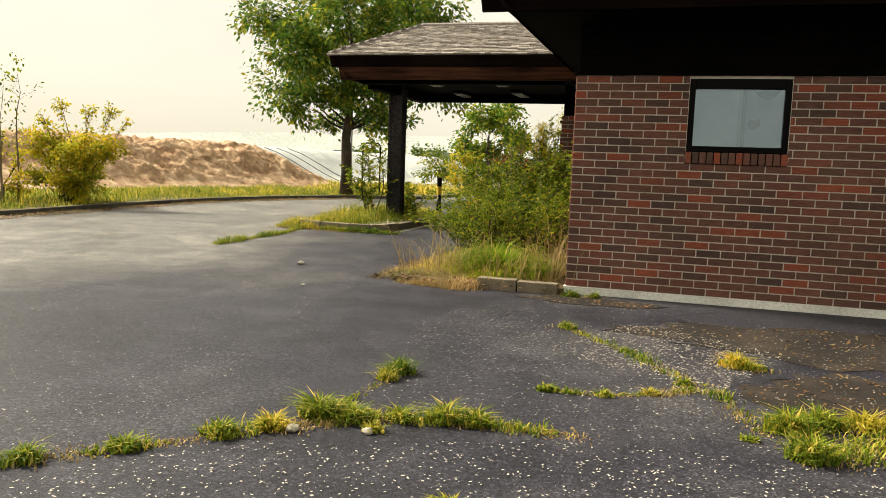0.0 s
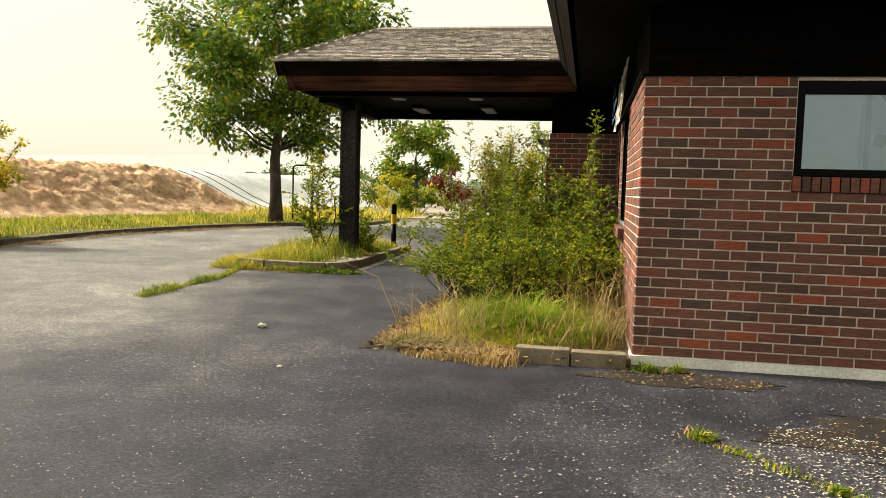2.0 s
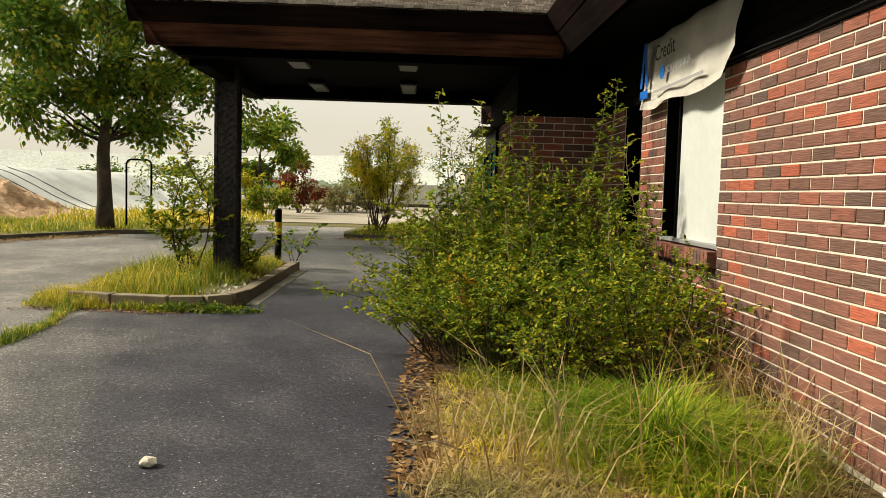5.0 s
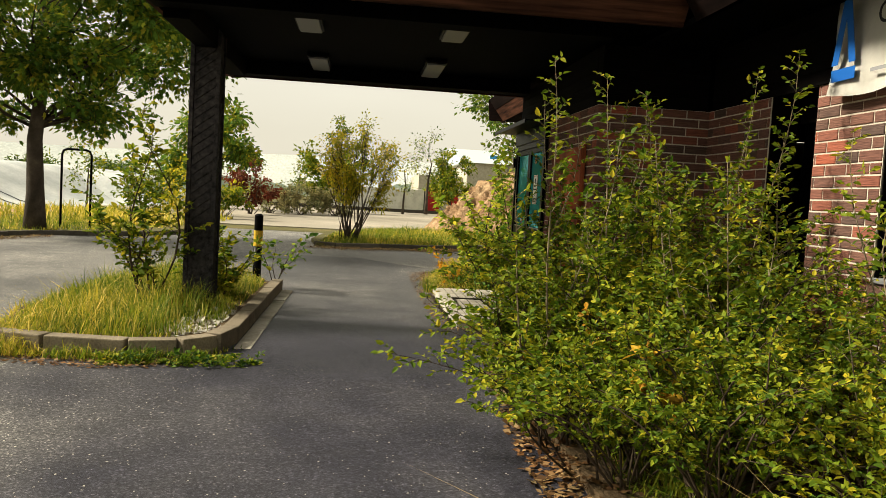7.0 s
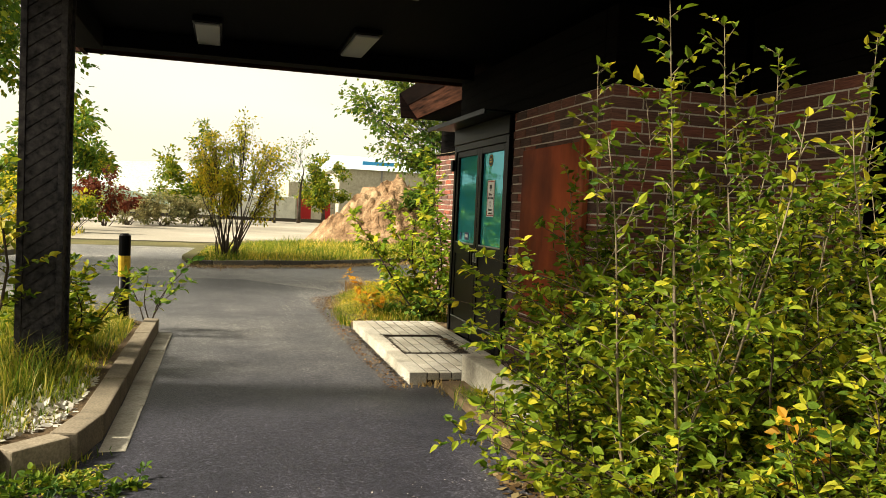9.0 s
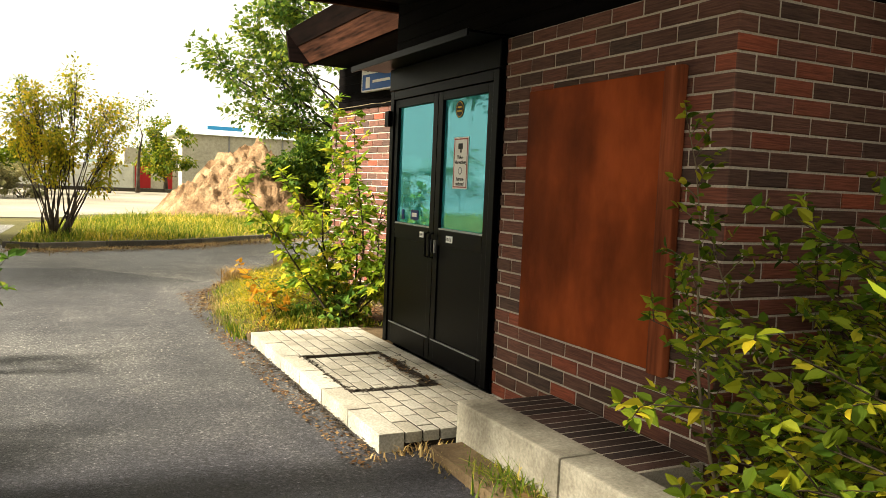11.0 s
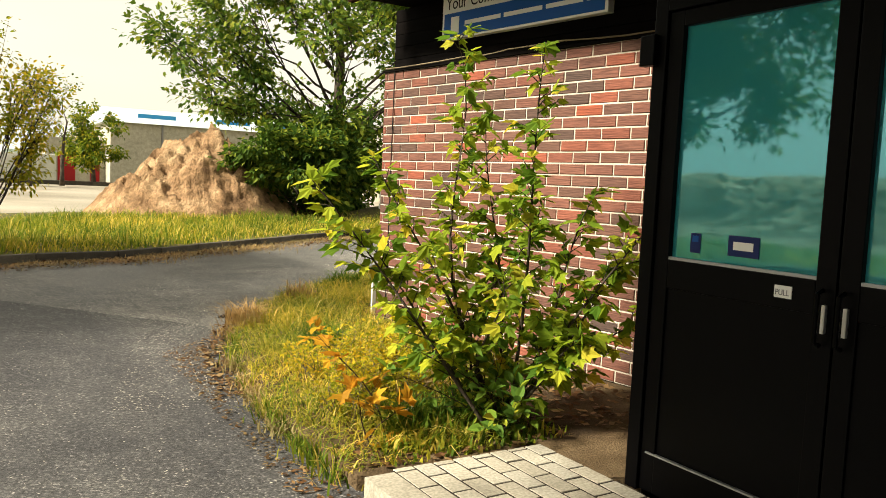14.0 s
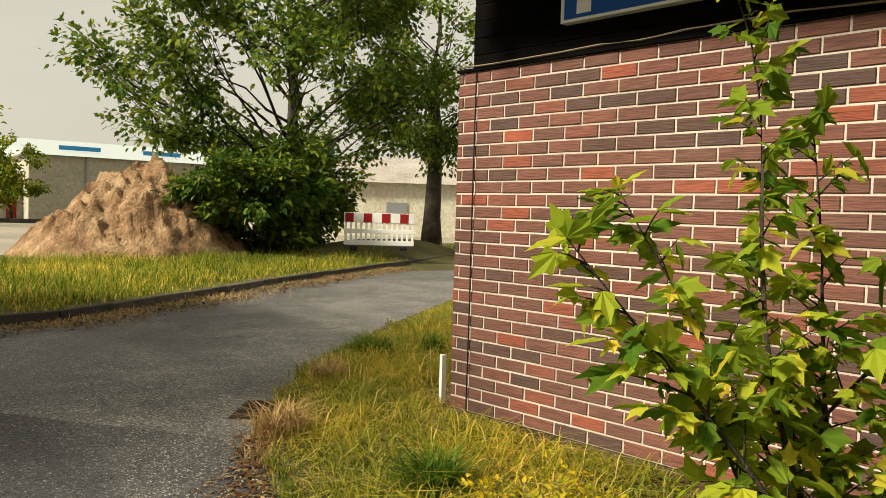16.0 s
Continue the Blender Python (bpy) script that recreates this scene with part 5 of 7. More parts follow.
# ---- banner over the boarded window ----
banner = thing("banner", (XA, 12.4, 2.3), "sagging white vinyl banner with blue print under the eaves", "banner")
bm = bmesh.new()
gy, gz = 24, 8
grid = []
for i in range(gy + 1):
    y = 11.18 + (13.48 - 11.18) * i / gy
    zb = 2.28 + 0.05 * math.sin(i * 0.55) * 0.4
    cornerlift = 0.22 * max(0.0, (11.38 - y) / 0.2)
    zb += cornerlift
    row = []
    for j in range(gz + 1):
        z = zb + (2.93 - zb) * j / gz
        x = XA - 0.05 - 0.055 * (1 - j / gz) - 0.012 * math.sin(i * 0.9 + j * 0.7)
        row.append(bm.verts.new((x, y, z)))
    grid.append(row)
for i in range(gy):
    for j in range(gz):
        bm.faces.new((grid[i][j], grid[i + 1][j], grid[i + 1][j + 1], grid[i][j + 1]))
bmesh.ops.solidify(bm, geom=bm.faces[:], thickness=0.003)
part("vinyl", bm, M_BANNER, banner, "", True)
BX = XA - 0.135
part("emblem", prism([(0, 0), (0.07, 0), (0.13, 0.30), (0.19, 0), (0.26, 0), (0.17, 0.42), (0.09, 0.42)], 0, 0.002), M_BLUE, banner, "blue emblem shape").data.transform(on_west_wall(BX, 13.40, 2.48))
part("emblem_bar", box(BX, 13.14, 2.37, BX + 0.002, 13.40, 2.45), M_BLUE, banner, "blue wordmark bar")
letters("Credit", 0.20, M_INK, banner, on_west_wall(BX, 12.95, 2.67), fit=0.55)
letters("SOLUTIONS", 0.09, M_GREY_INK, banner, on_west_wall(BX, 12.62, 2.52), fit=0.62)
part("emblem", disc(BX, 12.72, 2.545, 0.06, 0.003), M_BLUE, banner)
part("print_line", box(BX, 11.7, 2.385, BX + 0.002, 12.98, 2.408), M_GREY_INK, banner, "line of small grey print")

# ---- windows ----
wa = thing("window_1", (1.05, YA, WIN_A[2]), "square window with black frame and torn grey film", "window", "", "structure")
x0, x1, z0, z1 = WIN_A
for nm, p in (("frame", (x0, z0, x0 + 0.06, z1)), ("frame", (x1 - 0.06, z0, x1, z1)), ("frame", (x0 + 0.061, z0, x1 - 0.061, z0 + 0.06)), ("frame", (x0 + 0.061, z1 - 0.10, x1 - 0.061, z1))):
    part(nm, box(p[0], YA + 0.012, p[1], p[2], YA + 0.12, p[3], 0.005), M_BLACK_METAL, wa)
g = part("pane", box(x0 + 0.055, YA + 0.06, z0 + 0.055, x1 - 0.055, YA + 0.066, z1 - 0.095), M_GLASS_A, wa)
g.visible_shadow = False
# left sheet is added: its colour replaces the sky's reflection in the pane
part("film", box(x0 + 0.06, YA + 0.082, z0 + 0.06, x0 + 0.53, YA + 0.086, z1 - 0.10), M_SKY_SHEET, wa, "pale blue-grey sheet behind the glass, coloured as reflected sky")
part("film", box(x0 + 0.50, YA + 0.074, z0 + 0.06, x1 - 0.06, YA + 0.078, z1 - 0.10), M_FILM, wa, "torn grey film behind the glass")
part("fold", box(x0 + 0.535, YA + 0.0705, z0 + 0.06, x0 + 0.575, YA + 0.0735, z1 - 0.10), M_FILM_FOLD, wa, "dark fold at the film's edge")
tear_at = Matrix(((1, 0, 0, 0), (0, 0, 1, YA + 0.069), (0, 1, 0, 0), (0, 0, 0, 1)))
for dx, dz, poly in ((0.63, 0.66, [(0.0, 0.0), (0.05, -0.03), (0.1, -0.02), (0.2, -0.015), (0.28, 0.0), (0.22, -0.075), (0.14, -0.11), (0.06, -0.08)]), (0.60, 0.30, [(0.0, 0.0), (0.01, -0.05), (0.07, -0.06), (0.13, 0.0), (0.10, 0.07), (0.085, 0.035), (0.02, 0.05)])):
    part("tear", prism(poly, 0, 0.002), M_FILM_FOLD, wa, "dark tear in the film").data.transform(Matrix.Translation((x0 + dx, 0, z0 + dz)) @ tear_at)
for i in range(14):
    bx = x0 - 0.01 + i * (x1 - x0 + 0.02) / 14
    part("sill_brick", box(bx + 0.005, YA - 0.018, z0 - 0.125, bx + (x1 - x0 + 0.02) / 14 - 0.005, YA + 0.11, z0 - 0.005, 0.004), M_BRICK, wa)

wb = thing("window_2", (XA, 12.3, WIN_B[2]), "window closed with a white board in a deep dark reveal", "window", "", "structure")
part("board", box(XA + 0.05, 11.62, 1.09, XA + 0.07, 12.66, 2.40), M_WHITE_PANEL, wb, "white painted board")
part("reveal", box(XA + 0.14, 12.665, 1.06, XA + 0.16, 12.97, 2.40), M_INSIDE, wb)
part("mullion", box(XA + 0.03, 12.66, 1.06, XA + 0.10, 12.70, 2.40, 0.004), M_BLACK_METAL, wb)
part("sill", box(XA + 0.005, 11.605, 1.055, XA + 0.12, 12.975, 1.088, 0.004), M_SCUFF, wb, "thin metal sill")
for i in range(19):
    by = 11.58 + i * 0.0745
    part("sill_brick", box(XA - 0.07, by + 0.004, 0.915, XA + 0.1, by + 0.0705, 1.04, 0.004), M_BRICK, wb)
# ---- land round the place ----
def heap(name, x0, x1, y0, y1, nx, ny, fn, material, label, category, seed, rough=0.12, clod=0.0):
    bm = bmesh.new()
    g = []
    for i in range(nx + 1):
        row = []
        for j in range(ny + 1):
            x, y = x0 + (x1 - x0) * i / nx, y0 + (y1 - y0) * j / ny
            h = fn(x, y)
            if h > 0.02:
                p = Vector((x * 0.9, y * 0.9, seed))
                h += rough * min(1.0, h) * (noise.noise(p) + 0.6 * noise.noise(p * 2.7) + 0.4 * noise.noise(p * 6.1) + 0.25 * noise.noise(p * 14.3))
                h += clod * min(1.0, h) * (abs(noise.noise(p * 3.3)) + 0.7 * abs(noise.noise(p * 7.7)) - 0.35)
            row.append(bm.verts.new((x, y, h)))
        g.append(row)
    for i in range(nx):
        for j in range(ny):
            bm.faces.new((g[i][j], g[i + 1][j], g[i + 1][j + 1], g[i][j + 1]))
    return solid(name, bm, material, label, category, "", "", True)


def smooth01(a, b, x):
    u = min(max((x - a) / (b - a), 0.0), 1.0)
    return u * u * (3 - 2 * u)


def mound_h(x, y):
    edge = -20.6 + (y - 20.0) * 0.28       # foot of the slope facing the road
    d = edge - x
    h = 2.0 * smooth01(-0.6, 4.2, d) * (1 - smooth01(35.5, 39.5, y))
    return h + 0.02 if h > 0 else -0.1


heap("earth_mound", -38, -14, 6, 41, 230, 330, mound_h, M_MOUND, "long low mound of dry brown earth beyond the verge", "mound", 3.0, 0.24, 0.20)


def tarp_h(x, y):
    d = min(-19.2 + (y - 38) * 0.10 - x, x + 50)
    e = min(y - 37.0, 75 - y)
    h = 2.1 * smooth01(0, 5.5, min(d, e * 1.2))
    return h + 0.02 if h > 0 else -0.1


def small_tarp_h(x, y):
    d = min(x + 22.5, -15.5 - x, y - 56.0, 66.0 - y)
    h = 1.8 * smooth01(0, 2.2, d)
    return h + 0.02 if h > 0 else -0.1


heap("tarp_mound", -52, -15, 36, 76, 74, 80, tarp_h, M_TARP, "long mound covered with pale grey weathered tarpaulin", "mound", 9.0, 0.07)
heap("tarp_mound", -23, -15, 55.5, 66.5, 40, 50, small_tarp_h, M_TARP, "small mound under a pale grey tarpaulin", "mound", 10.0, 0.07)
for i in range(6):
    a = (-19.0 + i * 0.12, 39.6 + i * 1.3)
    pts = [(a[0] - u * 5.0, a[1] - u * 0.6, tarp_h(a[0] - u * 5.0, a[1] - u * 0.6) + 0.03) for u in (0, 0.2, 0.4, 0.6, 0.8, 1.0)]
    solid("strap", tube(pts, [0.022] * 6, 5), M_TARP_DARK, "dark strap lying over the pale tarpaulin", "strap", "tarpaulin straps")


def pile_h(x, y):
    dx, dy = x - 2.35, y - 41.4
    r = math.hypot(dx / (3.7 if dx < 0 else 2.6), dy / 2.8)
    return 2.7 * max(0.0, 1 - r) ** 0.85 + 0.05 if r < 1.0 else -0.05


heap("dirt_mound", -2.0, 6.0, 37.8, 45.5, 110, 104, pile_h, M_DIRT, "steep pile of loose brown dirt on the grass", "pile", 5.0, 0.34, 0.30)

def bank_h(x, y):
    # a low grassy rise behind the kerb, highest along its middle
    ux, uy = (x - 9.6) * 0.83 + (y - 41.2) * 0.56, -(x - 9.6) * 0.56 + (y - 41.2) * 0.83
    r = math.hypot(ux / 6.5, uy / 2.6)
    return 0.48 * (1 - smooth01(0.25, 1.0, r)) + 0.06 if r < 1.0 else 0.0


tagged(heap("verge_bank", 2.5, 16.5, 35.5, 47.0, 60, 60, bank_h, M_GROUND, "low grassy rise behind the kerb", "ground", 6.0, 0.05), kind="structure")

# distant ground relief and trees as plain distance, haze put into their colours
bm = bmesh.new()
prev = None
rngh = random.Random(8)
for i in range(73):
    a = math.radians(-100 + i * 200 / 72)
    r = 900.0
    h = 22 + 26 * max(0.0, math.cos(a - 0.12)) ** 6 + 7 * noise.noise(Vector((i * 0.21, 0.3, 0.5)))
    cur = [bm.verts.new((r * math.sin(a), r * math.cos(a), -2)), bm.verts.new(((r + 60) * math.sin(a), (r + 60) * math.cos(a), h))]
    if prev:
        bm.faces.new((prev[0], cur[0], cur[1], prev[1]))
    prev = cur
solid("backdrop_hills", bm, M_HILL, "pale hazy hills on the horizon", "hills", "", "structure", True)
bm = bmesh.new()
prev = None
for i in range(241):
    a = math.radians(-75 + i * 120 / 240)
    r = 260.0
    h = 4.5 + 3.0 * noise.noise(Vector((i * 0.35, 1.3, 0.5))) + 1.5 * noise.noise(Vector((i * 1.3, 4.3, 0.5)))
    cur = [bm.verts.new((r * math.sin(a), r * math.cos(a), -1)), bm.verts.new(((r + 4) * math.sin(a), (r + 4) * math.cos(a), max(0.5, h)))]
    if prev:
        bm.faces.new((prev[0], cur[0], cur[1], prev[1]))
    prev = cur
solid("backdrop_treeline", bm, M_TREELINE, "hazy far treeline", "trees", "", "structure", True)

# hall with pale cladding
hall = thing("industrial_hall", (25, 100, 0), "large beige industrial hall with a shallow grey roof", "building")
part("wall", box(7.5, 95, -0.1, 60, 125, 5.6), M_HALL, hall)
for i in range(9):
    part("downpipe", box(12.0 + i * 5.5, 94.85, 0, 12.14 + i * 5.5, 94.99, 5.6), M_GREY_INK, hall)
bm = bmesh.new()
q = [bm.verts.new(p) for p in ((7, 94.5, 5.601), (60.5, 94.5, 5.601), (60.5, 125.5, 5.601), (7, 125.5, 5.601), (7, 110, 8.0), (60.5, 110, 8.0))]
for f in ((0, 1, 5, 4), (3, 4, 5, 2), (0, 4, 3), (1, 2, 5), (0, 3, 2, 1)):
    bm.faces.new([q[i] for i in f])
part("roof", bm, M_HALL_ROOF, hall)
for x in (10.5, 18.0, 25.0):
    bm = box(x, -0.05, 0, x + 3.6, 0.05, 0.4)
    bm.transform(Matrix.Translation((0, 98.5, 6.35)))
    part("rooflight", bm, M_HALL_BLUE, hall, "bright blue strip on the roof")
part("wing_wall", box(2.4, 98, -0.1, 7.49, 112, 4.0), M_HALL, hall)
part("red_gate", box(3.4, 97.9, 0, 4.9, 97.99, 2.4), M_RED, hall, "dull red gate")
part("dark_gate", box(2.6, 97.88, 0, 3.2, 97.99, 2.2), M_INK, hall)
part("red_door", box(6.2, 97.9, 0, 7.0, 97.99, 2.3), M_RED, hall, "red door")

low = thing("low_building", (30, 66, 0), "long low cream-rendered building with a grey tiled roof", "building")
m = pose(20, 62, 0, 0, 0, -32)


def shaped(bm, mm):
    bm.transform(mm)
    return bm


part("wall", shaped(box(-6, 0, -0.1, 30, 9, 3.3), m), M_RENDER, low)
bm = bmesh.new()
q = [bm.verts.new(p) for p in ((-6.4, -0.5, 3.302), (30.4, -0.5, 3.302), (30.4, 9.5, 3.302), (-6.4, 9.5, 3.302), (-6.4, 4.5, 5.2), (30.4, 4.5, 5.2))]
for f in ((0, 1, 5, 4), (3, 4, 5, 2), (0, 4, 3), (1, 2, 5), (0, 3, 2, 1)):
    bm.faces.new([q[i] for i in f])
part("roof", shaped(bm, m), M_ROOF_GREY, low)
for x in (2.5, 8.5, 14.5, 20.5):
    w = part("window", shaped(box(x, -0.06, 1.1, x + 1.3, -0.004, 2.1), m), M_GREY_INK, low)
    part("sill", shaped(box(x - 0.1, -0.12, 1.02, x + 1.4, -0.005, 1.09), m), M_WHITE, w)
rs = thing("round_sign", (17, 60, 0), "round blue sign with a red ring on a post", "sign")
sp = pose(17.7, 61.4, 0, 0, 0, -32)
part("post", shaped(tube([(0, 0, 0), (0, 0, 2.5)], [0.03, 0.03], 8), sp), M_STEEL, rs)
dsc = bmesh.new()
bmesh.ops.create_cone(dsc, cap_ends=True, segments=24, radius1=0.33, radius2=0.33, depth=0.02)
dsc.transform(sp @ Matrix.Translation((0, -0.06, 2.4)) @ pose(0, 0, 0, 90, 0, 0))
part("plate", dsc, M_RED, rs)
dsc = bmesh.new()
bmesh.ops.create_cone(dsc, cap_ends=True, segments=24, radius1=0.25, radius2=0.25, depth=0.02)
dsc.transform(sp @ Matrix.Translation((0, -0.075, 2.4)) @ pose(0, 0, 0, 90, 0, 0))
part("face", dsc, M_BLUE, rs)

# white low wall far off
solid("white_wall", box(-9.0, 84, -0.05, 2.0, 84.4, 2.2, 0.05), M_WHITE_BASE, "low white wall at the far side of the yard", "wall")
far_kerb = kerb("yard_kerb", [(-20, 79.5), (20, 79.5)], 0.3, 0.3, M_KERB_DARK, "dark kerb at the far side of the yard", 4.0, 8)

# plastic road barrier
bar = thing("road_barrier", (7.73, 38.4, 0.42), "white plastic road barrier with red and white reflective strip", "barrier")
bmx = pose(6.88, 38.93, 0.42, 0, 0, -32)
L = 2.0
part("top_strip", shaped(box(0, -0.03, 0.72, L, 0.03, 1.0, 0.01), bmx), M_WHITE, bar)
for i in range(4):
    part("red_field", shaped(box(0.03 + i * 0.52, -0.036, 0.73, 0.27 + i * 0.52, -0.0305, 0.99), bmx), M_RED, bar)
part("lower_rail", shaped(box(0, -0.02, 0.08, L, 0.02, 0.22, 0.01), bmx), M_WHITE, bar)
part("middle_rail", shaped(box(0, -0.02, 0.42, L, 0.02, 0.54, 0.01), bmx), M_WHITE, bar)
for i in range(14):
    part("slat", shaped(box(0.02 + i * 0.146, -0.015, 0.22, 0.085 + i * 0.146, 0.015, 0.72), bmx), M_WHITE, bar)
for x in (0.3, L - 0.3):
    part("foot", shaped(box(x - 0.1, -0.35, -0.05, x + 0.1, 0.35, 0.07, 0.02), bmx), M_INK, bar)

# steel hoop by the road
hoop = thing("steel_frame", (-11.5, 29.8, 0.1), "tall dark steel tube hoop standing in the verge", "frame")
part("hoop_tube", tube([(-11.75, 29.8, 0.0), (-11.75, 29.8, 2.02), (-11.71, 29.8, 2.12), (-11.62, 29.8, 2.16), (-11.17, 29.9, 2.16), (-11.08, 29.9, 2.12), (-11.04, 29.9, 2.02), (-11.04, 29.9, 0.0)], [0.03] * 8, 10), M_BLACK_METAL, hoop, "", True)
for x, y in ((-13.2, 32.0), (-5.8, 92.0)):
    lp = thing("utility_pole", (x, y, 0), "thin grey steel pole", "pole")
    part("pole", tube([(x, y, 0), (x, y, 3.4 if y < 50 else 8.0)], [0.035 if y < 50 else 0.1] * 2, 8), M_GREY_INK, lp)

# storm drain beside the corner bed
dr = thing("drain_grate", (-1.95, 24.3, 0.0), "rusty cast iron drain grate with leaves", "grate")
gm = pose(-1.82, 24.45, 0.0, 0, 0, 52)
part("rim", shaped(box(-0.25, -0.25, -0.02, 0.25, 0.25, 0.008, 0.004), gm), M_BARK, dr)
for i in range(7):
    part("bar", shaped(box(-0.21 + i * 0.063, -0.21, 0.009, -0.175 + i * 0.063, 0.21, 0.02), gm), M_BARK, dr)

# ---- plants ----
woody("maple_tree", (-11.95, 28.7, 0.1), ellipsoid_clumps(46, 0.1, 0, 5.9, 4.0, 4.0, 3.4, 1.25, 5, -0.95), 34000, 0.15, M_LEAF_TREE, 5, "broad green maple with a dense rounded crown on the verge", "tree", 0.21, 0.30, None, 8, 0.95, 1, True)
woody("broad_tree", (-13.8, 60, 0), ellipsoid_clumps(18, 0, 0, 4.2, 2.8, 2.8, 2.4, 1.2, 6), 5000, 0.32, M_LEAF_TREE, 6, "rounded green tree far behind the road", "tree", 0.2)
woody("red_shrub", (-9.9, 52, 0), ellipsoid_clumps(9, 0, 0, 1.7, 1.2, 1.0, 0.9, 0.6, 7), 1800, 0.17, M_LEAF_RED, 7, "red-brown leaved shrub at the yard", "shrub", 0.03, stems=6)
woody("shade_tree", (7.3, 43.4, 0.1), ellipsoid_clumps(64, -0.8, 0.3, 7.0, 6.2, 4.6, 5.2, 1.3, 8, -0.95), 31000, 0.18, M_LEAF_DARK, 8, "large leaning shade tree with open crown and dark limbs", "tree", 0.26, 0.16, None, 9, 1.0, 1, True)
woody("shade_tree", (14.6, 45.4, 0.1), ellipsoid_clumps(30, 0.2, 0, 7.6, 3.6, 3.4, 4.4, 1.4, 9, -0.9), 12000, 0.19, M_LEAF_DARK, 9, "tall shade tree with a thick ivy-dark trunk", "tree", 0.36, 0.22)
woody("dark_shrub", (5.0, 40.2, 0.1), ellipsoid_clumps(30, 0, 0, 1.7, 2.5, 1.4, 1.7, 0.8, 10), 17000, 0.20, M_LEAF_SHRUB, 10, "dense dark green shrub below the tree", "shrub", 0.04, stems=8)
woody("dark_shrub", (7.6, 42.6, 0.1), ellipsoid_clumps(10, 0, 0, 1.2, 1.3, 1.0, 1.0, 0.6, 11), 4000, 0.18, M_LEAF_SHRUB, 11, "green shrub beside the road barrier", "shrub", 0.03, stems=6)
woody("island_shrub", (-4.16, 30.9, 0.1), ellipsoid_clumps(26, 0.15, 0, 2.2, 1.15, 1.0, 1.25, 0.40, 12, -0.75), 7500, 0.075, M_LEAF_YELLOW, 12, "many-stemmed shrub with sparse yellow-green leaves on the island", "shrub", 0.032, stems=13, twigs=12, straight=0.1)
woody("yellow_tree", (-6.6, 66, 0), ellipsoid_clumps(16, 0, 0, 3.0, 2.4, 2.0, 2.0, 1.0, 13), 3400, 0.26, M_LEAF_BUSH, 13, "light green young tree across the yard", "tree", 0.1)
woody("thin_tree", (-5.2, 74, 0), ellipsoid_clumps(18, 0, 0, 4.8, 1.6, 1.6, 3.0, 0.9, 14), 2000, 0.22, M_LEAF_BUSH, 14, "thin tall tree with sparse leaves", "tree", 0.1)
woody("bare_tree", (1.6, 76, 0), ellipsoid_clumps(18, 0, 0, 4.8, 1.7, 1.6, 2.6, 0.9, 15), 0, 0.2, M_LEAF_BUSH, 15, "bare leafless tree across the yard", "tree", 0.14, 0.3, None, 14)
woody("bare_tree", (-0.6, 72, 0), ellipsoid_clumps(14, 0, 0, 4.0, 1.7, 1.5, 2.2, 0.9, 25), 500, 0.16, M_LEAF_BUSH, 25, "nearly bare young tree", "tree", 0.09, 0.3, None, 14)
woody("light_tree", (4.1, 80, 0), ellipsoid_clumps(20, 0, 0, 3.6, 2.5, 2.2, 2.3, 1.1, 16), 4200, 0.26, M_LEAF_BUSH, 16, "light green rounded tree before the hall", "tree", 0.16)
for i, (x, y, s, m_) in enumerate(((-7.6, 56, 1.0, M_LEAF_GREY), (-5.6, 57, 0.9, M_LEAF_GREY), (-9.2, 55, 1.1, M_LEAF_GREY), (-12.0, 47, 1.2, M_LEAF_YELLOW), (-10.2, 44, 0.8, M_LEAF_BUSH), (-14.5, 50, 1.4, M_LEAF_BUSH))):
    woody("hedge_shrub", (x, y, 0), ellipsoid_clumps(12, 0, 0, 0.95 * s, 1.5 * s, 1.0 * s, 0.8 * s, 0.6 * s, 30 + i), 1700, 0.16, m_, 30 + i, "grey-green twiggy shrub at the yard's edge" if m_ is M_LEAF_GREY else "yellow-green shrub at the yard's edge", "shrub", 0.025, stems=9, group="yard shrubs")
for i, (x, y, h) in enumerate(((-11.0, 58, 4.2), (-8.4, 64, 4.8), (-16.5, 46, 3.6))):
    woody("sapling", (x, y, 0), ellipsoid_clumps(9, 0, 0, h * 0.62, 0.9, 0.9, h * 0.36, 0.6, 50 + i), 500, 0.15, M_LEAF_BUSH, 50 + i, "thin sparse sapling at the yard's edge", "tree", 0.05, 0.2, M_TWIG, 10)

for i, (x, y, s) in enumerate(((-28.5, 82, 1.5), (-24.5, 84, 1.8), (-21.0, 86, 1.4), (-33.0, 82, 1.4))):
    woody("far_shrub", (x, y, 0), ellipsoid_clumps(12, 0, 0, 1.3 * s, 2.0 * s, 1.2 * s, 0.9 * s, 0.8 * s, 70 + i), 1500, 0.3, M_LEAF_SHRUB, 70 + i, "dark rounded shrub far behind the tarpaulin mounds", "shrub", 0.04, stems=6, group="far shrubs")
rngw = random.Random(910)
for i in range(14):
    x, y = -5.9 + i * 0.09, 14.62 + abs(i - 7) * 0.012
    spray("kerb_weed", (x + rngw.uniform(-0.05, 0.05), y + rngw.uniform(-0.05, 0.02), 0.0), fan(7, 0.05, 0.14, 0.95, 920 + i), 0.04, M_LEAF_SHRUB if i % 2 else M_LEAF_BUSH, 920 + i, "small broad-leaved weed before the kerb", "weed", 0.002, M_TWIG, 0.02, 0.05, 0.03, 0.1, 0.1, "weeds along the kerb")

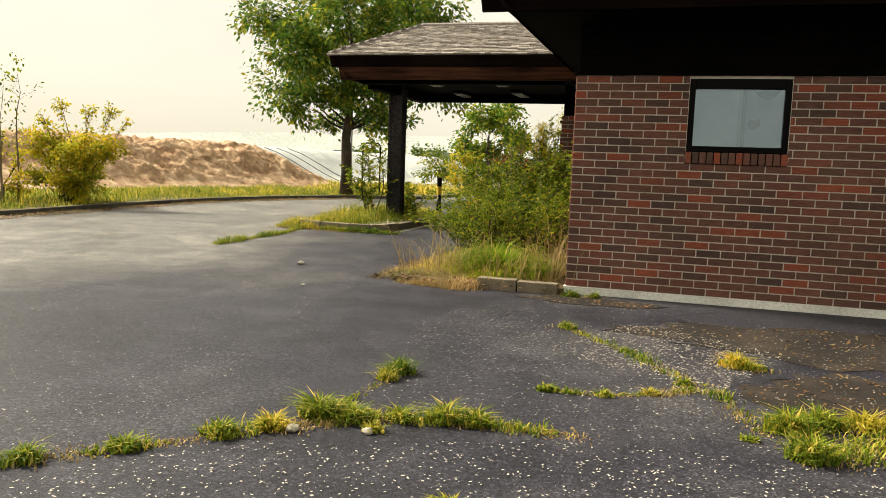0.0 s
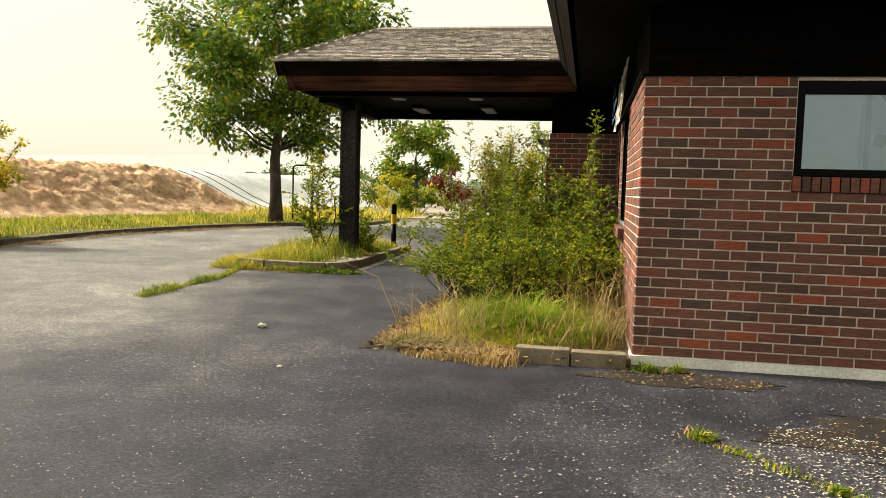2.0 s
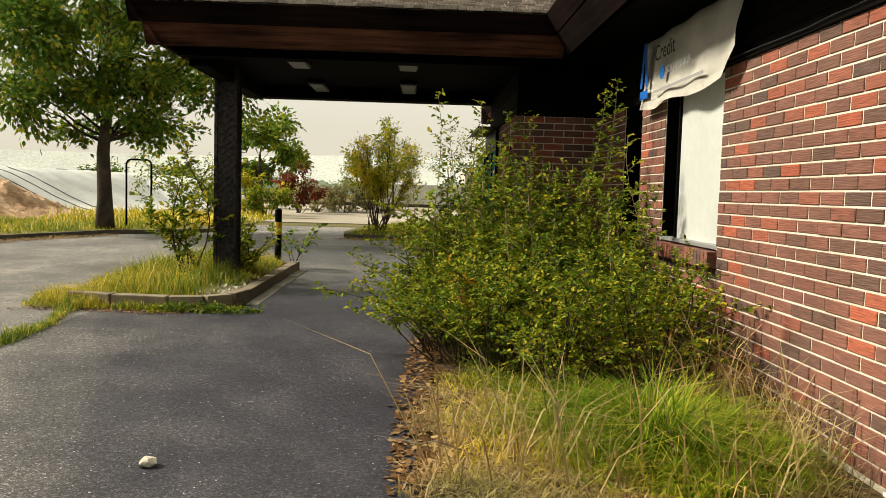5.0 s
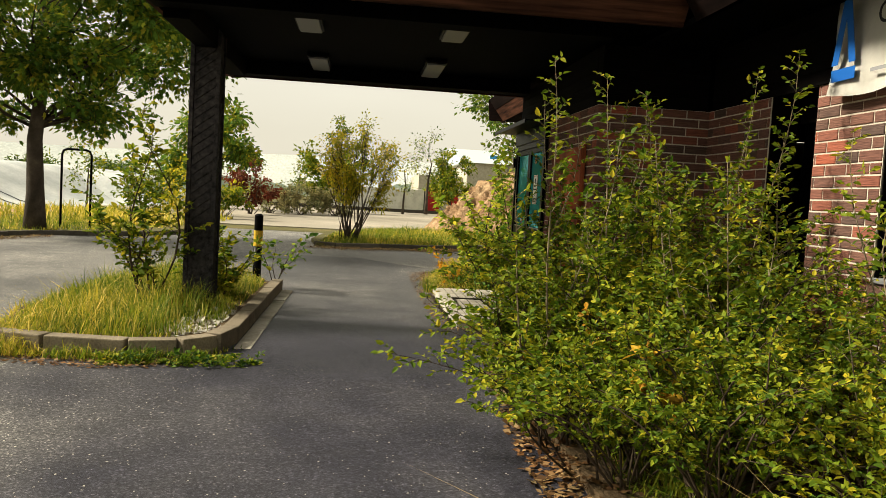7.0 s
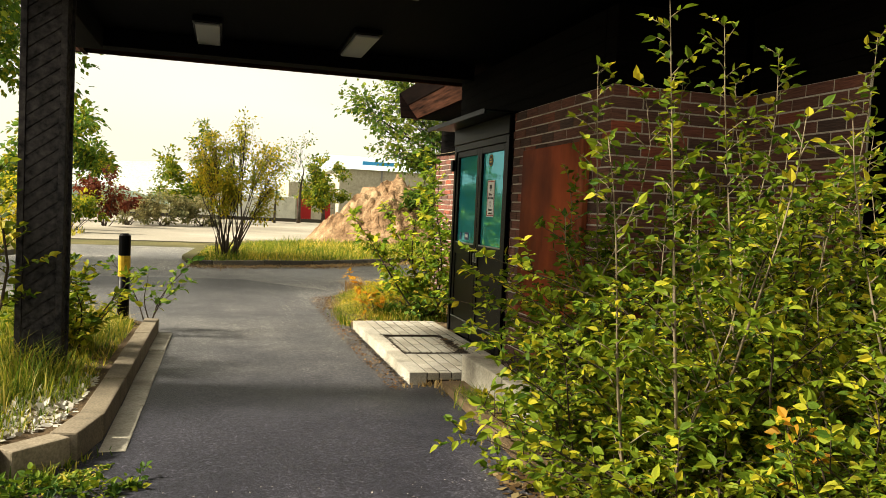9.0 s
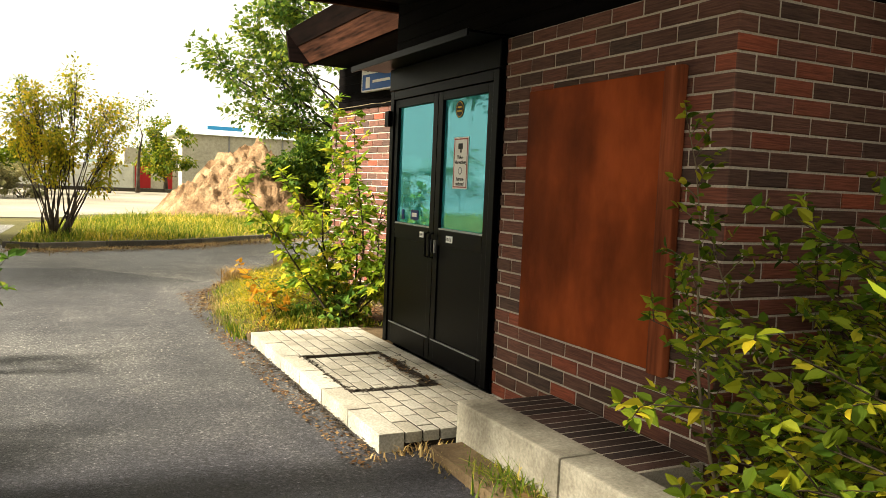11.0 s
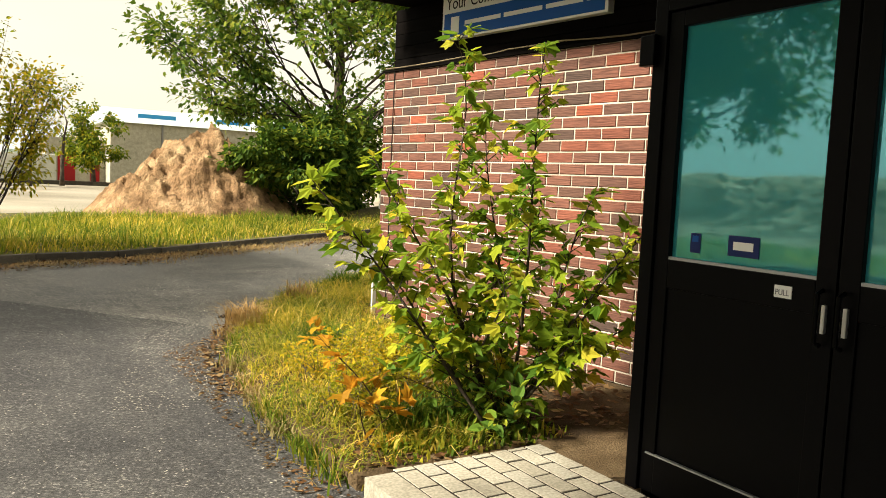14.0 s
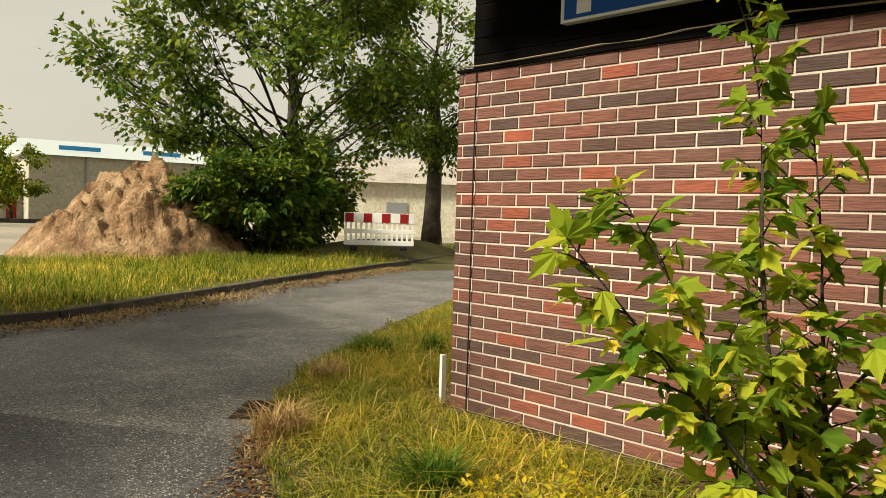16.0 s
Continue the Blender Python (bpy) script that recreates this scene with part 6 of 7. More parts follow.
# shrub and bare saplings on the west verge
woody("verge_shrub", (-14.4, 16.9, 0.1), ellipsoid_clumps(20, 0.0, 0.0, 1.05, 1.35, 1.0, 0.85, 0.5, 17, -0.8) + [(0.4, 0.2, 2.4, 0.28), (-0.3, 0, 2.5, 0.26), (1.0, 0.3, 2.3, 0.28), (-0.9, 0, 2.2, 0.26), (1.3, 0.5, 2.1, 0.2)], 11000, 0.08, M_LEAF_YELLOW, 17, "yellow-green wild shrub with upright shoots on the verge", "shrub", 0.03, stems=12, straight=0.1)
woody("verge_shrub", (-15.6, 15.6, 0.1), ellipsoid_clumps(12, 0.0, 0.0, 0.8, 1.2, 1.0, 0.6, 0.45, 18, -0.8), 2600, 0.09, M_LEAF_YELLOW, 18, "yellowing low wild shrub on the verge", "shrub", 0.03, stems=8)
for i, (x, y, h) in enumerate(((-14.9, 15.2, 3.3), (-15.1, 15.9, 3.6), (-15.6, 14.6, 3.1))):
    woody("bare_sapling", (x, y, 0.1), ellipsoid_clumps(10, 0, 0, h * 0.66, 0.45, 0.45, h * 0.36, 0.3, 60 + i), 0, 0.1, M_LEAF_BUSH, 60 + i, "bare thin sapling on the verge", "sapling", 0.03, 0.2, M_PALE_TWIG, 9, group="verge saplings")

# island plants round the post
spray("post_sapling", (-6.05, 16.75, 0.1), [(-0.15, 0.05, 1.95), (0.15, 0.0, 2.15), (-0.4, 0.1, 1.4), (-0.55, -0.1, 1.0), (0.1, -0.2, 1.2), (-0.3, 0.2, 1.7), (-0.7, 0.1, 1.2)], 0.075, M_LEAF_BUSH, 19, "leafy green sapling grown beside the post", "sapling", 0.014, M_TWIG, 0.026, 0.32, 0.055, 0.08, 0.2)
spray("post_sapling", (-5.62, 17.75, 0.1), fan(16, 0.5, 1.05, 0.7, 20), 0.07, M_LEAF_BUSH, 20, "green weeds and shoots behind the post", "sapling", 0.010, M_TWIG, 0.028, 0.28, 0.06, 0.08, 0.15)
spray("post_sapling", (-5.12, 19.75, 0.1), [(0.38, 0.1, 0.7), (0.25, -0.15, 0.5), (-0.1, 0.1, 0.6), (-0.35, 0.1, 0.7), (0.35, 0.0, 0.5)], 0.085, M_LEAF_TREE, 21, "low maple shoot leaning over the kerb", "sapling", 0.008, M_TWIG, 0.045, 0.22, 0.09, 0.08, 0.2)
isle_in = [(-5.2, 15.6), (-5.5, 15.1), (-5.85, 14.95), (-6.9, 15.15), (-7.2, 16.5), (-7.15, 19.0), (-6.6, 19.9), (-5.5, 20.0), (-5.2, 19.5)]
grass("island_grass", isle_in, 15000, 0.10, 0.10, 0.48, M_GRASS, 22, "tall green grass on the kerbed island", 0.7, 0.0038, 1.3, 0.5)
grass("island_straw", isle_in, 6000, 0.10, 0.12, 0.5, M_GRASS_DRY, 23, "drying yellow grass on the kerbed island", 0.9, 0.0032, 1.0, 0.5)
line_grass("kerb_weeds", [(-7.2, 15.0), (-6.5, 14.72), (-5.7, 14.66), (-5.2, 14.85), (-4.92, 15.3)], 900, 0.05, 0.05, 0.16, M_GRASS, 24, "weeds in the joint before the kerb")
line_grass("crack_grass", [(-6.46, 11.15), (-6.5, 12.4), (-6.55, 13.6), (-6.9, 15.0), (-7.2, 16.2)], 3200, 0.06, 0.04, 0.15, M_GRASS, 25, "grass strip in a long asphalt joint", even=0.6)
line_grass("crack_grass", [(-7.2, 16), (-7.3, 18), (-7.0, 20)], 1300, 0.1, 0.06, 0.25, M_GRASS_DRY, 26, "grass fringe along the island")

# verge grass
strip = [(-12.8, 2), (-12.8, 10), (-13.4, 17), (-13.7, 20.7), (-13.1, 24.6), (-11.75, 28.15), (-10.0, 29.6), (-10.5, 33), (-14, 34), (-17.5, 32), (-19.5, 22), (-19, 2)]
grass("verge_grass", strip, 36000, 0.08, 0.08, 0.40, M_GRASS, 27, "long green grass on the roadside verge", 0.7, 0.008, 0.45, 1.2)
grass("verge_straw", strip, 16000, 0.08, 0.06, 0.36, M_GRASS_DRY, 28, "dry yellow grass on the roadside verge", 0.8, 0.008, 0.6, 0.8)
grass("far_meadow", [(-24, 33), (-9.4, 31), (-9.4, 44), (-24, 44)], 7000, 0.02, 0.2, 0.6, M_GRASS_DRY, 29, "rough grass behind the road", 0.5, 0.02, 0.4)
line_grass("kerb_litter", [(-12.5, 8), (-12.55, 10), (-13.1, 17), (-13.4, 20.7), (-12.8, 24.4), (-11.5, 27.9)], 6000, 0.3, 0.02, 0.09, M_STRAW, 40, "dry litter along the verge kerb")
isl = [(-5.0, 29.2), (-4.5, 29.1), (-2.3, 29.9), (0.7, 32.25), (1.8, 33.25), (7.1, 37.05), (16, 43.2), (16, 45), (5, 41.5), (-2.5, 38.5), (-4.8, 35)]
grass("island_meadow", isl, 34000, 0.08, 0.08, 0.42, M_GRASS, 41, "long green grass on the east island", 0.7, 0.008, 0.5, 1.0)
grass("island_meadow_dry", isl, 22000, 0.08, 0.06, 0.32, M_GRASS_DRY, 42, "drying yellow grass on the east island", 0.8, 0.008, 0.4, 0.6)
line_grass("kerb_litter", [(-5.0, 28.9), (-4.5, 28.8), (-2.2, 29.55), (0.85, 31.85), (2.0, 32.9), (7.2, 36.6)], 8000, 0.34, 0.02, 0.10, M_STRAW, 43, "dry litter along the island kerb")

# bed along the wall: tall grass, straw, the big hedge of wild bushes
front = [(-2.1, 9.35), (-1.6, 9.15), (-1.05, 9.25), (-0.95, 10.3), (-1.5, 10.8), (-2.2, 10.4)]
fringe = [(-2.6, 9.1), (-1.6, 9.02), (-0.85, 9.08), (-0.8, 10.5), (-1.6, 10.9), (-2.75, 10.6)]
grass("bed_grass", front, 19000, 0.05, 0.15, 0.64, M_GRASS_LUSH, 44, "tall tousled green grass at the end of the bed", 1.3, 0.0036, 2.4, 0.5)
grass("bed_straw", fringe, 3600, 0.05, 0.05, 0.26, M_GRASS_DRY, 45, "drying yellow grass and straw stalks", 1.6, 0.003, 2.6, 0.4)
grass("bed_thatch", [(-2.75, 9.0), (-1.6, 8.98), (-0.8, 9.05), (-0.75, 10.5), (-1.6, 10.9), (-2.8, 11.2)], 10000, 0.05, 0.03, 0.14, M_STRAW, 49, "matted dead straw round the grass", 2.4, 0.003, 2.2, 0.2)
for i, (x, y, a, ln) in enumerate(((-2.72, 10.9, 150, 0.26), (-2.62, 9.8, 178, 0.3))):
    tw = random.Random(700 + i)
    d = Vector((math.cos(radians(a)), math.sin(radians(a)), 0))
    p0 = Vector((x, y, 0.07))
    bm = tube([p0, p0 + d * ln * 0.5 + Vector((0, 0, 0.05)), p0 + d * ln + Vector((0, 0, 0.02))], [0.006, 0.004, 0.002], 5)
    for k in range(4):
        q = p0 + d * ln * (0.3 + 0.17 * k) + Vector((0, 0, 0.04))
        tube([q, q + Vector((d.x * 0.16 + tw.uniform(-0.12, 0.12), d.y * 0.16 + tw.uniform(-0.16, 0.16), tw.uniform(-0.02, 0.05)))], [0.003, 0.0012], 4, bm)
    solid("dead_twig", bm, M_PALE_TWIG, "dry grey branched twig lying on the asphalt edge", "twig", "dead twigs")
line_grass("bed_straw", [(-2.78, 11.0), (-2.72, 10.2), (-2.66, 9.2), (-2.5, 8.88), (-1.7, 8.85)], 4200, 0.10, 0.02, 0.14, M_STRAW, 46, "dry straw spilling over the edge of the bed")
line_grass("bed_straw", [(-0.9, 9.3), (-0.9, 10.5), (-1.0, 12.0)], 420, 0.2, 0.4, 1.1, M_STRAW, 47, "tall dry stalks against the wall")


BUSH = "dense yellow-green wild bush crowding the brick wall"
for i, (x, y, lo, hi, n, lf) in enumerate((
        (-1.95, 10.75, 0.6, 1.05, 24, 0.034), (-1.35, 10.95, 0.7, 1.2, 22, 0.034), (-2.25, 11.55, 0.7, 1.15, 26, 0.034), (-1.55, 11.8, 0.8, 1.25, 24, 0.036),
        (-2.3, 12.4, 0.7, 1.15, 26, 0.038), (-1.5, 12.6, 0.8, 1.3, 22, 0.038), (-2.4, 13.2, 0.8, 1.4, 26, 0.042), (-1.55, 13.4, 1.0, 1.8, 24, 0.042),
        (-2.3, 14.0, 0.8, 1.5, 24, 0.042), (-1.5, 14.4, 1.0, 1.8, 22, 0.042), (-2.55, 13.6, 0.6, 1.1, 20, 0.05), (-2.35, 14.55, 0.5, 0.95, 18, 0.05),
        (-1.2, 15.0, 0.7, 1.2, 14, 0.046), (-2.5, 12.0, 0.6, 1.05, 20, 0.036), (-2.65, 12.7, 0.5, 0.95, 20, 0.042), (-2.7, 13.3, 0.5, 0.95, 20, 0.05),
        (-1.95, 12.1, 0.8, 1.25, 20, 0.038), (-1.95, 13.0, 0.9, 1.6, 22, 0.042), (-1.95, 13.8, 1.1, 1.95, 26, 0.042), (-1.0, 11.6, 0.7, 1.2, 18, 0.036),
        (-1.0, 13.2, 0.9, 1.6, 18, 0.042), (-1.05, 14.3, 1.0, 1.8, 18, 0.042))):
    spray("wild_bush", (x, y, 0.05), fan(n, lo, hi, 0.92, 170 + i, 0.95), lf, M_LEAF_BUSH, 170 + i, BUSH, r=0.008, gap=lf * 0.31, side=0.36, every=0.092, group="bushes in the bed")
for i, (x, y, h, dx, dy) in enumerate((
        (-2.55, 13.2, 2.35, -0.30, -0.15), (-2.2, 13.4, 2.3, -0.18, 0.0), (-2.0, 13.5, 2.2, -0.12, -0.1), (-1.3, 14.0, 2.5, 0.15, 0.05), (-1.1, 13.5, 2.55, 0.1, 0.1),
        (-1.0, 12.6, 1.95, 0.05, 0.1), (-2.0, 14.9, 1.75, -0.05, 0.55), (-2.35, 13.9, 2.05, -0.2, 0.2), (-2.7, 13.0, 1.75, -0.25, 0.1), (-1.85, 12.2, 1.7, -0.1, 0.1),
        (-1.5, 11.6, 1.45, 0.05, 0.0), (-1.45, 14.7, 2.3, 0.0, -0.1), (-2.45, 14.2, 2.2, -0.1, 0.0), (-1.7, 13.9, 2.2, -0.15, 0.1), (-2.1, 12.8, 1.85, -0.2, 0.05))):
    spray("tall_shoot", (x, y, 0.05), [(dx, dy, h), (dx * 0.3 + 0.12, dy - 0.1, h * 0.78), (-dx * 0.4 - 0.1, dy + 0.12, h * 0.66)], 0.046, M_LEAF_BUSH, 90 + i, "tall upright leafy shoot with a pale stem", "shoot", 0.010, M_PALE_TWIG, 0.021, 0.24, 0.045, 0.0, 0.2, "tall shoots")

# turning twigs and low maple seedlings among the bushes
for i, (x, y, tips, lf, mm) in enumerate((
        (-2.35, 12.5, [(-0.2, 0.0, 0.85), (-0.1, 0.1, 0.7)], 0.045, M_LEAF_ORANGE), (-2.3, 12.0, [(-0.05, -0.1, 0.75), (0.05, 0.1, 0.6)], 0.09, M_LEAF_ORANGE),
        (-2.6, 12.6, [(-0.2, -0.1, 0.42), (-0.05, -0.25, 0.3)], 0.11, M_LEAF_TREE), (-2.7, 13.1, [(-0.15, 0.05, 0.45)], 0.05, M_LEAF_ORANGE))):
    spray("turning_shoot", (x, y, 0.05), tips, lf, mm, 210 + i, "small shoot with orange and yellow leaves among the bushes" if mm is M_LEAF_ORANGE else "low maple seedling with broad green leaves", "shoot", 0.006, M_TWIG, 0.03, 0.14, 0.05, 0.05, 0.45, "", lf > 0.08, 0.0, 0.6)
for i, (x, y, e) in enumerate(((-2.75, 12.75, (-0.85, -0.15, 0.55)), (-2.7, 13.1, (-0.7, 0.1, 0.75)), (-2.65, 13.6, (-0.6, -0.2, 0.95)), (-2.7, 12.3, (-0.55, -0.4, 0.5)))):
    spray("arching_branch", (x, y, 0.05), [e, (e[0] * 0.7, e[1] + 0.2, e[2] * 0.8), (e[0] * 0.8, e[1] - 0.2, e[2] * 1.1)], 0.045, M_LEAF_BUSH, 230 + i, "leafy branch arching out over the asphalt", "branch", 0.007, M_TWIG, 0.022, 0.24, 0.05, 0.12, 0.3)

line_grass("bed_straw", [(-2.5, 9.9), (-1.9, 9.35), (-1.2, 9.25), (-0.95, 9.8)], 350, 0.25, 0.3, 0.85, M_STRAW, 241, "dry stalks standing in the bed grass")
grass("island_edge_grass", [(-7.4, 14.7), (-6.4, 14.62), (-6.25, 15.1), (-6.6, 15.6), (-7.5, 15.8)], 4200, 0.01, 0.08, 0.42, M_GRASS_DRY, 242, "tousled grass grown over the end of the kerb", 1.1, 0.0036, 1.6, 0.4)
grass("island_edge_weeds", [(-5.9, 14.45), (-4.95, 14.75), (-4.85, 15.1), (-5.3, 14.75), (-5.9, 14.65)], 900, 0.004, 0.03, 0.12, M_GRASS, 243, "low weeds before the kerb", 1.4, 0.011, 2.5, 0.2)

grass("bed_undergrowth", [(-2.6, 11.2), (-2.1, 10.6), (-1.9, 14.5), (-2.6, 14.4)], 4000, 0.03, 0.06, 0.26, M_GRASS, 245, "grass and weeds under the bushes", 1.0, 0.005, 2.0, 0.15)
grass("bed_undergrowth_dry", [(-2.75, 9.3), (-1.0, 9.2), (-1.0, 11.2), (-2.75, 11.6)], 3500, 0.05, 0.04, 0.2, M_GRASS_DRY, 246, "yellow tousled grass between the bushes", 1.2, 0.0038, 2.0, 0.2)

line_grass("planter_weeds", [(-2.42, 13.8), (-2.42, 15.4), (-2.44, 16.8)], 1500, 0.07, 0.03, 0.2, M_GRASS, 247, "weeds along the foot of the planter wall")
line_grass("planter_straw", [(-2.45, 13.8), (-2.45, 15.4), (-2.5, 16.85), (-2.85, 16.8)], 1300, 0.09, 0.02, 0.12, M_STRAW, 248, "dry straw along the foot of the planter wall")

# litter along the bed edge
def litter(name, poly, count, z, size, material, seed, label, flat=0.25):
    rng, rs = random.Random(seed), np.random.RandomState(seed)
    pl = [(x, y, z + rng.random() * 0.012) for x, y in scatter(poly, count, rng)]
    a = rs.uniform(0, math.tau, count)
    v = np.array(pl)
    d = np.stack([np.cos(a), np.sin(a), rs.normal(0, flat, count)], 1)
    up = np.stack([rs.normal(0, flat, count), rs.normal(0, flat, count), np.ones(count)], 1)
    side = np.cross(d, up)
    s = (size * rs.uniform(0.5, 1.5, count))[:, None]
    quad = np.stack([v, v + s * (0.5 * d + 0.3 * side), v + s * d, v + s * (0.5 * d - 0.3 * side)], 1).reshape(-1, 3)
    quad[:, 2] = np.maximum(quad[:, 2], z)
    me = raw(name, quad.tolist(), [(4 * i, 4 * i + 1, 4 * i + 2, 4 * i + 3) for i in range(count)], material)
    return tagged(new(name, me), label, "litter", "", "stuff")


litter("leaf_litter", [(-2.85, 9.0), (-2.5, 8.7), (-0.7, 8.75), (-0.7, 15.5), (-2.0, 15.5), (-2.3, 16.8), (-2.75, 14), (-2.9, 11.5)], 3200, 0.062, 0.05, M_LITTER, 48, "brown leaf litter in the bed")
litter("leaf_litter", [(-3.0, 9.0), (-2.6, 9.0), (-2.6, 14.8), (-2.85, 14.8), (-3.02, 11)], 2200, 0.004, 0.05, M_LITTER, 49, "brown leaf litter along the asphalt edge")
litter("leaf_litter", [(-3.0, 16.7), (-2.83, 16.7), (-2.83, 20.0), (-2.95, 21.5), (-2.6, 23.4), (-3.0, 23.0), (-3.05, 20)], 1500, 0.004, 0.024, M_LITTER, 51, "brown leaf litter along the paving edge")
litter("leaf_litter", [(-2.7, 20.0), (-0.5, 20.0), (-0.85, 23.4), (-2.2, 23.3)], 2400, 0.075, 0.05, M_LITTER, 52, "brown leaf litter under the sapling")
litter("leaf_litter", [(-2.1, 17.7), (-1.95, 17.7), (-2.0, 18.8), (-2.15, 18.8)], 80, PADZ + 0.004, 0.035, M_LITTER, 53, "dead leaves in the paving recess")
litter("pale_gravel", [(-5.2, 15.5), (-5.5, 15.15), (-5.8, 15.3), (-5.55, 16.2), (-5.2, 16.9)], 900, 0.112, 0.04, M_PETAL, 63, "pale gravel chips behind the kerb", 0.5)
litter("leaf_litter", [(-5.2, 28.5), (-4.4, 28.4), (-2.0, 29.2), (1.1, 31.6), (7.5, 36.3), (7.0, 36.9), (0.7, 32.2), (-2.3, 29.8), (-5.0, 29.1)], 2600, 0.004, 0.06, M_LITTER, 244, "dry litter swept along the island kerb")
litter("leaf_litter", [(-7.5, 14.55), (-6.6, 14.45), (-5.7, 14.35), (-5.1, 14.6), (-5.2, 14.85), (-5.8, 14.72), (-6.9, 14.95)], 900, 0.004, 0.035, M_LITTER, 246, "brown leaf litter before the island kerb")
litter("leaf_litter", [(-5.3, 28.2), (-4.4, 28.1), (-2.0, 28.9), (1.2, 31.3), (7.6, 36.0), (7.4, 36.7), (0.8, 32.0), (-2.3, 29.7), (-5.0, 29.0)], 3200, 0.004, 0.05, M_LITTER, 247, "brown leaves drifted before the island kerb")
litter("leaf_litter", [(-12.5, 8), (-12.0, 10), (-12.6, 17), (-12.9, 20.7), (-12.2, 24.4), (-11.0, 27.8), (-11.6, 28.0), (-12.9, 24.5), (-13.4, 20.7), (-13.1, 17)], 3500, 0.004, 0.06, M_LITTER, 248, "brown leaves drifted along the verge kerb")
# fallen petals and grit on the asphalt
for i, (poly, cnt, sz) in enumerate((
        ([(-2.5, 2.2), (1.6, 2.2), (1.8, 4.3), (0.2, 4.25), (-1.6, 3.5)], 1900, 0.014),
        ([(-1.2, 4.4), (3.2, 4.4), (3.6, 8.9), (-0.8, 8.9), (-1.6, 7.0)], 3200, 0.014),
        ([(-0.4, 6.2), (0.8, 5.4), (1.4, 6.8), (0.2, 7.6)], 1300, 0.017),
        ([(-6.4, 8.0), (-2.9, 8.0), (-2.9, 14.6), (-6.4, 14.6)], 1000, 0.011),
        ([(-6.6, 11.0), (-5.0, 11.0), (-5.0, 14.8), (-6.6, 14.8)], 400, 0.013),
        ([(-4.6, 19.5), (-2.9, 19.5), (-2.5, 24), (-4.5, 27)], 800, 0.012),
        ([(-3.6, 21.5), (-2.7, 21.5), (-2.0, 24.6), (-2.6, 25.4)], 1500, 0.013),
        ([(-2.6, 23.5), (-1.2, 25.5), (-2.4, 28.5), (-4.4, 26)], 500, 0.013),
        ([(-5.0, 0.5), (-2.0, 3.2), (-2.4, 9), (-8, 9), (-9, 2)], 4500, 0.011))):
    litter("fallen_petals", poly, int(cnt * 1.3), 0.003, sz, M_PETAL, 110 + i, "pale fallen petals and grit on the asphalt", 0.06)

# grass in the asphalt cracks
crk = [
    ([(-2.6, 2.6), (-2.25, 2.96), (-1.75, 3.44), (-1.38, 3.86), (-1.05, 4.15), (-0.42, 4.27), (0.11, 4.30)], 2600, 0.05),
    ([(-1.2, 3.95), (-1.0, 4.2), (-0.35, 4.28)], 1500, 0.06),
    ([(-1.17, 5.15), (-1.2, 4.85), (-1.28, 4.2)], 520, 0.045),
    ([(-0.25, 5.08), (0.1, 5.1), (0.42, 5.25), (0.8, 5.56)], 800, 0.035),
    ([(-0.4, 7.15), (0.16, 6.45), (0.5, 5.9), (0.8, 5.56), (1.03, 4.73), (1.24, 4.31)], 1300, 0.055),
    ([(1.15, 4.7), (1.35, 4.45), (1.8, 5.0)], 1500, 0.11),
    ([(0.9, 6.3), (1.15, 6.25)], 400, 0.06),
    ([(-0.35, 3.2), (-0.25, 3.25)], 220, 0.04),
    ([(-0.62, 8.82), (-0.3, 8.86)], 180, 0.04),
]
for i, (line, cnt, sp) in enumerate(crk):
    line_grass("crack_grass", line, int(cnt * 0.5), sp * 0.8, 0.012, 0.07, M_GRASS, 130 + i, "grass tufts growing in an asphalt crack", 0.0, 5.0, 0.0)
    line_grass("crack_straw", line, int(cnt * 0.55), sp * 1.2, 0.006, 0.035, M_STRAW, 150 + i, "dry straw in an asphalt crack")


def tuft(x, y, r, h, count, material, seed, label="leafy grass tuft growing out of the asphalt"):
    rng, rs = random.Random(seed), np.random.RandomState(seed)
    roots, hs = [], []
    for _ in range(count):
        a, q = rng.uniform(0, math.tau), rng.random()
        roots.append((x + math.cos(a) * r * q, y + math.sin(a) * r * q * 0.8, 0.0))
        hs.append(h * rng.uniform(0.35, 1.0) * (1.15 - 0.6 * q))
    return tagged(new("grass_tuft", blade_mesh("grass_tuft", roots, hs, material, rs, 1.1, 0.0055)), label, "grass", "tufts on the asphalt", "stuff")


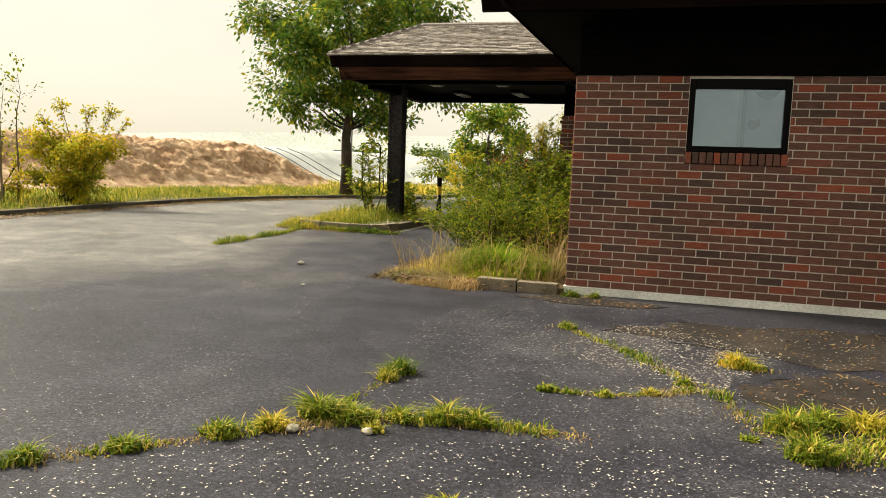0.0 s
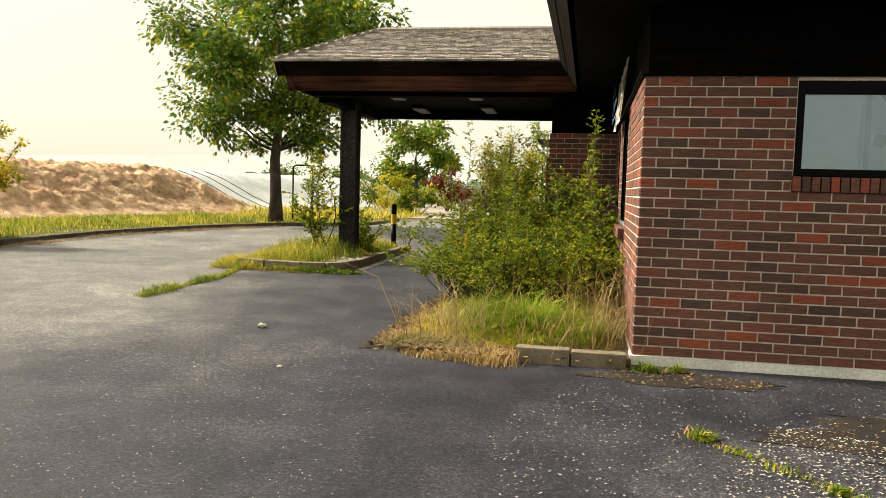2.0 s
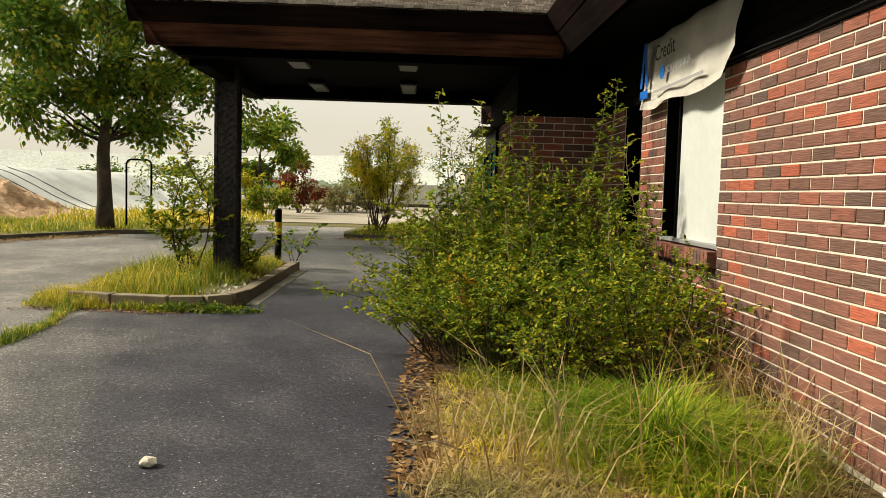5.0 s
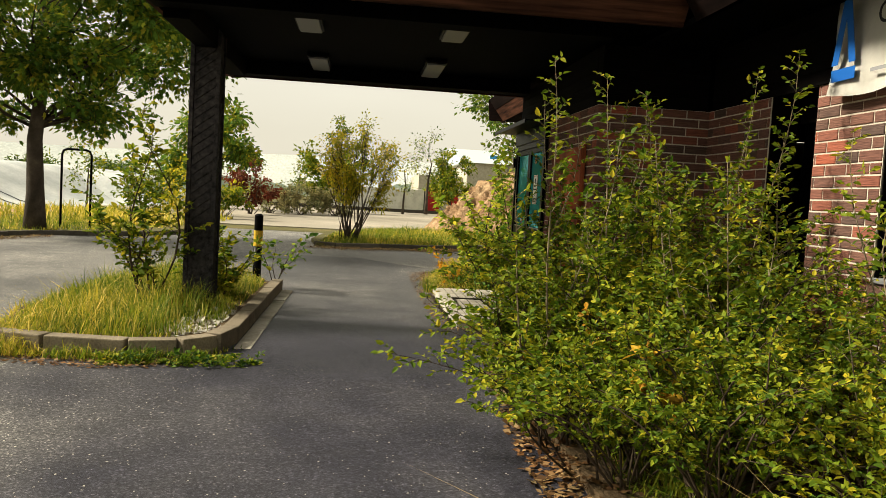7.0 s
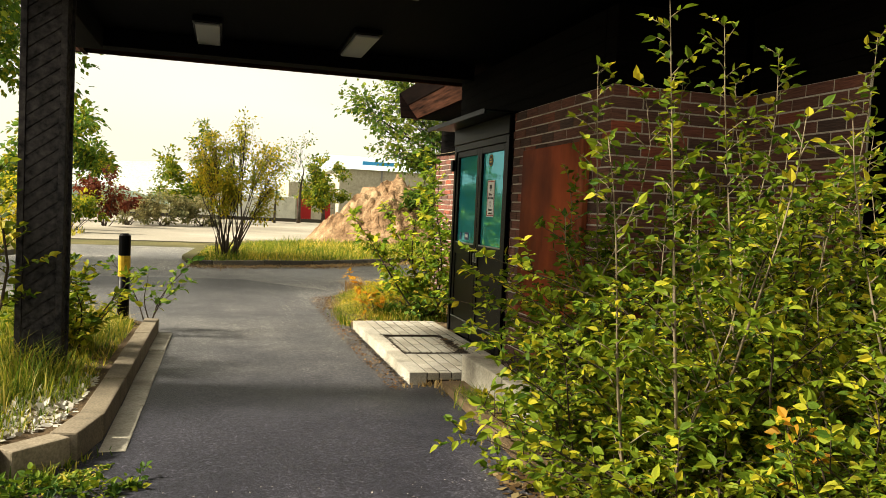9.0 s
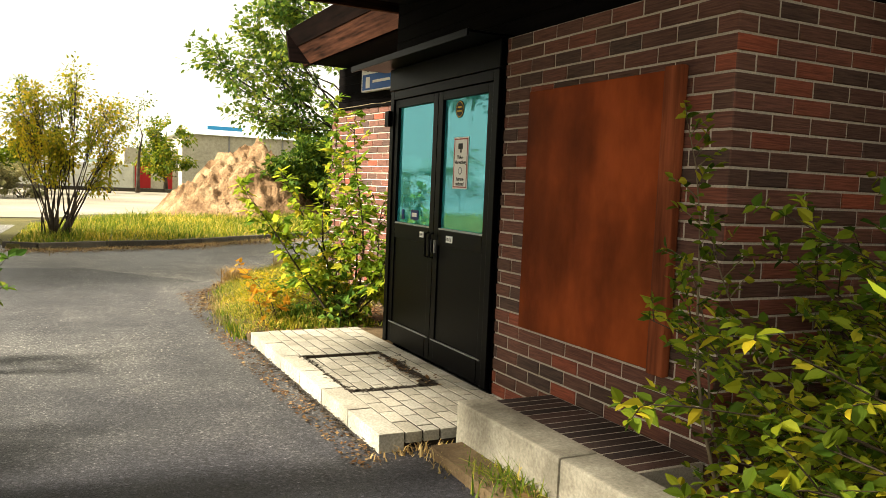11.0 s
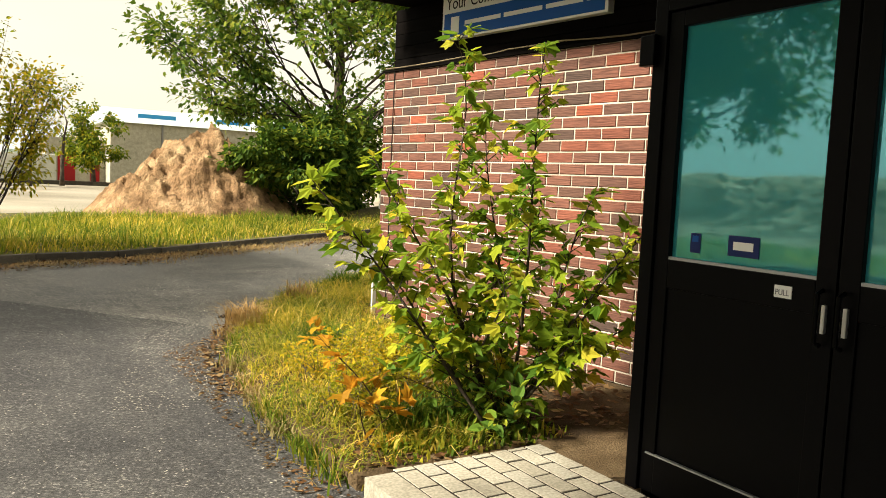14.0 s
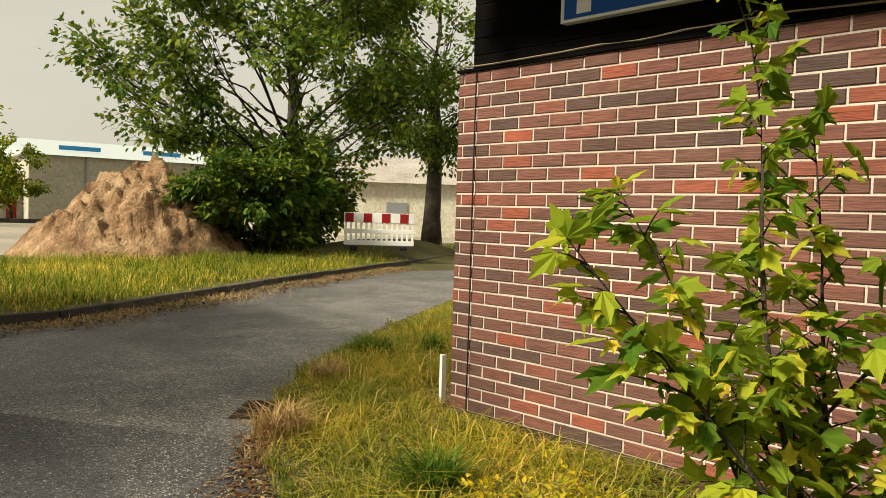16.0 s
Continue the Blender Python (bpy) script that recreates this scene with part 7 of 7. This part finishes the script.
for i, (x, y, r, h, c, mm) in enumerate((
        (-1.17, 5.1, 0.10, 0.15, 260, M_GRASS), (-1.2, 4.92, 0.08, 0.12, 160, M_GRASS_DRY), (-1.27, 4.08, 0.12, 0.17, 380, M_GRASS), (-1.1, 4.1, 0.13, 0.13, 320, M_GRASS), (-0.85, 4.2, 0.10, 0.10, 220, M_GRASS),
        (-0.62, 4.27, 0.10, 0.15, 300, M_GRASS), (-0.45, 4.28, 0.10, 0.12, 260, M_GRASS), (-0.92, 3.98, 0.07, 0.07, 120, M_GRASS_DRY), (-1.6, 3.62, 0.10, 0.11, 240, M_GRASS), (-1.9, 3.3, 0.09, 0.09, 220, M_GRASS), (-2.2, 3.02, 0.09, 0.10, 220, M_GRASS),
        (-1.42, 3.82, 0.09, 0.12, 200, M_GRASS_DRY), (-0.2, 5.09, 0.06, 0.07, 120, M_GRASS), (0.15, 5.12, 0.06, 0.06, 90, M_GRASS), (0.42, 5.27, 0.07, 0.06, 100, M_GRASS_DRY), (0.62, 5.6, 0.07, 0.07, 120, M_GRASS), (0.2, 6.38, 0.06, 0.06, 90, M_GRASS),
        (-0.35, 7.1, 0.09, 0.09, 160, M_GRASS), (0.98, 6.28, 0.12, 0.14, 260, M_GRASS_DRY), (1.05, 6.22, 0.08, 0.12, 140, M_GRASS), (1.18, 4.85, 0.16, 0.17, 420, M_GRASS), (1.35, 5.0, 0.14, 0.15, 340, M_GRASS), (1.6, 5.05, 0.18, 0.14, 320, M_GRASS_DRY), (1.22, 4.42, 0.13, 0.17, 340, M_GRASS),
        (-0.3, 3.22, 0.09, 0.08, 160, M_GRASS_DRY), (0.95, 4.6, 0.06, 0.05, 90, M_GRASS), (-0.55, 8.84, 0.08, 0.12, 160, M_GRASS), (-0.3, 8.88, 0.07, 0.10, 120, M_GRASS))):
    tuft(x, y, r, h, c, mm, 800 + i)
rngd = random.Random(99)
for nm, cx, cy, rx, ry in (("dirt_patch", 2.2, 7.3, 2.1, 0.9), ("dirt_patch", 1.9, 5.6, 0.9, 0.8), ("dirt_patch", -0.3, 8.6, 0.8, 0.28)):
    po = [(cx + math.cos(k * math.tau / 40) * rx * rngd.uniform(0.7, 1.1), cy + math.sin(k * math.tau / 40) * ry * rngd.uniform(0.7, 1.1)) for k in range(40)]
    solid(nm, prism(po, -0.01, 0.004), M_WET_SOIL, "dark damp soil washed over the asphalt", "soil", "", "structure")
    litter("leaf_litter", po, int(260 * rx), 0.006, 0.03, M_LITTER, int(cx * 10) + 300, "brown litter on the damp soil")
for i, (x, y, r) in enumerate(((-0.93, 3.93, 0.03), (-1.3, 3.82, 0.035), (-4.23, 9.68, 0.045), (-3.4, 8.1, 0.02))):
    bm = bmesh.new()
    bmesh.ops.create_icosphere(bm, subdivisions=2, radius=r)
    for v in bm.verts:
        v.co *= 1 + 0.3 * noise.noise(v.co * 40 + Vector((i, 0, 0)))
        v.co.z *= 0.6
    bm.transform(Matrix.Translation((x, y, r * 0.5)))
    solid("stone", bm, M_CONCRETE, "small pale stone lying on the asphalt", "stone", "loose stones")

# corner bed: drying grass, sapling
line_grass("bed_straw", [(-2.82, 20.1), (-2.79, 21.0), (-2.59, 22.4), (-2.29, 23.5), (-1.74, 24.5), (-1.14, 25.3), (1.2, 27.55)], 3600, 0.06, 0.02, 0.12, M_STRAW, 61, "dry straw along the edge of the corner bed")
line_grass("bed_fringe", [(-2.8, 20.1), (-2.77, 21.0), (-2.57, 22.4), (-2.27, 23.5), (-1.72, 24.5), (-1.12, 25.3), (1.2, 27.5)], 3000, 0.06, 0.04, 0.2, M_GRASS, 62, "green grass fringe along the corner bed")
cb = [(-2.8, 20.0), (-2.77, 21.0), (-2.57, 22.4), (-2.27, 23.5), (-1.72, 24.5), (-1.12, 25.3), (1.2, 27.4), (3.3, 29.1), (4.5, 29.5), (4.5, 25.5), (-0.7, 24.0), (-0.95, 23.6), (-0.72, 21.8), (-1.3, 21.0), (-1.9, 20.1)]
grass("corner_grass", cb, 40000, 0.065, 0.05, 0.27, M_GRASS_DRY, 54, "tousled yellow-green grass round the building's corner", 1.8, 0.0034, 2.8)
grass("corner_grass_green", cb, 15000, 0.065, 0.05, 0.24, M_GRASS, 55, "green grass round the building's corner", 1.6, 0.0036, 1.5)
grass("corner_thatch", cb, 9000, 0.065, 0.03, 0.12, M_STRAW, 60, "matted dead straw in the corner bed", 2.4, 0.003, 3.0)
spray("maple_sapling", (-1.76, 20.38, 0.07), [(-0.24, 0.6, 2.25), (-0.05, -0.25, 2.05), (-0.9, 0.52, 1.35), (-0.7, 0.3, 1.05), (0.4, -0.3, 1.35), (0.6, -0.45, 1.0), (-0.45, 0.65, 1.5), (0.1, 0.3, 1.75), (-0.3, -0.25, 0.9), (0.25, 0.1, 1.3), (0.62, -0.6, 1.3), (0.66, -0.5, 0.75), (-0.15, 0.2, 0.7), (0.3, -0.4, 0.6)], 0.086, M_LEAF_MAPLING, 56, "many-stemmed maple sapling with yellowing leaves against the brick", "sapling", 0.013, M_BARK, 0.030, 0.27, 0.047, 0.03, 0.24, "", True, 0.0, 0.6)
spray("sapling_shoots", (-1.8, 20.3, 0.07), fan(16, 0.3, 0.75, 0.85, 58), 0.075, M_LEAF_TREE, 59, "low green shoots at the foot of the sapling", "seedling", 0.006, M_TWIG, 0.05, 0.2, 0.07, 0.05, 0.1)
for i, (x, y, h, n) in enumerate(((-2.42, 20.75, 0.42, 22), (-2.2, 21.1, 0.5, 26), (-1.95, 20.95, 0.5, 24), (-2.3, 21.55, 0.42, 22), (-1.85, 21.5, 0.42, 20))):
    spray("herb_clump", (x, y, 0.07), fan(n, h * 0.6, h, 0.75, 610 + i), 0.026, M_LEAF_YELLOW, 610 + i, "bushy yellow-green herb clump in the corner bed", "weed", 0.004, M_PALE_TWIG, 0.013, 0.14, 0.045, 0.08, 0.15, "herbs by the sapling")
rngt = random.Random(620)
for i in range(26):
    x, y = scatter(cb, 1, rngt)[0]
    if y < 26:
        rs_ = np.random.RandomState(640 + i)
        r_, n_ = rngt.uniform(0.08, 0.2), rngt.randint(160, 320)
        ro = [(x + rngt.gauss(0, r_ * 0.5), y + rngt.gauss(0, r_ * 0.5), 0.065) for _ in range(n_)]
        tagged(new("grass_tuft", blade_mesh("grass_tuft", ro, [rngt.uniform(0.1, 0.3) for _ in ro], M_GRASS_DEEP if i % 3 else M_STRAW, rs_, 1.0, 0.005)), "lush dark green grass tuft in the corner bed" if i % 3 else "dead straw tuft in the corner bed", "grass", "tufts in the corner bed", "stuff")
litter("leaf_litter", [(-2.95, 21.6), (-2.5, 21.8), (-2.3, 22.9), (-1.95, 23.6), (-2.3, 24.0), (-2.7, 23.0)], 1300, 0.006, 0.04, M_LITTER, 630, "brown leaf litter at the edge of the corner bed")
spray("yellow_seedling", (-2.5, 20.35, 0.07), [(-0.3, 0.25, 0.62), (-0.1, 0.1, 0.35), (0.15, -0.1, 0.25)], 0.085, M_LEAF_ORANGE, 57, "small maple seedling turning orange", "seedling", 0.006, M_TWIG, 0.06, 0.16, 0.07, 0.05, 0.1, "", True)
grass("sapling_weeds", [(-2.6, 20.0), (-1.5, 20.0), (-1.4, 20.8), (-2.3, 21.0)], 1800, 0.065, 0.08, 0.25, M_GRASS, 58, "green weeds at the foot of the sapling", 0.6, 0.008)
cup = thing("litter_cup", (-2.2, 20.55, 0.07), "crumpled white paper cup in the weeds", "litter")
bm = bmesh.new()
bmesh.ops.create_cone(bm, cap_ends=True, segments=14, radius1=0.035, radius2=0.048, depth=0.11)
bm.transform(pose(-2.2, 20.55, 0.115, 62, 20, 30))
part("cup", bm, M_WHITE, cup)
part("post_stub", box(-0.82, 23.8, 0.0, -0.78, 23.83, 0.42, 0.004), M_WHITE, thing("marker_stake", (-0.8, 23.81, 0.07), "short white stake in the grass by the corner", "stake"))

# ---- pieces of walls, paving and roof ----
pave = thing("paving", (-2.3, 18.4, PADZ - 0.06), "sand-coloured concrete pavers on the entrance step", "paving", "", "structure")
rngp = random.Random(31)
pm = {}


def paver(x0, y0, x1, y1, z, t=0.06):
    k = (round(x1 - x0, 3), round(y1 - y0, 3), t)
    if k not in pm:
        pm[k] = mesh_of(box(-k[0] / 2 + 0.006, -k[1] / 2 + 0.006, -t, k[0] / 2 - 0.006, k[1] / 2 - 0.006, 0, 0.003), "paver", M_PAVER)
    ob = hang(new("paver", pm[k]), pave)
    ob.matrix_basis = pose((x0 + x1) / 2, (y0 + y1) / 2, z + rngp.uniform(-0.0012, 0.0012), rngp.uniform(-0.25, 0.25), rngp.uniform(-0.25, 0.25), rngp.uniform(-0.3, 0.3))


PX = [PADX0 + 0.16 + i * 0.107 for i in range(10)]
row = 0
y = PADY0
while y < PADY1 - 0.05:
    paver(PADX0, y, PADX0 + 0.16, min(y + 0.5, PADY1), PADZ + 0.004, 0.16)
    y += 0.5
RY_A, RY_B = 17.75, 18.87
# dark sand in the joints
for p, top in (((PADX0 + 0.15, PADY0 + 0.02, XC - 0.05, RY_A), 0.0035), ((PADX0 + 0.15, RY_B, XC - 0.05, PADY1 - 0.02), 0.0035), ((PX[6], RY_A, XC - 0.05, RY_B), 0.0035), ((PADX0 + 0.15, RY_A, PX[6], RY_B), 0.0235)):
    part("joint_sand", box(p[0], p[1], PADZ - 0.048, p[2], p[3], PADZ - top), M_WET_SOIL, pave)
for ci, (xa, xb) in enumerate(zip(PX, PX[1:])):
    xe = min(xb, XC - 0.045)
    sunk = ci <= 5
    for s0, s1, drop in ((PADY0, RY_A, 0.0), (RY_A + 0.012, RY_B - 0.012, 0.02), (RY_B, PADY1, 0.0)) if sunk else ((PADY0, PADY1, 0.0),):
        y = s0 - (0.1 if ci % 2 else 0.0)
        while y < s1 - 0.02:
            ya, yb = max(y, s0), min(y + 0.2, s1)
            if yb - ya > 0.03 and xe - xa > 0.02:
                paver(xa, ya, xe, yb, PADZ - drop)
            y += 0.2
rngm = random.Random(41)
debris_v, debris_f = [], []
edges = [((-2.64, 17.78), (-2.64, 18.85), 260), ((-2.62, 17.77), (-2.0, 17.77), 420), ((-2.02, 17.78), (-2.02, 18.83), 330), ((-2.12, 17.78), (-2.02, 17.95), 260), ((-2.06, 18.25), (-2.0, 18.5), 160), ((-2.1, 18.0), (-1.9, 18.7), 60), ((-2.83, 16.9), (-2.83, 19.9), 500)]
for (xa, ya), (xb, yb), cnt in edges:
    for _ in range(cnt):
        u = rngm.random() ** 1.2
        low = xa < -2.8
        px, py, pz = xa + (xb - xa) * u + rngm.gauss(0, 0.016), ya + (yb - ya) * u + rngm.gauss(0, 0.016), (0.002 if low else PADZ - 0.012) + rngm.random() * 0.016
        a, ln, wd = rngm.uniform(0, math.tau), rngm.uniform(0.008, 0.035), rngm.uniform(0.003, 0.009)
        c_, s_, k = math.cos(a), math.sin(a), len(debris_v)
        debris_v += [(px - c_ * ln, py - s_ * ln, pz), (px + s_ * wd, py - c_ * wd, pz + 0.006), (px + c_ * ln, py + s_ * ln, pz + rngm.uniform(0, 0.008)), (px - s_ * wd, py + c_ * wd, pz + 0.002)]
        debris_f += [(k, k + 1, k + 2), (k, k + 2, k + 3)]
tagged(new("soil_debris", raw("soil_debris", debris_v, debris_f, M_BARK)), "dark rotted leaf debris along the paving edges", "litter", "", "stuff")
# added dark rails; the far one draws the shadow along the recess edge
mat_frame = thing("mat_frame", (-2.33, 18.3, PADZ), "thin dark rails added round the paving recess, far one for shade", "frame")
for p in ((-2.002, 17.764, -1.996, 18.856), (-2.64, 17.752, -1.996, 17.76), (-2.64, 18.86, -1.996, 18.868)):
    part("rail", box(p[0], p[1], PADZ - 0.05, p[2], p[3], PADZ - 0.003), M_BARK, mat_frame)

brick_wall("wall_south", "x", YA, XA, EAST - 0.3, ZB, ZT, [WIN_A, (WIN_A[0] - 0.01, WIN_A[1] + 0.01, WIN_A[2] - 0.13, WIN_A[2])], "red-brown brick wall with pale joints and a window", 0.3)
brick_wall("wall_west", "y", XA, YA + 0.001, YC - 0.002, ZB, ZT, [WIN_B, (11.58, 13.0, 0.91, WIN_B[2]), (13.76, 14.43, ZB, ZT)], "red-brown brick wall behind the wild bushes", 10.5)
brick_wall("wall_recess", "x", YC, XC, XA + 0.24, ZB, ZT, [], "red-brown brick wall under the canopy", -1.0)
side_door = thing("side_door", (XA + 0.3, 14.1, 0.06), "closed black service door in a deep dark doorway", "door")
part("leaf", box(XA + 0.30, 13.78, 0.06, XA + 0.35, 14.41, 2.2, 0.005), M_BLACK_METAL, side_door)
part("frame_head", box(XA + 0.26, 13.76, 2.205, XA + 0.36, 14.43, 2.41, 0.004), M_DARK_WOOD, side_door)
part("knob", box(XA + 0.25, 13.85, 1.0, XA + 0.299, 13.88, 1.06, 0.008), M_STEEL, side_door)
# linings in the near-black wood: shade of the deep openings as colour
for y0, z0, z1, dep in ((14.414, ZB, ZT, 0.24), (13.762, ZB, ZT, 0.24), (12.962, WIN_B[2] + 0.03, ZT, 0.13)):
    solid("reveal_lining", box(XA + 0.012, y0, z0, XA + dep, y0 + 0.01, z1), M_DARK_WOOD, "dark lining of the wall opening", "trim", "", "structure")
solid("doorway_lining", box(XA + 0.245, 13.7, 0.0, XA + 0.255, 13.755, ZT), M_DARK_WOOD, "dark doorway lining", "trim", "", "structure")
brick_wall("wall_vestibule", "y", XC, YC + 0.001, 17.52, ZB, ZT, [], "red-brown brick wall beside the entrance", 16.6)
in_wing(brick_wall("wall_west_2", "y", XD, 19.25, YD, ZB, ZT, [], "weathered red-brown brick wall with pale joints behind a sapling", 21.8))

# shingles on the canopy's slopes
def shingles():
    rng = random.Random(77)
    up = Vector((0, RY0 - CAN_S, RZ - ZE))
    ln = up.length
    up.normalize()
    nor = Vector((0, -up.z, up.y))
    rows = int(ln / 0.125)
    verts, faces, n = [], [], 0
    shared = {}
    for r in range(rows):
        s = r * 0.125
        f = s / ln
        xl = CAN_W + (RX0 - CAN_W) * f
        xr = EAVE_X + (2.2 - EAVE_X) * min(1.0, f * 0.9)
        x = xl - rng.uniform(0, 0.05)
        while x < xr:
            w = rng.choice((0.10, 0.13, 0.16, 0.19))
            c = Vector((x + w / 2, CAN_S, ZE)) + up * (s + rng.uniform(-0.012, 0.012))
            lift = rng.uniform(0.012, 0.02)
            a = (w - 0.008) / 2
            pts8 = [(-a, -0.03, 0.004), (a, -0.03, 0.004), (a, 0.17, 0.0), (-a, 0.17, 0.0), (-a, -0.03, 0.034), (a, -0.03, 0.034), (a, 0.17, 0.006), (-a, 0.17, 0.006)]
            fs = [(0, 1, 5, 4), (1, 2, 6, 5), (2, 3, 7, 6), (3, 0, 4, 7), (4, 5, 6, 7), (0, 3, 2, 1)]
            base = c + nor * lift
            if n < 300:
                if w not in shared:
                    shared[w] = raw("shingle", [tuple(Vector((p[0], 0, 0)) + up * p[1] + nor * p[2]) for p in pts8], fs, M_SHINGLE)
                ob = hang(new("shingle", shared[w]), canopy)
                ob.location = base
            else:
                k = len(verts)
                verts += [tuple(base + Vector((p[0], 0, 0)) + up * p[1] + nor * p[2]) for p in pts8]
                faces += [tuple(k + q for q in f_) for f_ in fs]
            n += 1
            x += w
    # hip end
    up2 = Vector((RX0 - CAN_W, 0, RZ - ZE))
    l2 = up2.length
    up2.normalize()
    nor2 = Vector((-up2.z, 0, up2.x))
    for r in range(int(l2 / 0.125)):
        f = r * 0.125 / l2
        y = CAN_S + (RY0 - CAN_S) * f
        while y < CAN_N - (CAN_N - RY0) * f:
            w = rng.choice((0.10, 0.13, 0.16, 0.19))
            a = (w - 0.008) / 2
            base = Vector((CAN_W, y + w / 2, ZE)) + up2 * r * 0.125 + nor2 * rng.uniform(0.01, 0.02)
            k = len(verts)
            for p in ((-a, -0.03, 0.004), (a, -0.03, 0.004), (a, 0.17, 0.0), (-a, 0.17, 0.0), (-a, -0.03, 0.02), (a, -0.03, 0.02), (a, 0.17, 0.006), (-a, 0.17, 0.006)):
                verts.append(tuple(base + Vector((0, p[0], 0)) + up2 * p[1] + nor2 * p[2]))
            faces += [tuple(k + q for q in f_) for f_ in ((0, 1, 5, 4), (1, 2, 6, 5), (2, 3, 7, 6), (3, 0, 4, 7), (4, 5, 6, 7), (0, 3, 2, 1))]
            y += w
    tagged(hang(new("shingles", raw("shingles", verts, faces, M_SHINGLE_ISLAND)), canopy), kind="stuff")
    cap = thing("ridge_cap", (RX0, RY0, RZ), "row of ridge and hip shingles", "roof", "", "structure")
    part("hip_strip", tube([(CAN_W, CAN_S, ZE + 0.03), (RX0, RY0, RZ + 0.03)], [0.05, 0.05], 6), M_SHINGLE_ISLAND, cap)
    part("ridge_strip", tube([(RX0, RY0, RZ + 0.03), (2.2, RY0, RZ + 0.03)], [0.05, 0.05], 6), M_SHINGLE_ISLAND, cap)


shingles()
